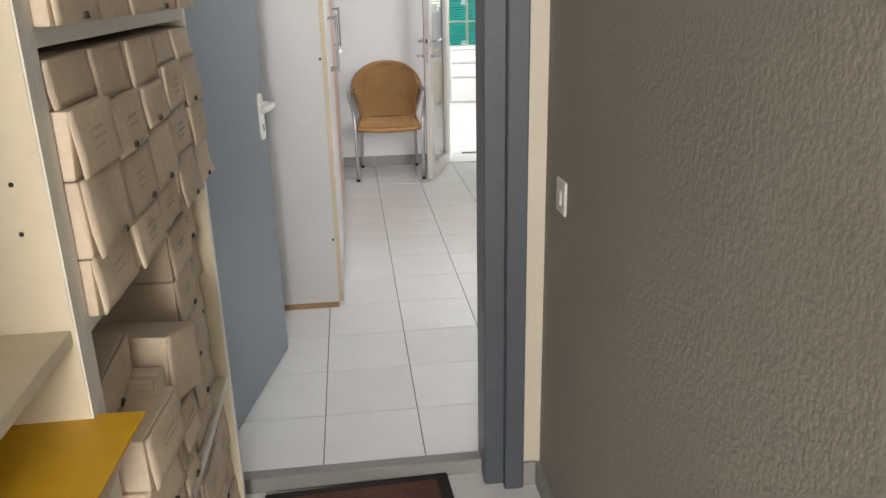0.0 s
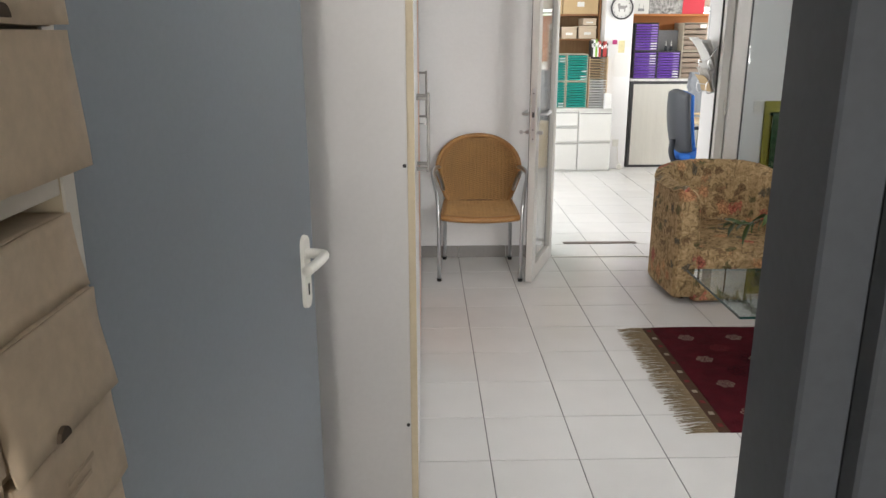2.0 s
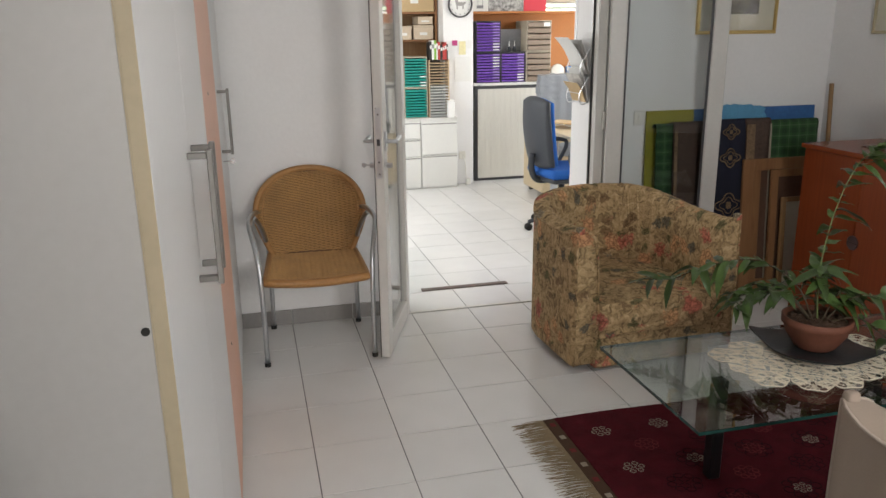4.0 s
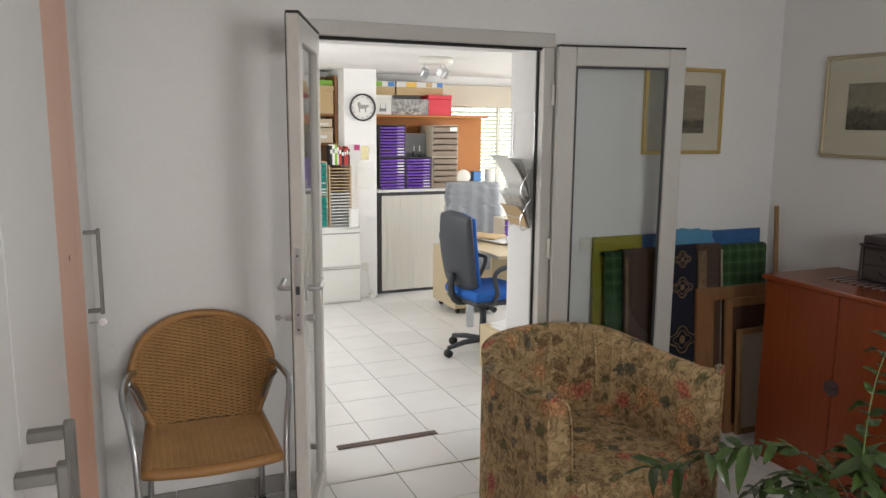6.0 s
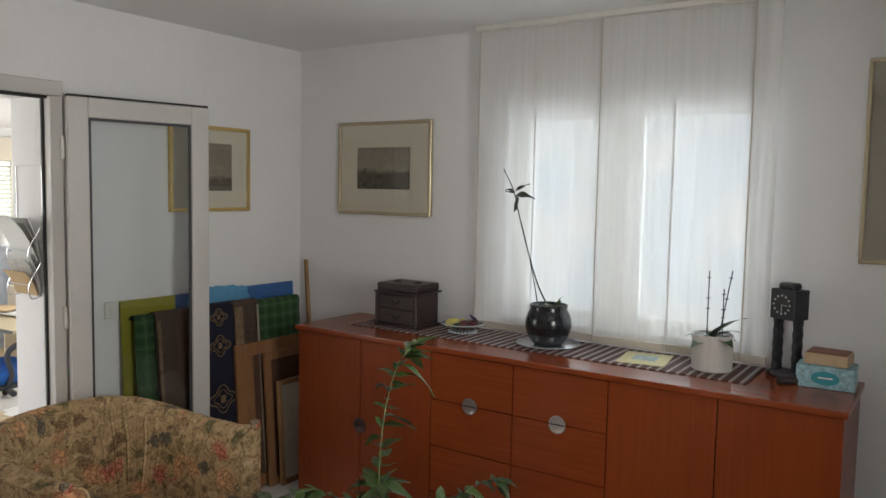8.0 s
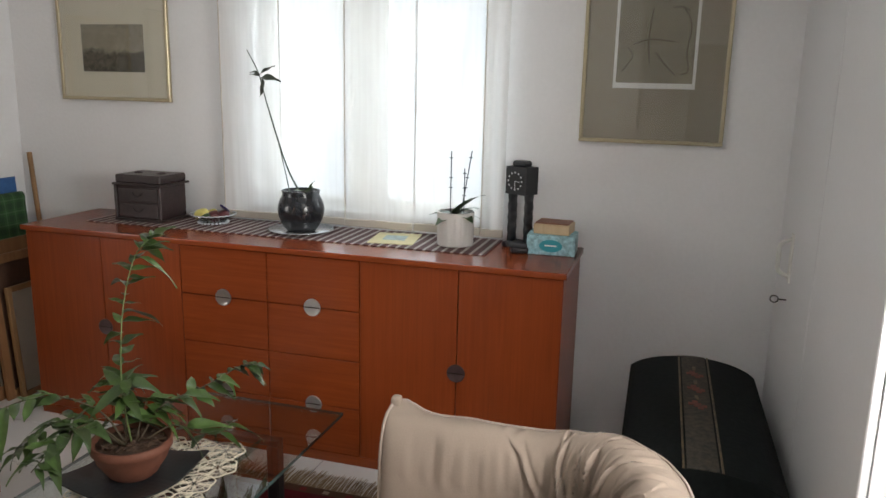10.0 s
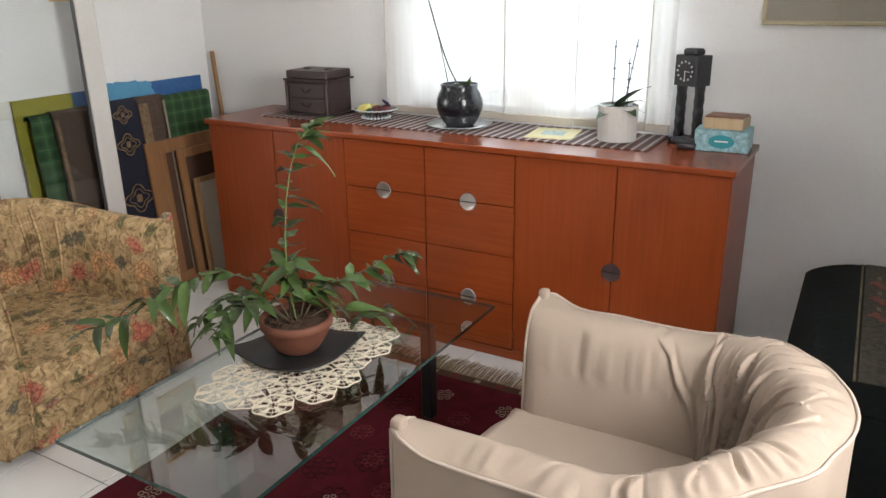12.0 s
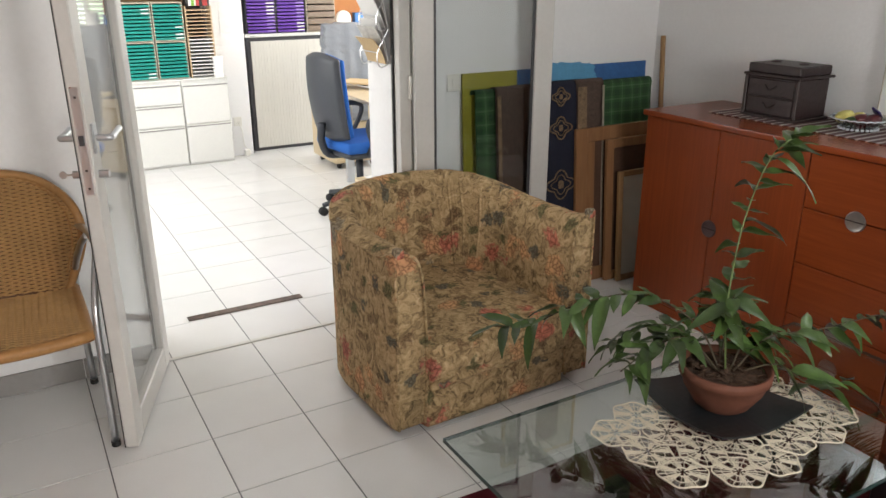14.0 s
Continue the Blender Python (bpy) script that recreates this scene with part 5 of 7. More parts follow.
bowl = thing("glass_bowl", pose(3.425, 5.275, TOP + 0.0045), "cut glass dish of sweets", "bowl")
part("dish", bm_lathe([(0.04, 0.0), (0.06, 0.004), (0.085, 0.03), (0.108, 0.045), (0.104, 0.046), (0.08, 0.034), (0.055, 0.010), (0.002, 0.009)], 32), M["clear"], bowl, "", True)
part("bead_rim", bm_tube([(0.106 * math.cos(k * math.pi / 24), 0.106 * math.sin(k * math.pi / 24), 0.046 + 0.003 * (k % 2)) for k in range(49)], 0.0028, 6), M["rim_glass"], bowl, "pale scalloped rim", True)
for k in range(24):
    a = k * math.pi / 12
    part("glass_bead", bm_cushion(0.012, 0.012, 0.010, 0.9, 2), M["rim_glass"], bowl, "", True).location = (0.068 * math.cos(a), 0.068 * math.sin(a), 0.008)
for x, yy, z, m_, r in ((-0.02, 0.05, 0.045, "fruit_y", 0.026), (0.0, 0.0, 0.04, "fruit_r", 0.022), (0.01, -0.045, 0.042, "fruit_r", 0.024), (-0.03, 0.02, 0.032, "leaf_dark", 0.020), (-0.035, -0.03, 0.03, "fruit_r", 0.020), (0.035, 0.03, 0.04, "fruit_y", 0.022)):
    lone("sweet", bm_cushion(2.2 * r, 2.4 * r, 1.7 * r, 0.8, 5), M[m_], pose(3.425 + x, 5.275 + yy, TOP + 0.0045 + z, 10, 20, 40 * z * 100), "wrapped sweet in the glass dish", "sweet", "sweets in the dish", "", True)
lone("sweet", bm_box(-0.03, 0.03, -0.02, 0.02, -0.004, 0.004, 0.003), M["fruit_p"], pose(3.44, 5.22, TOP + 0.078, 30, 25, 20), "violet foil wrapped bar in the dish", "sweet", "sweets in the dish")

pw_ = thing("plate", pose(3.425, 4.81, TOP + 0.0045), "shiny pewter plate under the black pot", "plate")
part("dish", bm_lathe([(0.09, 0.0), (0.15, 0.008), (0.152, 0.011), (0.09, 0.006), (0.002, 0.006)], 40), M["pewter"], pw_, "", True)


def orchid_a():
    o = thing("orchid", pose(3.40, 4.795, TOP + 0.0115), "faded orchid with bare stems in a black ribbed pot", "plant")
    prof = [(0.062, 0.0), (0.075, 0.015)] + [(0.075 + 0.030 * math.sin(math.pi * t / 14) + (0.0012 if t % 2 else 0), 0.015 + 0.165 * t / 14) for t in range(1, 14)] + [(0.088, 0.185), (0.083, 0.187), (0.079, 0.17), (0.01, 0.165)]
    part("pot", bm_lathe(prof, 40), M["black_glaze"], o, "black glazed ribbed pot", True)
    part("soil", bm_lathe([(0.078, 0.158), (0.078, 0.168), (0.001, 0.172)], 20), M["soil"], o)
    for pts, r in (([(0.0, 0.0, 0.165), (0.0, 0.06, 0.27), (0.0, 0.115, 0.42), (0.0, 0.165, 0.58), (0.0, 0.20, 0.70), (0.0, 0.255, 0.80)], 0.0042), ([(0.0, 0.055, 0.165), (0.0, 0.08, 0.28), (0.0, 0.12, 0.44), (0.0, 0.16, 0.57)], 0.003)):
        part("stem", bm_tube(smooth_line(pts, 6), r, 7, taper=0.5), M["leaf_grey"], o, "dry orchid stem", True)
    me = leaf_mesh("petal", 0.10, 0.022, 0.01, M["leaf_grey"], 0.4)
    for rx, rz, p, s in ((35, -80, (0, 0.195, 0.69), 0.95), (-5, -100, (0, 0.19, 0.68), 1.1), (-75, -30, (0, 0.185, 0.68), 1.0), (15, 95, (0, 0.19, 0.685), 0.55), (5, 80, (0, 0.20, 0.70), 0.5)):
        ob = new("withered_flower", me)
        ob.parent = o
        ob.matrix_local = Matrix.LocRotScale(Vector(p), Euler((radians(rx), radians(30), radians(rz - 90))), (s, s, s))
    me2 = leaf_mesh("leaf", 0.085, 0.022, 0.02, M["leaf"], 0.5)
    for rx, rz, z in ((70, 200, 0.17), (50, 150, 0.17), (25, 60, 0.175)):
        ob = new("leaf", me2)
        ob.parent = o
        ob.matrix_local = Matrix.LocRotScale(Vector((0, -0.03, z)), Euler((radians(rx), 0, radians(rz))), (0.8, 0.8, 0.8))
    return o


def orchid_b():
    o = thing("orchid", pose(3.41, 4.065, TOP + 0.0045), "small orchid with broad leaves and stakes in a white pot", "plant")
    n = 60
    bm = bmesh.new()
    prof = [(0.074, 0.0), (0.079, 0.004), (0.080, 0.14), (0.079, 0.145), (0.074, 0.145), (0.072, 0.12), (0.01, 0.118)]
    bm_lathe(prof, n, bm)
    for i, v in enumerate(bm.verts):
        if v.co.z > 0.003 and math.hypot(v.co.x, v.co.y) > 0.0785 and (i % n) % 3 == 0:
            v.co.x *= 0.985
            v.co.y *= 0.985
    part("pot", bm, M["white_ceramic"], o, "ribbed white ceramic pot")
    part("soil", bm_lathe([(0.072, 0.11), (0.072, 0.125), (0.001, 0.128)], 20), M["soil"], o)
    me = leaf_mesh("leaf", 0.135, 0.060, 0.07, M["leaf_dark"], 0.2)
    for rx, rz, s in ((64, 172, 1.1), (48, 165, 0.8), (28, 20, 0.75), (12, 60, 0.8), (22, 140, 0.85), (18, 215, 0.75)):
        ob = new("leaf", me)
        ob.parent = o
        ob.matrix_local = Matrix.LocRotScale(Vector((0, 0, 0.125)), Euler((radians(rx), 0, radians(rz))), (s, s, s))
    for y_, z1, lean in ((0.025, 0.40, 0.0), (-0.035, 0.33, 0.0), (-0.02, 0.405, -0.045)):
        st = part("stake", bm_tube([(0, y_, 0.12), (0, y_ + lean, z1)], 0.0022, 6), M["dark_plastic"], o, "thin plant stake")
        for f in (0.45, 0.6, 0.9):
            part("clip", bm_box(-0.004, 0.004, -0.007, 0.007, -0.002, 0.002, m=pose(0, y_ + lean * f, 0.12 + (z1 - 0.12) * f)), M["dark_plastic"], st)
    return o


orchid_a()
orchid_b()
cd = thing("picture_card", pose(3.43, 4.345, TOP + 0.0045, 0, 0, 8), "cream card with a pale blue picture", "card")
box(cd, "card", M["yellow_card"], (-0.13, 0.10, -0.10, 0.10, 0.0, 0.004), 0.001)
box(cd, "print", M["card_blue"], (-0.06, 0.04, -0.05, 0.05, 0.0042, 0.0047), 0.0)

ck = thing("table_clock", pose(3.49, 3.80, TOP, 0, 0, -28), "black carved mantel clock on two wavy legs", "clock")
box(ck, "base", M["sculpt"], (-0.05, 0.05, -0.056, 0.056, 0.0, 0.022), 0.004)
for sgn in (-1, 1):
    def leg(u, v, sgn=sgn):
        a = v * 2 * math.pi
        z = 0.022 + 0.212 * u
        w = 0.0115 + 0.0035 * math.sin(u * 9 * math.pi)
        return Vector((0.027 * math.cos(a), sgn * 0.044 + w * math.sin(a), z))
    part("leg", bm_grid(40, 14, leg, close_v=True), M["sculpt"], ck, "", True)
box(ck, "case", M["sculpt"], (-0.04, 0.042, -0.056, 0.056, 0.23, 0.347), 0.002)
box(ck, "crest", M["sculpt"], (-0.03, 0.03, -0.035, 0.035, 0.3452, 0.372), 0.009)
face = part("dial", bm_lathe([(0.040, 0), (0.040, 0.002), (0.001, 0.002)], 28, m=pose(-0.0405, 0.0, 0.288, 0, -90)), M["black_paint"], ck)
for k in range(12):
    a = k * math.pi / 6
    part("hour_mark", bm_box(-0.001, 0.001, -0.0035, 0.0035, -0.0035, 0.0035, m=pose(-0.0455, 0.036 * math.sin(a), 0.288 + 0.036 * math.cos(a))), M["chrome"], face)
for a, ln in ((1.7, 0.024), (3.1, 0.032)):
    part("clock_pointer", bm_tube([(-0.0465, 0, 0.288), (-0.0465, -ln * math.sin(a), 0.288 + ln * math.cos(a))], 0.0018, 5), M["chrome"], face)
lone("eyeglass_case", bm_cushion(0.05, 0.075, 0.03, 0.35, 8), M["black_paint"], pose(3.37, 3.775, TOP + 0.0152, 0, 0, 20), "small black glossy case", "case", smooth=True)
lone("black_cloth", bm_cushion(0.045, 0.085, 0.022, 0.3, 8, 0.1), M["sculpt"], pose(3.355, 3.785, TOP + 0.036, 8, 0, 25), "small dark folded pouch", "pouch", smooth=True)

tb = thing("tissue_box", pose(3.44, 3.648, TOP, 0, 0, 3), "pale blue patterned tissue box", "box")
box(tb, "carton", M["tissue"], (-0.075, 0.075, -0.10, 0.10, 0.0, 0.082), 0.003)
part("oval_label", bm_lathe([(0.034, 0), (0.034, 0.001), (0.001, 0.001)], 28, m=pose(-0.0755, 0.0, 0.04, 0, -90) @ Matrix.Diagonal((0.75, 1.4, 1, 1))), M["teal_label"], tb, "teal oval label")
box(tb, "bar", M["paper"], (-0.0775, -0.0768, -0.025, 0.025, 0.038, 0.044), 0.0)
wb = thing("wooden_box", pose(3.45, 3.645, TOP + 0.0824, 0, 0, -4), "small pale wooden box with a reddish lid", "box")
box(wb, "body", M["pine"], (-0.06, 0.06, -0.075, 0.075, 0.0, 0.042), 0.003)
box(wb, "lid", M["rosewood"], (-0.055, 0.055, -0.07, 0.07, 0.0422, 0.048), 0.002)

# ---- dome-lidded trunk ----
tk = thing("trunk", pose(2.96, 3.04, 0, 0, 0, 1), "black painted dome-top trunk with a worn flower band", "trunk")
box(tk, "body", M["trunk"], (-0.49, 0.49, -0.235, 0.235, 0.0, 0.45), 0.008)


def dome(u, v):
    a = math.pi * (0.12 + 0.76 * v)
    return Vector(((u * 2 - 1) * 0.497, -0.262 * math.cos(a) / math.cos(math.pi * 0.12) * 0.93, 0.4505 + 0.065 * (math.sin(a) - math.sin(math.pi * 0.12)) / (1 - math.sin(math.pi * 0.12)) + 0.03))


bm = bm_grid(6, 20, dome)
ext = bmesh.ops.extrude_face_region(bm, geom=bm.faces[:])
for v in ext["geom"]:
    if isinstance(v, bmesh.types.BMVert):
        v.co.z = 0.4505
lid = part("lid", bm, M["trunk"], tk)


def on_dome(x0, x1, y0, y1, lift, nm, mat):
    def f(u, v):
        p0 = [dome((x0 + (x1 - x0) * u) / 0.994 + 0.5, t / 60) for t in range(61)]
        yy = y0 + (y1 - y0) * v
        q = min(p0, key=lambda p: abs(p.y - yy))
        return Vector((x0 + (x1 - x0) * u, yy, q.z + lift))
    b = bm_grid(6, 6, f)
    e = bmesh.ops.extrude_face_region(b, geom=b.faces[:])
    for v in e["geom"]:
        if isinstance(v, bmesh.types.BMVert):
            v.co.z -= lift + 0.004
    return part(nm, b, mat, lid)


on_dome(-0.496, 0.496, -0.045, 0.045, 0.003, "band", M["trunk_band"])
for yy in (-0.058, 0.052):
    on_dome(-0.496, 0.496, yy, yy + 0.006, 0.004, "gold_line", M["trunk_gold"])
for x in (-0.02, 0.13, 0.28):
    for dx, dy, r_ in ((0.0, 0.0, 0.016), (0.024, 0.008, 0.012), (-0.022, -0.010, 0.012), (0.008, 0.022, 0.010), (-0.006, -0.024, 0.010)):
        on_dome(x + dx - r_, x + dx + r_, dy - r_ * 0.8, dy + r_ * 0.8, 0.005, "painted_flower", M["trunk_red"])
    on_dome(x + 0.05, x + 0.085, -0.006, 0.006, 0.0048, "painted_leaf", M["trunk_gold"])

# ---- boards, rugs and frames stacked in the corner ----
cv = thing("painted_board", pose(2.95, 6.50, 0.005, -3), "large board painted olive, blue and light blue", "painting")
box(cv, "olive_field", M["olive_canvas"], (-0.565, -0.26, -0.012, 0.0, 0.0, 1.085), 0.001)
box(cv, "blue_field", M["blue_canvas"], (-0.2598, 0.565, -0.012, 0.0, 0.0, 1.085), 0.001)
part("light_patch", bm_cushion(0.40, 0.003, 0.22, 0.5, 10, 0.15), M["light_blue"], cv).location = (0.02, -0.0125, 0.985)


def hung_textile(name, m, w, h_front, thick, mat, label, cat, wave=0.006, seed=0.0):
    t = thing(name, m, label, cat)

    def f(u, v):
        # over the top edge of the board: front face, fold, short back
        x = (u - 0.5) * w
        if v < 0.8:
            k = v / 0.8
            return Vector((x, -thick + wave * math.sin(u * 9 + seed + k * 2), h_front * k))
        a = (v - 0.8) / 0.2 * math.pi
        return Vector((x, -thick / 2 - thick / 2 * math.cos(a), h_front + thick / 2 * math.sin(a)))
    b = bm_grid(16, 26, f)
    e = bmesh.ops.extrude_face_region(b, geom=b.faces[:])
    for v in e["geom"]:
        if isinstance(v, bmesh.types.BMVert):
            v.co.y += 0.007
    part("cloth", b, mat, t, "", True)
    return t


hung_textile("plaid_blanket", pose(2.50, 6.462, 0.01, -4), 0.16, 0.985, 0.05, M["plaid"], "green plaid blanket folded over a board", "blanket")
h = hung_textile("woven_rug", pose(2.64, 6.430, 0.01, -4.5), 0.25, 0.995, 0.05, M["brown_weave"], "brown striped woven rug hung over a board", "rug", seed=1)
box(h, "stripe", M["tan_weave"], (-0.125, -0.105, -0.062, -0.0575, 0.0, 0.98), 0.001)
h = hung_textile("knotted_rug", pose(2.88, 6.425, 0.01, -4.5), 0.27, 1.0, 0.05, M["navy_rug"], "dark navy rug with tan flowers hung over a board", "rug", seed=2)
for z, s in ((0.52, 1.0), (0.80, 0.75), (0.95, 0.6)):
    for k, r in enumerate((0.075, 0.05)):
        pts = [(r * s * math.cos(a) * (1 + 0.22 * math.cos(4 * a)), -0.0585, z + 0.8 * r * s * math.sin(a) * (1 + 0.22 * math.cos(4 * a))) for a in [2 * math.pi * j / 32 for j in range(33)]]
        part("medallion_line", bm_tube(pts, 0.0042 - 0.001 * k, 4), M["tan_weave"], h)
    part("medallion_heart", bm_cushion(0.034 * s, 0.004, 0.040 * s, 0.7, 4), M["tan_weave"], h).location = (0.0, -0.0585, z)
for x in (-0.12, 0.12):
    box(h, "edge_stripe", M["tan_weave"], (x - 0.007, x + 0.007, -0.060, -0.0565, 0.0, 0.99), 0.001)
h = hung_textile("woven_rug", pose(3.06, 6.415, 0.01, -4.5), 0.17, 1.0, 0.05, M["brown_weave"], "woven rug with a patterned tan border", "rug", seed=3)
box(h, "border", M["tan_weave"], (-0.085, -0.03, -0.0635, -0.0585, 0.0, 0.99), 0.001)
box(h, "stripe", M["rug_white"], (0.068, 0.080, -0.0635, -0.0585, 0.0, 0.99), 0.001)
hung_textile("plaid_blanket", pose(3.31, 6.435, 0.01, -4), 0.34, 0.985, 0.05, M["plaid"], "green plaid blanket folded over a board", "blanket", seed=4)
stk = thing("wooden_pole", pose(3.57, 6.40, 0.0, -4.3), "thin wooden pole leaning in the corner", "pole")
part("pole", bm_tube([(0, 0, 0.0), (0, 0, 1.22)], 0.013, 8), M["frame_oak"], stk)


def stretcher(m, w, h, t, mat, label, back, bar=False):
    s = thing("stretched_canvas", m, label, "canvas", "stacked frames")
    for dims in ((-w / 2, -w / 2 + t, -0.02, 0.0, 0.0, h), (w / 2 - t, w / 2, -0.02, 0.0, 0.0, h), (-w / 2 + t, w / 2 - t, -0.0195, -0.0005, h - t, h), (-w / 2 + t, w / 2 - t, -0.0195, -0.0005, 0.0, t)):
        box(s, "bar", mat, dims, 0.002)
    box(s, "backing", back, (-w / 2 + t, w / 2 - t, -0.006, -0.003, t, h - t), 0.0)
    if bar:
        box(s, "brace", mat, (-w / 2 + t, -w / 2 + t + 0.05, -0.0185, -0.0065, t, h - t), 0.002)
    return s


stretcher(pose(3.23, 6.365, 0.002, -4), 0.55, 0.80, 0.07, M["frame_wood"], "large wooden stretcher frame seen from behind", M["dark_board"], True)
stretcher(pose(3.35, 6.325, 0.002, -4), 0.46, 0.74, 0.045, M["frame_wood"], "wooden stretcher frame leaning on others", M["dark_board"])
stretcher(pose(3.40, 6.285, 0.002, -4), 0.46, 0.58, 0.028, M["frame_oak"], "oak picture frame with a pale mount", M["mat_board"])
sw = thing("light_switch", pose(2.36, 6.5698, 1.05), "white double wall switch", "switch")
box(sw, "plate", M["white_plastic"], (-0.045, 0.045, -0.008, 0.0, -0.04, 0.04), 0.003)
box(sw, "rocker", M["white_plastic"], (-0.02, 0.02, -0.012, -0.0082, -0.02, 0.02), 0.002)


# ---- store room shelves with cardboard boxes ----
sx0, sx1 = -0.60, -0.245
rk = thing("shelf_unit", pose(0, 0, LOW), "cream laminate shelf unit full of cardboard boxes", "shelf")
for ya, yb, nm in ((-0.02, 0.0, "side_panel"), (1.075, 1.0985, "upright"), (1.0992, 1.122, "upright"), (2.03, 2.052, "side_panel")):
    box(rk, nm, M["shelf"], (sx0, sx1, ya, yb, 0.0, 2.3), 0.001)
    box(rk, "edge_strip", M["shelf_lip"], (sx1 + 0.0004, sx1 + 0.003, ya, yb, 0.0, 2.3), 0.0, "white edge strip")
for z in (0.06, 0.49, 1.07, 1.455, 1.87):
    sh_ = box(rk, "shelf_board", M["shelf"], (sx0, sx1 - 0.004, 1.123, 2.029, z, z + 0.02), 0.001)
    box(sh_, "shelf_edge", M["shelf_lip"], (sx1 - 0.0038, sx1, 1.123, 2.029, z - 0.004, z + 0.022), 0.001, "white metal shelf edge")
for z in (0.06, 0.55, 1.075, 1.87):
    box(rk, "shelf_board", M["shelf"], (sx0, sx1 - 0.004, 0.001, 1.074, z, z + 0.02), 0.001)
box(rk, "back_panel", M["shelf"], (sx0 - 0.006, sx0 - 0.0005, -0.02, 2.052, 0.0, 2.3), 0.0)
for yy, face in ((2.0298, -1), (1.0748, -1)):
    for k in range(34):
        z = 0.55 + 0.032 * k if face else 0
        if yy > 2:
            part("pin_hole", bm_tube([(sx1 - 0.045, yy - 0.0006, z), (sx1 - 0.045, yy + 0.0004, z)], 0.0032, 6), M["gasket"], rk)
        elif k in (15, 17):
            part("pin_hole", bm_tube([(sx1 - 0.04, yy - 0.0006, z + 0.2), (sx1 - 0.04, yy + 0.0004, z + 0.2)], 0.0035, 6), M["gasket"], rk)


def carton(m, w, h, d, style, seed):
    """A flat lidded card box; its end faces local +x, w along y."""
    c = thing("cardboard_box", m, "brown cardboard box with a thumb notch" if style else "brown cardboard box with bulging sides", "box", "boxes on the shelf")
    rr = random.Random(seed)
    bm = bm_box(-d, 0, -w / 2, w / 2, 0, h, 0.004, 2)
    for v in bm.verts:
        n = noise.noise(Vector((v.co.y * 9 + seed, v.co.z * 12, v.co.x * 4)))
        v.co.x += 0.006 * n
        v.co.z += 0.003 * n
    part("carton", bm, M["card"], c)
    splay = 0.004 + 0.007 * rr.random()
    corner = 0.012 * rr.random() ** 2

    def face(u, v):
        y_, z_ = (u - 0.5) * (w - 0.0012), 0.001 + (h - 0.0016) * v
        bulge = 0.0018 * math.sin(math.pi * u) * math.sin(math.pi * v) + 0.003 * noise.noise(Vector((y_ * 16, z_ * 18, seed)))
        return Vector((0.0035 + splay * (1 - v) ** 1.4 + bulge + corner * max(0, u - 0.7) * (1 - v), y_, z_ - 0.002 * noise.noise(Vector((y_ * 25, seed, 0))) * (1 - v)))

    fl = bm_grid(9, 7, face)
    ext_ = bmesh.ops.extrude_face_region(fl, geom=fl.faces[:])
    for v in ext_["geom"]:
        if isinstance(v, bmesh.types.BMVert):
            v.co.x -= 0.0028
    flap = part("flap", fl, M["card"], c, "", True)
    # no hole is cut: a dark half-disc paints the shade in the notch
    if style in (1, 2):
        pts = [(0.0062 + 0.002, 0.009 * math.cos(a), 0.005 + 0.010 * math.sin(a)) for a in [math.pi * k / 8 for k in range(9)]]
        b = bmesh.new()
        top = [b.verts.new((0.0078, y_, z_)) for _, y_, z_ in pts]
        low = [b.verts.new((0.004, y_, z_)) for _, y_, z_ in pts]
        b.faces.new(top)
        for k in range(len(pts) - 1):
            b.faces.new((top[k], top[k + 1], low[k + 1], low[k]))
        part("thumb_notch", b, M["notch_shade"], flap, "thumb notch with its shade painted dark").location = (splay, w * (0.4 * rr.random() - 0.2), 0.0)
    if style in (2, 3):
        for k in range(2 + rr.randrange(2)):
            z = h * 0.62 - k * 0.013
            part("print_bar", bm_box(0.0098, 0.0104, -0.03, 0.012 + 0.012 * rr.random(), z, z + 0.004), M["card_print"], flap)
    return c


rnd = random.Random(21)
# upper, middle rows: four layers of five; slight slips out of line
n_col = 5
wcol = 0.905 / n_col
for k in range(n_col):
    cut = [0.0] + [f + 0.013 * (2 * rnd.random() - 1) for f in (0.0915, 0.187, 0.279)] + [0.347]
    for lay in range(4):
        z0, hgt = 1.0905 + LOW + cut[lay], cut[lay + 1] - cut[lay]
        yc = 1.125 + wcol * (k + 0.5)
        out = 0.014 + 0.009 * rnd.random() - (0.016 if lay == 3 else 0.0)
        carton(pose(sx1 + out, yc, z0, 0, 0, 1.6 * (rnd.random() - 0.5)), wcol - 0.005, hgt - 0.0012, 0.30, 0 if lay == 3 else rnd.choice((1, 1, 2, 3)), 100 + lay * 10 + k)
for lay, (z0, hgt) in enumerate(((1.4765 + LOW, 0.115), (1.592 + LOW, 0.115), (1.7075 + LOW, 0.115))):
    for k in range(n_col):
        yc = 1.125 + wcol * (k + 0.5)
        carton(pose(sx1 + 0.012 + 0.012 * rnd.random(), yc, z0, 0, 0, 1.4 * (rnd.random() - 0.5)), wcol - 0.003, hgt - 0.002, 0.30, rnd.choice((0, 1, 3, 2)), 200 + lay * 10 + k)
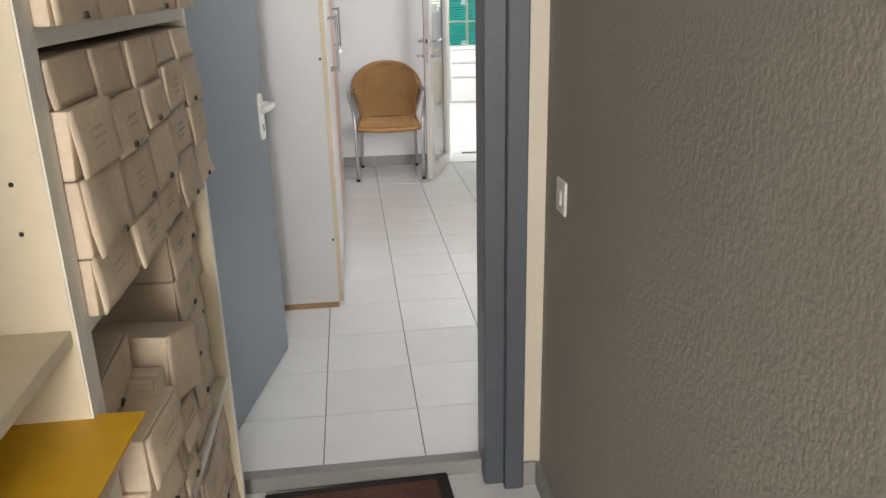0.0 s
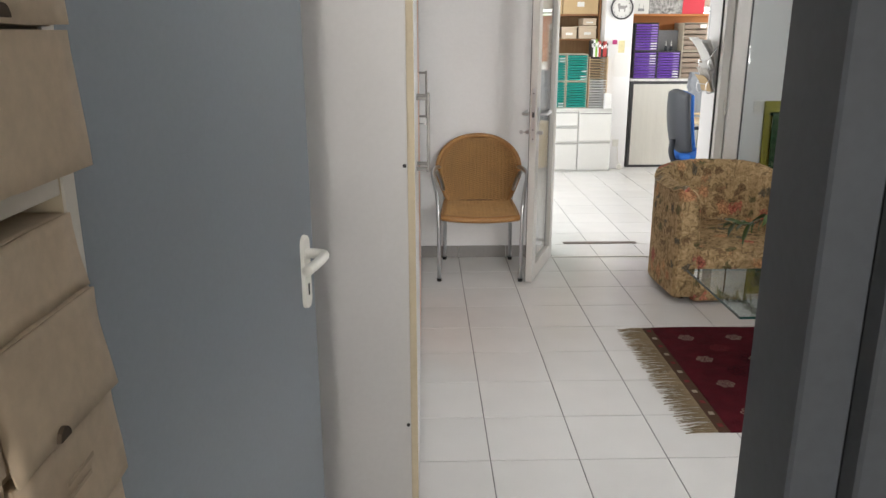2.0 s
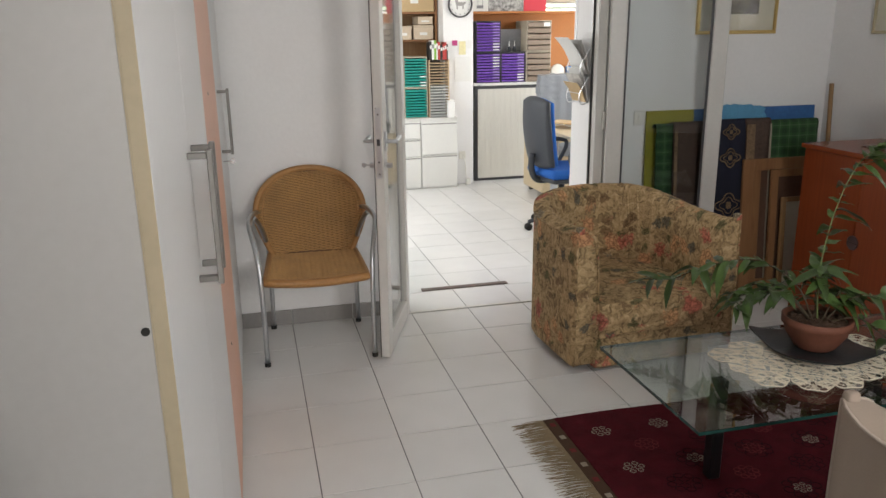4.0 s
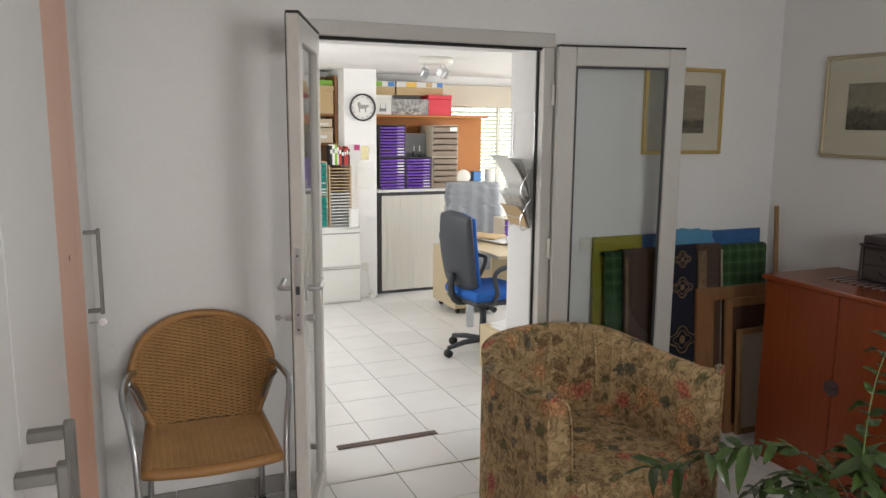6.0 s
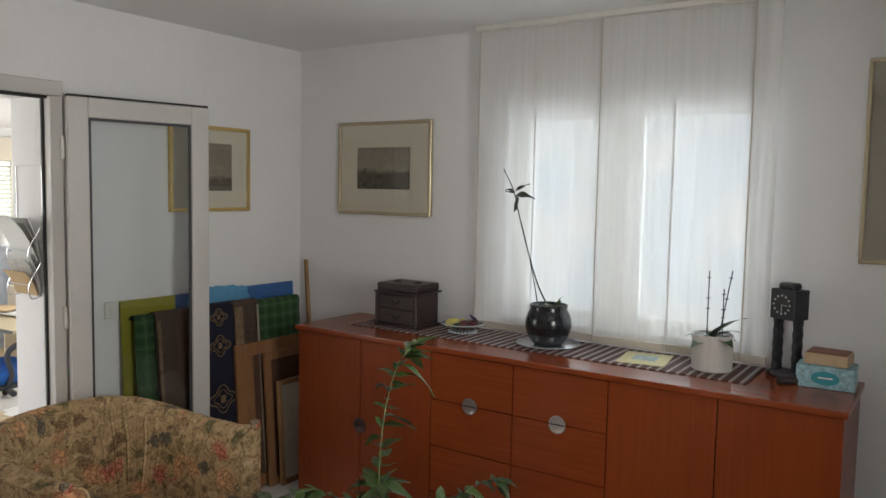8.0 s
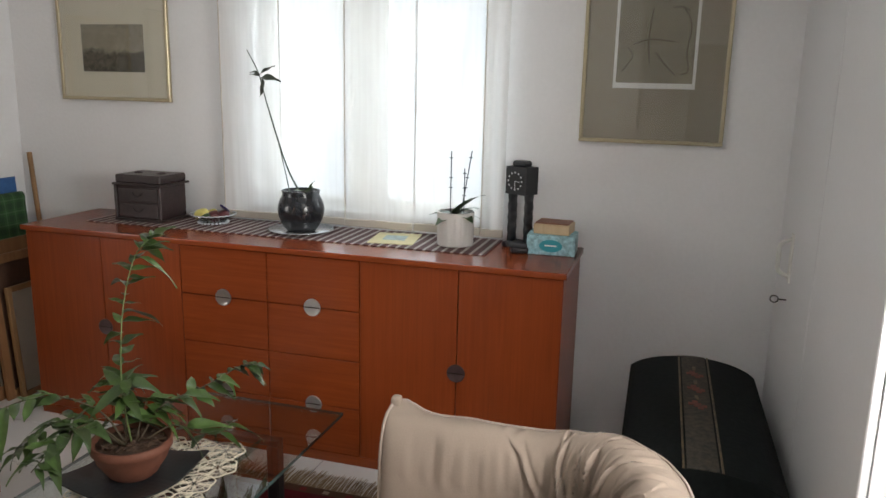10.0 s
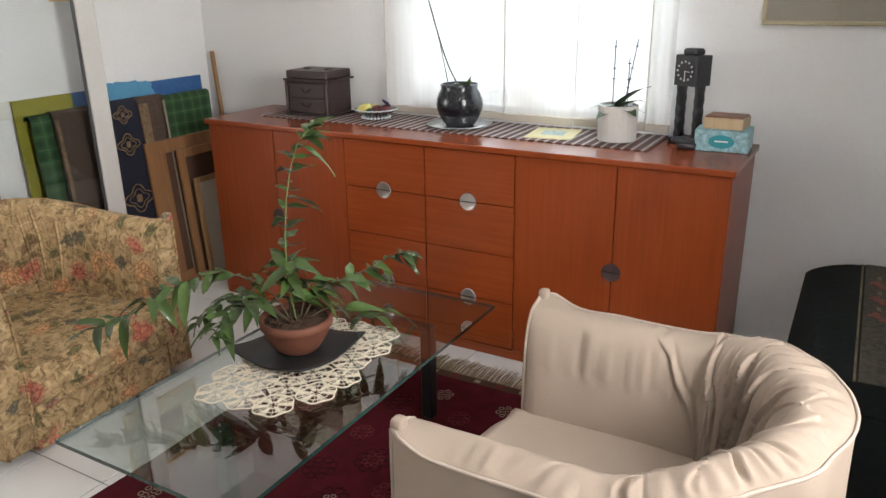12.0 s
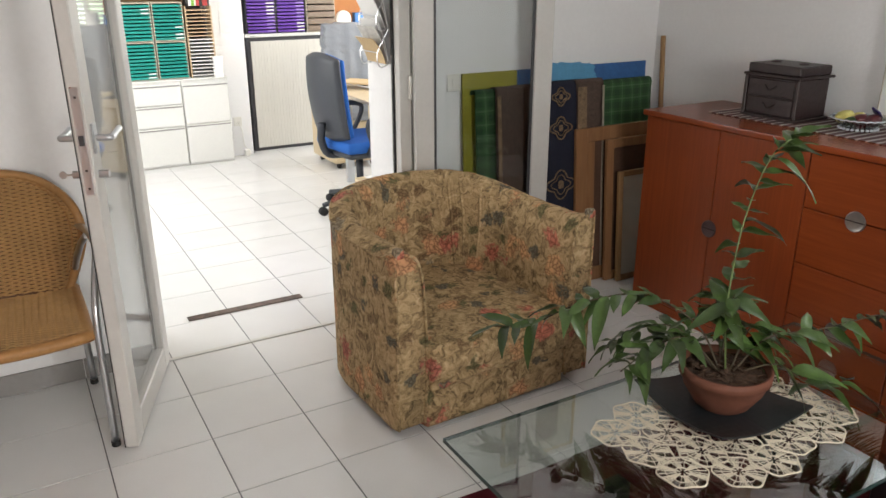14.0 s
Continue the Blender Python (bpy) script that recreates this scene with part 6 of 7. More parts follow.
# the lower bay: neat at the far end, slumped and tilted nearer
for lay in range(5):
    for k in (3, 4):
        yc = 1.125 + wcol * (k + 0.5)
        carton(pose(sx1 - 0.02 - 0.03 * (k == 4) + 0.012 * rnd.random(), yc, 0.511 + LOW + lay * 0.105, 0, 0, 1.5 * (rnd.random() - 0.5)), wcol - 0.004, 0.103, 0.29, rnd.choice((3, 2, 3)), 300 + lay * 10 + k)
for i, (yc, w_, n_) in enumerate(((1.215, 0.17, 4), (1.315, 0.022, 0), (1.345, 0.03, 0), (1.42, 0.10, 3))):
    if n_:
        for lay in range(n_):
            carton(pose(sx1 + 0.005 + 0.014 * lay, yc + 0.004 * lay, 0.511 + LOW + lay * 0.092, 0, 0, -4 + 3 * rnd.random()), w_, 0.090, 0.30, rnd.choice((1, 3, 2)), 400 + i * 10 + lay)
    else:
        carton(pose(sx1 + 0.02, yc, 0.511 + LOW, 0, 0, -3), w_ - 0.002, 0.38, 0.30, 0, 400 + i * 10)
carton(pose(sx1 + 0.035, 1.43, 0.80 + LOW, -14, 0, -6), 0.16, 0.12, 0.26, 0, 480)
carton(pose(sx1 - 0.03, 1.25, 0.882 + LOW, 0, 6, 4), 0.20, 0.085, 0.26, 1, 481)
for lay in range(3):
    for k in range(n_col):
        yc = 1.125 + wcol * (k + 0.5)
        carton(pose(sx1 - 0.03 + 0.02 * rnd.random(), yc, 0.081 + LOW + lay * 0.115, 0, 0, 2 * (rnd.random() - 0.5)), wcol - 0.004, 0.112, 0.29, rnd.choice((1, 2, 3)), 500 + lay * 10 + k)

# nearer bay: yellow folders and a few cartons
for k, (m_, lab, z, t) in enumerate((("yellow", "bright yellow cardboard folder", 0.955, 0.006), ("skirt", "grey cardboard folder on the stack", 0.94, 0.013), ("yellow", "bright yellow cardboard folder", 0.927, 0.011), ("card", "thick brown cardboard folder below", 0.885, 0.04))):
    lone("folder", bm_box(-0.30, 0.0, -0.17, 0.17, 0, t, 0.001), M[m_], pose(sx1 + 0.06 - 0.008 * k, 0.915, z + LOW, 0, 0, -3 + 2 * k), lab, "folder", "folders stacked on the shelf")
lone("cardboard_box", bm_box(-0.30, 0.0, -0.18, 0.18, 0, 0.314, 0.004), M["card"], pose(sx1 - 0.01, 0.89, 0.5701 + LOW), "brown cardboard box under the folders", "box", "boxes on the shelf")

mt = thing("doormat", pose(0.09, 2.06, LOW, 0, 0, 3), "dark doormat with a faded brown pattern", "mat")
box(mt, "border", M["mat_dark"], (-0.29, 0.29, -0.20, 0.13, 0.0005, 0.012), 0.004)
box(mt, "pattern", M["mat_brown"], (-0.25, 0.25, -0.17, 0.095, 0.0122, 0.0145), 0.001)
ls = thing("light_switch", pose(0.6598, 1.945, 0.945, 0, 0, 90), "white wall switch plate with a rocker", "switch")
box(ls, "plate", M["white_plastic"], (-0.04, 0.04, 0.0, 0.007, -0.045, 0.045), 0.003)
box(ls, "rocker", M["white_plastic"], (-0.018, 0.018, 0.0072, 0.013, -0.02, 0.02), 0.004)


# ---- office ----
def filing_cabinet(m, rows, label):
    c = thing("filing_cabinet", m, label, "cabinet", "filing cabinets")
    box(c, "body", M["office_white"], (-0.19, 0.19, 0.012, 0.5, 0.0, 0.70), 0.003)
    box(c, "top", M["office_white"], (-0.191, 0.191, 0.0, 0.502, 0.7003, 0.715), 0.003)
    z = 0.015
    for hh in rows:
        d = box(c, "drawer", M["office_white"], (-0.185, 0.185, -0.008, 0.0118, z + 0.004, z + hh - 0.004), 0.004)
        box(d, "grip_rail", M["skirt"], (-0.18, 0.18, -0.014, -0.0082, z + hh - 0.022, z + hh - 0.012), 0.001)
        z += hh
    return c


filing_cabinet(pose(1.63, 10.02, 0), (0.32, 0.18, 0.17), "white steel filing cabinet with three drawers")
filing_cabinet(pose(2.012, 10.02, 0), (0.33, 0.33), "white steel filing cabinet with two drawers")


def drawer_stack(m, w, h, d, n, mat, case, label, tabs=True):
    c = thing("drawer_tower", m, label, "drawers", "desktop drawer towers")
    for dims, nm in (((-w / 2, -w / 2 + 0.008, 0.006, d, 0, h), "side"), ((w / 2 - 0.008, w / 2, 0.006, d, 0, h), "side"), ((-w / 2 + 0.008, w / 2 - 0.008, 0.006, d, h - 0.008, h), "top"), ((-w / 2 + 0.008, w / 2 - 0.008, 0.006, d, 0, 0.008), "bottom"), ((-w / 2 + 0.008, w / 2 - 0.008, d - 0.006, d, 0.008, h - 0.008), "back")):
        box(c, nm, case, dims, 0.001)
    step = (h - 0.018) / n
    me = mesh_of("drawer", bm_box(-w / 2 + 0.010, w / 2 - 0.010, 0.0, d - 0.02, 0.0, step - 0.011, 0.003), mat)
    lip = mesh_of("drawer_lip", bm_box(-w / 2 + 0.012, w / 2 - 0.012, -0.010, -0.0002, 0.0, 0.005, 0.001), mat)
    tag = mesh_of("label_tag", bm_box(w * 0.18, w / 2 - 0.016, -0.003, -0.0004, 0.007, step - 0.010), M["paper"])
    pale = mesh_of("label_tag", bm_box(w * 0.18, w / 2 - 0.016, -0.003, -0.0004, 0.007, step - 0.010), M["lilac"])
    for k in range(n):
        dr = new("drawer", me)
        dr.parent = c
        dr.location = (0, 0, 0.010 + k * step)
        lp = new("drawer_lip", lip)
        lp.parent = dr
        if tabs and k in tabs:
            tg = new("label_tag", tag)
            tg.parent = dr
        elif mat == M["purple"]:
            tg = new("label_tag", pale)
            tg.parent = dr
    return c


for i, (x, z, tabs) in enumerate(((1.545, 0.716, (0, 1)), (1.79, 0.716, ()), (1.545, 1.015, (8, 7)), (1.79, 1.015, (0, 1, 3)))):
    drawer_stack(pose(x, 10.06, z), 0.235, 0.295, 0.30, 10, M["teal"], M["beige_plastic"], "teal desktop drawer tower in a pale casing", tabs)
for x, z, tabs in ((2.61, 1.026, (5, 6, 7, 8)), (2.88, 1.026, (0, 1, 2)), (2.61, 1.337, (0, 1, 2))):
    drawer_stack(pose(x, 10.28, z), 0.265, 0.308, 0.33, 10, M["purple"], M["dark_trim"], "purple desktop drawer tower in a dark casing", tabs)
for z in (1.026, 1.337):
    drawer_stack(pose(3.155, 10.26, z), 0.27, 0.308, 0.35, 5, M["taupe_plastic"], M["beige_plastic"], "taupe desktop drawer tower in a beige casing", (4,) if z > 1.2 else ())
sorter = thing("paper_sorter", pose(2.03, 10.07, 0.716), "wooden paper sorter with many thin trays", "sorter")
for x in (-0.105, 0.095):
    box(sorter, "side", M["pine"], (x, x + 0.010, 0.0, 0.28, 0.0, 0.56), 0.001)
for k in range(19):
    box(sorter, "tray", M["pine"] if k > 10 else M["paper"], (-0.0948, 0.0948, -0.004, 0.28, 0.012 + k * 0.0285, 0.020 + k * 0.0285), 0.001)
box(sorter, "back", M["dark_trim"], (-0.0948, 0.0948, 0.27, 0.2798, 0.03, 0.55), 0.0)
rnd = random.Random(5)
x = 1.945
for k, m_ in enumerate(("book_black", "paper", "green_lid", "paper", "book_red", "book_black", "book_red", "book_red", "book_black")):
    w_ = 0.014 + 0.012 * rnd.random()
    b_ = thing("book", pose(x + w_ / 2, 10.10, 1.277), "upright book with a coloured spine", "book", "books on the sorter")
    hb = 0.14 + 0.05 * rnd.random()
    box(b_, "cover", M[m_], (-w_ / 2, w_ / 2 - 0.0006, 0, 0.14, 0.0, hb), 0.002)
    box(b_, "spine_label", M["paper"] if m_ != "paper" else M["print_grey"], (-w_ / 2 + 0.003, w_ / 2 - 0.003, -0.001, -0.0001, hb * 0.6, hb * 0.8), 0.0)
    x += w_
lone("white_carton", bm_box(-0.035, 0.035, -0.03, 0.03, 0, 0.17, 0.003), M["paper"], pose(2.13, 10.0, 0.7155 + 0.0), "small white carton on the cabinet", "box")
# wooden bookcase behind with boxes
bk = thing("bookcase", pose(0, 0, 0), "brown wooden bookcase with boxes", "bookcase")
for x in (1.28, 2.075):
    box(bk, "side", M["frame_wood"], (x, x + 0.025, 10.40, 10.74, 0, 2.10), 0.002)
for z in (0.1, 0.72, 1.45, 1.72):
    box(bk, "shelf", M["frame_wood"], (1.3055, 2.0745, 10.40, 10.74, z, z + 0.022), 0.002)
box(bk, "back_panel", M["frame_oak"], (1.3055, 2.0745, 10.741, 10.748, 0.1, 2.1), 0.0)
for x, z, w_, h_, m_ in ((1.86, 1.743, 0.40, 0.26, "paper_tan"), (1.50, 1.743, 0.30, 0.26, "paper_tan"), (1.95, 1.473, 0.20, 0.14, "card"), (1.74, 1.473, 0.17, 0.13, "card"), (1.97, 1.62, 0.15, 0.075, "card"), (1.50, 1.473, 0.25, 0.18, "card")):
    bx = thing("cardboard_box", pose(x, 10.38, z), "brown cardboard box with a lid on the bookcase", "box", "office cardboard boxes")
    box(bx, "carton", M[m_], (-w_ / 2, w_ / 2, 0.0, 0.28, 0, h_ * 0.8), 0.003)
    box(bx, "lid", M[m_], (-w_ / 2 - 0.003, w_ / 2 + 0.003, -0.003, 0.283, h_ * 0.8 + 0.0003, h_), 0.003)
    box(bx, "label", M["paper"], (-0.04, 0.04, -0.0015, -0.0002, h_ * 0.3, h_ * 0.5), 0.0)
gb = thing("cardboard_box", pose(1.80, 10.40, 2.0031), "flat green and brown box on top", "box", "office cardboard boxes")
box(gb, "carton", M["green_lid"], (-0.24, 0.26, 0.0, 0.25, 0, 0.05), 0.003)

tc = thing("tambour_cabinet", pose(2.82, 10.27, 0), "off-white cabinet with a dark trimmed ribbed front", "cabinet")
box(tc, "body", M["dark_trim"], (-0.36, 0.44, 0.012, 0.45, 0.0, 0.998), 0.003)
for k in range(26):
    x = -0.325 + k * 0.0275
    box(tc, "slat", M["tambour"], (x, x + 0.0266, 0.0, 0.0118, 0.03, 0.965), 0.0015)
box(tc, "top", M["office_white"], (-0.37, 0.45, -0.004, 0.46, 0.9983, 1.0255), 0.003)
box(tc, "badge", M["chrome"], (-0.33, -0.28, -0.006, -0.0042, 1.002, 1.012), 0.0)

wsf = thing("wall_shelf", pose(0, 0, 0), "orange-brown pin board with a shelf above", "shelf")
box(wsf, "back_board", M["orange_board"], (2.44, 3.74, 10.66, 10.685, 1.03, 1.73), 0.003)
box(wsf, "shelf_board", M["orange_board"], (2.44, 3.70, 10.42, 10.66, 1.72, 1.742), 0.003)
for w_, h_, x, m_, lab in ((0.19, 0.19, 2.56, "office_white", "white storage box with a grey print"), (0.385, 0.155, 2.85, "zebra", "black and white zebra patterned box"), (0.25, 0.20, 3.17, "red_box", "bright red lidded storage box")):
    bx = thing("storage_box", pose(x, 10.44, 1.7425), lab, "box", "boxes on the wall shelf")
    box(bx, "carton", M[m_], (-w_ / 2, w_ / 2, 0, 0.2, 0, h_ * 0.78), 0.003)
    box(bx, "lid", M[m_], (-w_ / 2 - 0.003, w_ / 2 + 0.003, -0.003, 0.203, h_ * 0.78 + 0.0003, h_), 0.003)
    if m_ == "office_white":
        box(bx, "picture_label", M["print_grey"], (-0.03, 0.04, -0.0045, -0.0032, 0.03, 0.06), 0.0)
        for dx in (-0.02, 0.03):
            box(bx, "picture_label", M["print_grey"], (dx, dx + 0.004, -0.0045, -0.0032, 0.061, 0.11), 0.0)
for x, w_, m_ in ((2.60, 0.24, "green_lid"), (2.99, 0.50, "yellow_label")):
    bx = thing("storage_box", pose(x, 10.53, 1.9435), "flat brown box with coloured stickers on a box", "box", "boxes on the wall shelf")
    box(bx, "carton", M["paper_tan"], (-w_ / 2, w_ / 2, 0, 0.12, -0.01, 0.07), 0.003)
    box(bx, "lid", M["office_white"], (-w_ / 2 - 0.003, w_ / 2 + 0.003, -0.004, 0.123, 0.0703, 0.125), 0.003)
    for f0, f1, mm in ((0.03, 0.45, m_), (0.7, 0.97, "blue_label")) if x < 2.8 else ((0.2, 0.42, m_), (0.62, 0.75, "paper_tan"), (0.86, 0.98, "blue_label")):
        box(bx, "sticker", M[mm], (-w_ / 2 + f0 * w_, -w_ / 2 + f1 * w_, -0.0055, -0.0042, 0.075, 0.12), 0.0)
lone("grey_folder", bm_box(-0.13, 0.13, 0, 0.03, 0, 0.23, 0.003), M["print_grey"], pose(2.90, 10.45, 1.3345), "grey upright folder on the drawer tower", "folder")
for k in (0, 1):
    jr = thing("glue_bottle", pose(2.86 + 0.06 * k, 10.36, 1.3345), "small dark bottle with a white spout", "bottle", "bottles on the drawer tower")
    part("bottle", bm_lathe([(0.016, 0), (0.018, 0.03), (0.012, 0.05), (0.004, 0.055)], 14), M["dark_plastic"], jr, "", True)
    part("spout", bm_lathe([(0.006, 0.055), (0.003, 0.11)], 10), M["paper"], jr)

wc = thing("wall_clock", pose(2.283, 10.1998, 1.803), "round wall clock with a dark rim and a grey animal print", "clock")
part("rim", bm_lathe([(0.110, 0.0), (0.125, 0.004), (0.125, 0.03), (0.115, 0.034), (0.111, 0.03), (0.110, 0.0)], 48, m=pose(0, 0, 0, 90), caps=False), M["dark_trim"], wc, "", True)
dial = part("dial", bm_lathe([(0.112, 0.0), (0.112, 0.012), (0.001, 0.012)], 48, m=pose(0, 0, 0, 90)), M["clock_face"], wc)
for cx, cz, w_, h_ in ((0.0, 0.005, 0.085, 0.035), (-0.035, 0.03, 0.03, 0.03), (-0.03, -0.025, 0.014, 0.04), (0.03, -0.025, 0.014, 0.04), (0.048, 0.015, 0.02, 0.022)):
    part("printed_shape", bm_cushion(w_, 0.001, h_, 0.6, 6), M["horse"], dial).location = (cx, -0.0126, cz)
for k in range(12):
    a = k * math.pi / 6
    part("hour_mark", bm_box(-0.003, 0.003, -0.0128, -0.0121, -0.005, 0.005, m=pose(0.095 * math.sin(a), 0, 0.095 * math.cos(a))), M["dark_trim"], dial)
for x0_, x1_, z0_, z1_, m_ in ((2.20, 2.255, 1.41, 1.46, "magenta"), (2.255, 2.335, 1.36, 1.455, "paper"), (2.27, 2.34, 1.32, 1.45, "yellow_card"), (2.225, 2.395, 1.055, 1.30, "paper"), (2.35, 2.40, 1.38, 1.46, "paper")):
    nt_ = lone("pinned_note", bm_box(x0_, x1_, 10.196 - 0.002 * (m_ == "yellow_card"), 10.1975, z0_, z1_), M[m_], Matrix(), "paper note pinned to the white pillar", "note", "notes on the pillar")
sk2 = thing("wall_socket", pose(2.30, 10.1998, 0.30), "white wall socket with a plugged cable", "socket")
box(sk2, "plate", M["white_plastic"], (-0.035, 0.035, -0.008, 0, -0.04, 0.04), 0.003)
part("cable", bm_tube(smooth_line([(0, -0.01, 0.0), (0.02, -0.05, -0.08), (0.03, -0.04, -0.2), (0.07, -0.06, -0.26)]), 0.004, 6), M["white_plastic"], sk2, "", True)
box(sk2, "adaptor", M["white_plastic"], (0.02, 0.07, -0.09, -0.04, -0.30, -0.24), 0.008)

dk = thing("desk", pose(0, 0, 0), "pale maple office desk on grey legs", "desk")
box(dk, "desktop", M["desk"], (2.62, 4.2, 8.05, 8.95, 0.705, 0.73), 0.003)
for x, yy in ((2.78, 8.14), (2.78, 8.85), (4.1, 8.14), (4.1, 8.85)):
    box(dk, "leg", M["alu"], (x - 0.03, x + 0.03, yy - 0.02, yy + 0.02, 0.0, 0.7045), 0.004)
box(dk, "modesty_panel", M["desk"], (2.82, 4.05, 8.55, 8.57, 0.35, 0.7), 0.002)
pd = thing("desk_pedestal", pose(3.02, 9.25, 0), "pale maple drawer pedestal on castors", "cabinet")
box(pd, "body", M["desk"], (-0.20, 0.2, 0.0, 0.5, 0.05, 0.56), 0.003)
for z0_, z1_ in ((0.06, 0.22), (0.225, 0.385), (0.39, 0.55)):
    box(pd, "drawer", M["desk"], (-0.195, 0.195, -0.016, -0.0003, z0_, z1_), 0.003)
for x in (-0.15, 0.15):
    part("castor", bm_lathe([(0.025, -0.012), (0.025, 0.012)], 14, m=pose(x, 0.05, 0.025, 90, 0, 90)), M["gasket"], pd)
    part("castor", bm_lathe([(0.025, -0.012), (0.025, 0.012)], 14, m=pose(x, 0.42, 0.025, 90, 0, 90)), M["gasket"], pd)
pd2 = thing("low_cabinet", pose(2.60, 7.68, 0), "low pale maple cabinet with papers on top", "cabinet")
box(pd2, "body", M["desk"], (-0.20, 0.6, -0.2, 0.2, 0.0, 0.30), 0.003)
for x, yy, r in ((2.55, 7.66, 5), (2.75, 7.72, -12), (2.6, 7.74, 20)):
    lone("paper_sheet", bm_box(-0.105, 0.105, -0.148, 0.148, 0, 0.003), M["paper"], pose(x, yy, 0.3003 + 0.0035 * (r > 6) + 0.007 * (r < 0), 0, 0, r), "white paper sheets on the low cabinet", "paper", "papers on the low cabinet")
for x, yy, r, m_ in ((2.95, 8.62, 10, "paper"), (3.05, 8.5, -20, "paper"), (2.85, 8.75, 35, "paper_tan"), (3.15, 8.68, 5, "paper")):
    lone("paper_sheet", bm_box(-0.105, 0.105, -0.148, 0.148, 0, 0.012, 0.002), M[m_], pose(x, yy, 0.7303 + 0.0125 * int(abs(r) / 10), 0, 0, r), "stack of papers on the desk", "paper", "papers on the desk")
drawer_stack(pose(3.18, 8.80, 0.7305), 0.24, 0.16, 0.2, 3, M["purple"], M["beige_plastic"], "small purple desk tray tower", ())


def office_chair(m):
    c = thing("office_chair", m, "swivel chair with bright blue upholstery and black armrests", "chair", "office chairs")
    for k in range(5):
        a = 2 * math.pi * k / 5 + 0.3
        lg = part("base_leg", bm_tube([(0, 0, 0.10), (0.16 * math.cos(a), 0.16 * math.sin(a), 0.095), (0.29 * math.cos(a), 0.29 * math.sin(a), 0.07)], 0.024, 8, taper=0.7), M["dark_plastic"], c, "", True)
        part("castor", bm_lathe([(0.028, -0.02), (0.030, 0), (0.028, 0.02)], 16, m=pose(0.29 * math.cos(a), 0.29 * math.sin(a), 0.03, 90, 0, math.degrees(a))), M["gasket"], lg, "", True)
    part("gas_lift", bm_tube([(0, 0, 0.08), (0, 0, 0.40)], 0.025, 12), M["dark_plastic"], c, "", True)
    b = bm_cushion(0.47, 0.46, 0.075, 0.3, 12)
    for v in b.verts:
        v.co += Vector((0, -0.02, 0.47))
    part("seat", b, M["blue_fabric"], c, "", True)
    b = bm_cushion(0.45, 0.44, 0.05, 0.35, 10)
    for v in b.verts:
        v.co += Vector((0, -0.02, 0.42))
    part("seat_shell", b, M["dark_plastic"], c, "", True)
    for mat, off, th, w_, h_ in ((M["blue_fabric"], -0.012, 0.05, 0.40, 0.52), (M["dark_plastic"], 0.024, 0.05, 0.415, 0.54)):
        b = bm_cushion(w_, th, h_, 0.36, 14)
        for v in b.verts:
            zz = v.co.z / h_
            v.co.y += 0.23 + off + 0.05 * zz - 0.10 * (v.co.x / 0.4) ** 2 - 0.10 * (zz - 0.05) ** 2
            v.co.z += 0.78
        part("backrest" if off < 0 else "back_shell", b, mat, c, "", True)
    part("back_bar", bm_tube(smooth_line([(0, 0.05, 0.40), (0, 0.22, 0.41), (0, 0.275, 0.50), (0, 0.27, 0.62)]), 0.026, 8), M["dark_plastic"], c, "", True)
    for s in (-1, 1):
        part("armrest", bm_tube(smooth_line([(s * 0.22, 0.06, 0.42), (s * 0.27, 0.06, 0.50), (s * 0.275, 0.09, 0.62), (s * 0.275, 0.02, 0.675), (s * 0.275, -0.16, 0.67), (s * 0.27, -0.19, 0.62), (s * 0.26, -0.12, 0.50), (s * 0.22, -0.04, 0.43)]), 0.017, 8), M["dark_plastic"], c, "", True)
    return c


office_chair(pose(2.56, 8.16, 0, 0, 0, 97))


def leather_chair(m):
    c = thing("office_chair", m, "high-backed grey leather office chair with a pillow headrest", "chair", "office chairs")
    for nm, w_, th, h_, z, wr in (("backrest", 0.54, 0.14, 0.42, 0.72, 0.05), ("headrest", 0.50, 0.17, 0.26, 1.0, 0.07)):
        b = bm_cushion(w_, th, h_, 0.25, 22, wr, 5.0, z)
        for v in b.verts:
            v.co.y += 0.012 * math.sin(v.co.x * 55) * (0.6 if nm == "backrest" else 0.3)
            v.co += Vector((0, 0.25 + 0.06 * (z - 0.7), z))
        part(nm, b, M["grey_leather"], c, "", True)
    b = bm_cushion(0.54, 0.52, 0.14, 0.3, 12, 0.03)
    for v in b.verts:
        v.co += Vector((0, 0, 0.46))
    part("seat", b, M["grey_leather"], c, "", True)
    for k in range(5):
        a = 2 * math.pi * k / 5
        part("base_leg", bm_tube([(0, 0, 0.09), (0.29 * math.cos(a), 0.29 * math.sin(a), 0.03)], 0.025, 8), M["dark_plastic"], c)
    part("gas_lift", bm_tube([(0, 0, 0.08), (0, 0, 0.42)], 0.028, 12), M["dark_plastic"], c)
    for s in (-1, 1):
        part("armrest", bm_tube(smooth_line([(s * 0.27, 0.18, 0.48), (s * 0.31, 0.18, 0.66), (s * 0.31, -0.14, 0.67), (s * 0.27, -0.16, 0.46)]), 0.022, 8), M["dark_plastic"], c, "", True)
    return c


leather_chair(pose(3.14, 9.45, 0, 0, 0, -12))

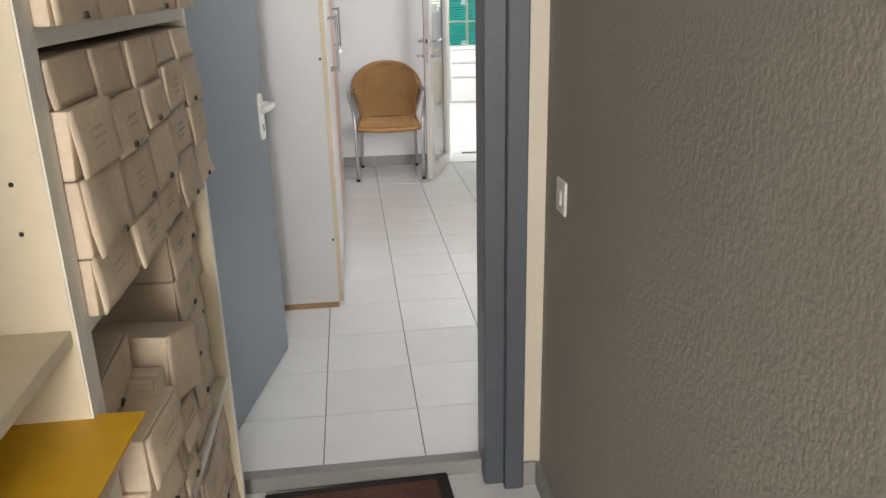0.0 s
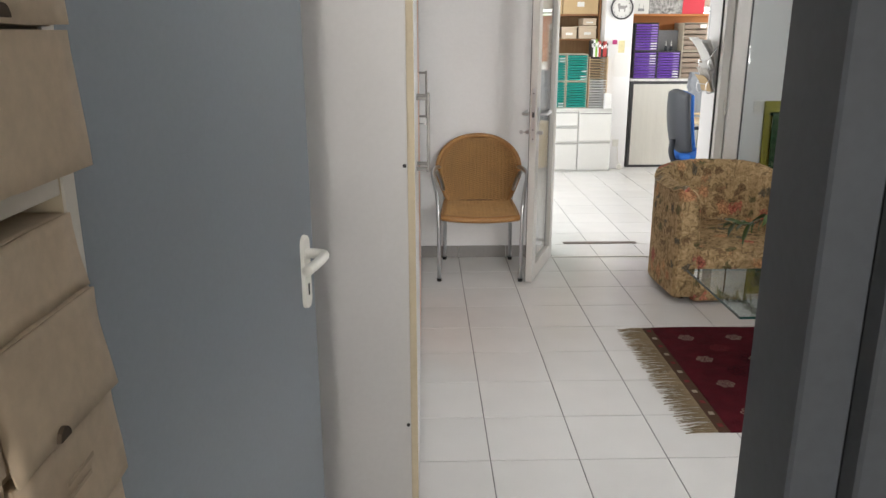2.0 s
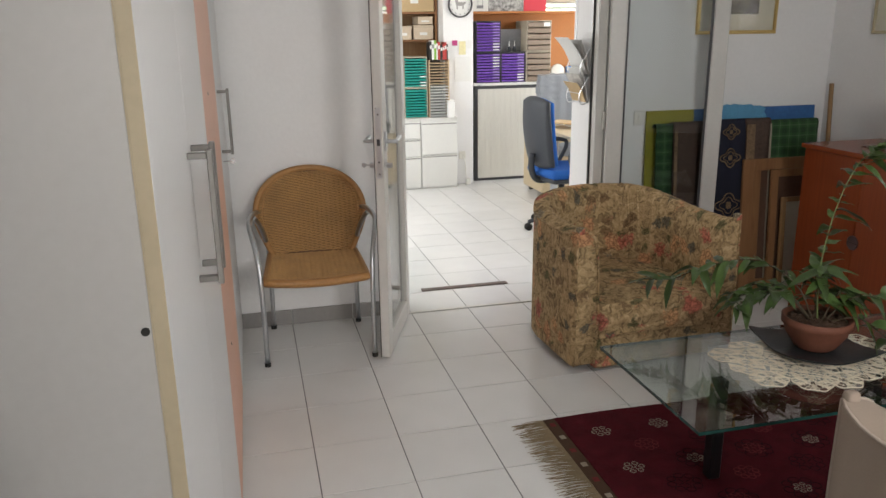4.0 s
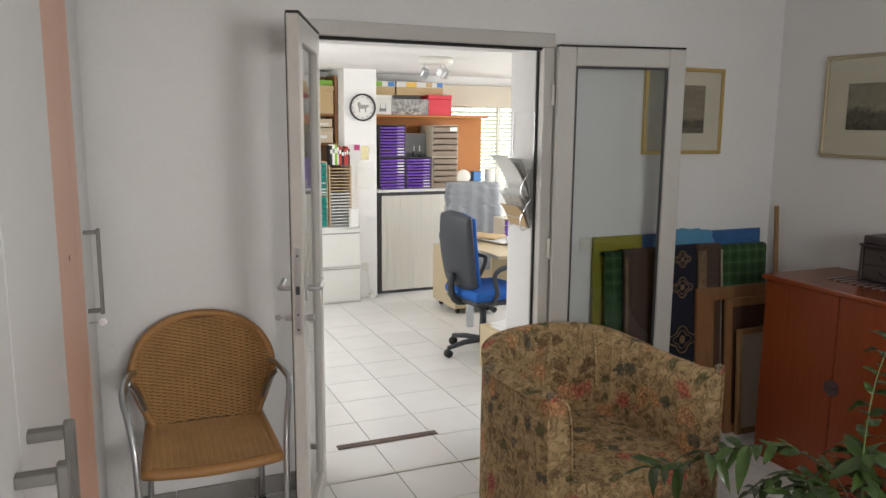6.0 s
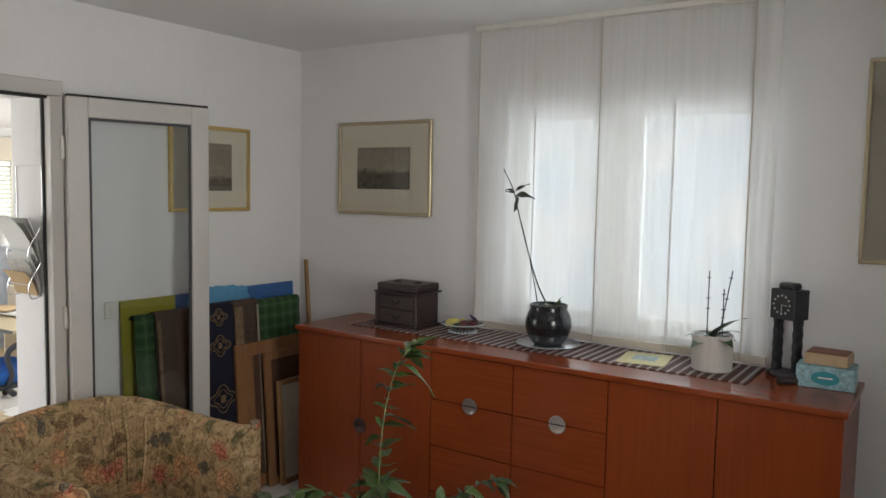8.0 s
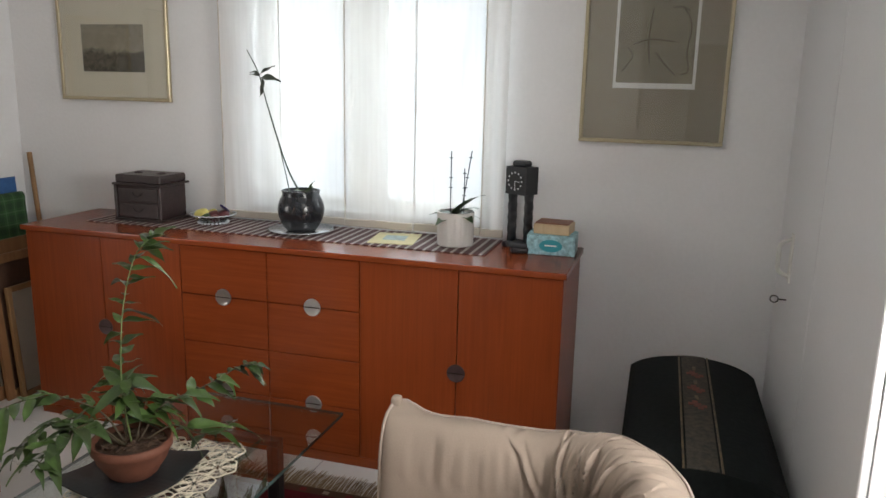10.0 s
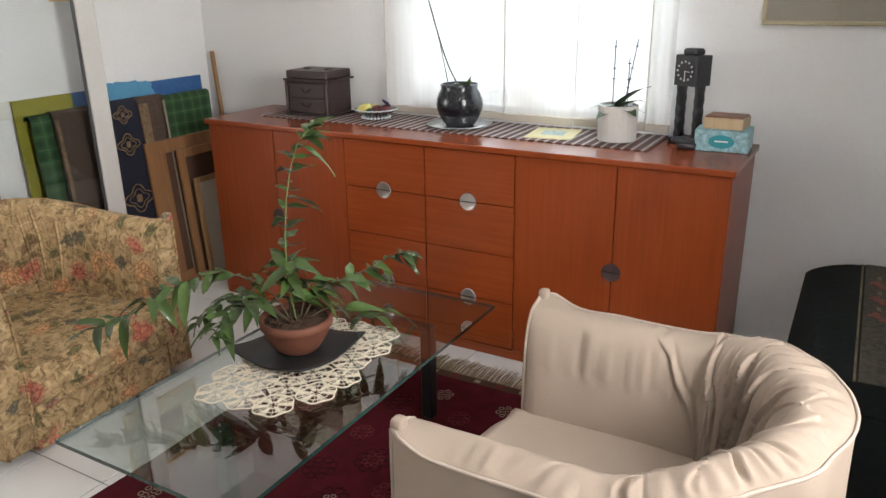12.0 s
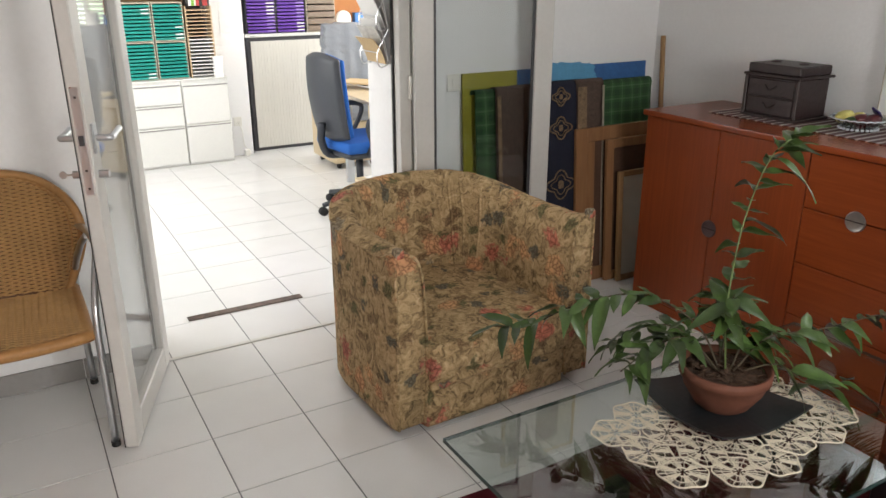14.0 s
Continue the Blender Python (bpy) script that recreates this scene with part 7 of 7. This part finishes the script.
# window shelf things and the slatted shutter
ws = structure("window_sill", (3.35, 4.74, 10.55, 10.749, 1.0, 1.025), M["office_white"], "white office window sill", "sill", 0.003)
dc = thing("desk_clock", pose(3.50, 10.60, 1.0255), "round white table clock", "clock")
part("case", bm_lathe([(0.075, 0), (0.08, 0.01), (0.08, 0.03), (0.07, 0.035)], 28, m=pose(0, 0, 0.085, 90)), M["white_plastic"], dc, "", True)
box(dc, "foot", M["white_plastic"], (-0.03, 0.03, -0.03, 0.02, 0.0, 0.012), 0.002)
lone("tea_box", bm_box(-0.045, 0.045, -0.03, 0.03, 0, 0.14, 0.003), M["blue_label"], pose(3.66, 10.60, 1.0255), "small blue carton on the sill", "box")
lone("paper_roll", bm_lathe([(0.055, 0), (0.055, 0.16), (0.02, 0.16)], 24), M["paper"], pose(3.82, 10.60, 1.0255), "white paper roll on the sill", "roll")
wo = thing("window_2", pose(0, 0, 0), "office window with a white slatted shutter", "window", kind="structure")
for x in (3.35, 4.0, 4.66):
    box(wo, "window_frame", M["white_plastic"], (x, x + 0.04, 10.80, 10.84, 0.95, 1.83), 0.002)
slat = mesh_of("slat", bm_box(3.36, 4.69, -0.018, 0.018, -0.002, 0.002), M["white_plastic"])
for k in range(20):
    ob = new("slat", slat)
    ob.parent = wo
    ob.matrix_local = pose(0, 10.88, 0.97 + k * 0.043, 35)

# ceiling spot light
sp = thing("ceiling_spotlight", pose(2.41, 8.73, 2.15), "white round ceiling light with three swivel spots", "lamp")
part("canopy", bm_lathe([(0.125, -0.05), (0.13, -0.035), (0.13, -0.0005), (0.001, -0.0005)], 36), M["white_plastic"], sp, "", True)
for k, (dx, dy) in enumerate(((-0.085, 0.02), (0.02, -0.05), (0.085, 0.02))):
    st = part("spot_arm", bm_tube([(dx, dy, -0.05), (dx, dy, -0.085)], 0.005, 6), M["chrome"], sp)
    part("spot_head", bm_box(-0.028, 0.028, -0.028, 0.028, -0.03, 0.03, 0.006, m=pose(dx, dy - 0.01, -0.115, 35, 20 - 20 * k, 30 * k)), M["alu"], st)

# wire rack with papers on the doorway's reveal
wr = thing("wire_rack", pose(2.0618, 6.72, 0), "wire magazine rack on the wall full of papers", "rack")
for z0_ in (1.29, 1.135):
    part("wire", bm_tube(smooth_line([(-0.004, -0.09, z0_ + 0.16), (-0.06, -0.09, z0_ + 0.06), (-0.05, -0.09, z0_), (-0.004, -0.09, z0_ + 0.01)]), 0.0025, 6), M["chrome"], wr)
    part("wire", bm_tube(smooth_line([(-0.004, 0.09, z0_ + 0.16), (-0.06, 0.09, z0_ + 0.06), (-0.05, 0.09, z0_), (-0.004, 0.09, z0_ + 0.01)]), 0.0025, 6), M["chrome"], wr)
    part("wire", bm_tube([(-0.06, -0.09, z0_ + 0.06), (-0.06, 0.09, z0_ + 0.06)], 0.0025, 6), M["chrome"], wr)
part("wire", bm_tube([(-0.004, -0.11, 1.13), (-0.004, -0.11, 1.72), (-0.004, 0.11, 1.72), (-0.004, 0.11, 1.13)], 0.0025, 6), M["chrome"], wr)
for z0_, m_, lean, hh in ((1.30, "paper", 8, 0.19), (1.30, "newsprint", 14, 0.17), (1.30, "paper", 20, 0.205), (1.145, "paper", 8, 0.19), (1.145, "newsprint", 14, 0.16), (1.145, "paper_tan", 18, 0.11)):
    def sheet(u, v, hh=hh, lean=lean):
        z = hh * v
        return Vector((-z * math.tan(radians(lean)) - 0.05 * v ** 3 * (1 if hh > 0.2 else 0.5), (u - 0.5) * 0.19, z))
    b = bm_grid(8, 10, sheet)
    e = bmesh.ops.extrude_face_region(b, geom=b.faces[:])
    for v in e["geom"]:
        if isinstance(v, bmesh.types.BMVert):
            v.co.x += 0.003
    lone("magazine", b, M[m_], pose(2.050 - 0.04 * (lean > 15) * 0.3, 6.72, z0_), "folded paper standing in the wire rack", "paper", "papers in the wire rack")

mb = lone("floor_grille", bm_box(1.12, 1.675, 6.892, 6.942, 0.0006, 0.005, 0.001), M["marble"], Matrix(), "narrow dark mottled strip set on the floor", "strip")

# ---- floor tiles ----
tile = mesh_of("tile", bm_box(-0.1648, 0.1648, -0.1648, 0.1648, -0.0035, 0.0, 0.001), M["tile"])


def lay_tiles(owner_name, x_lo, x_hi, y_lo, y_hi):
    owner = bpy.data.objects[owner_name]
    for i in range(-3, 14):
        for j in range(-6, 24):
            x, y = 0.31 + (i + 0.5) / 3, 3.55 + (j + 0.5) / 3
            if x_lo < x < x_hi and y_lo < y < y_hi:
                ob = new("tile", tile)
                ob.parent = owner
                ob.location = (x, y, 0.0004 * noise.noise(Vector((x * 7, y * 7, 0))))


lay_tiles("floor", -0.75, 3.8, 2.33, 6.72)
lay_tiles("floor_2", 0.2, 4.8, 6.72, 10.9)
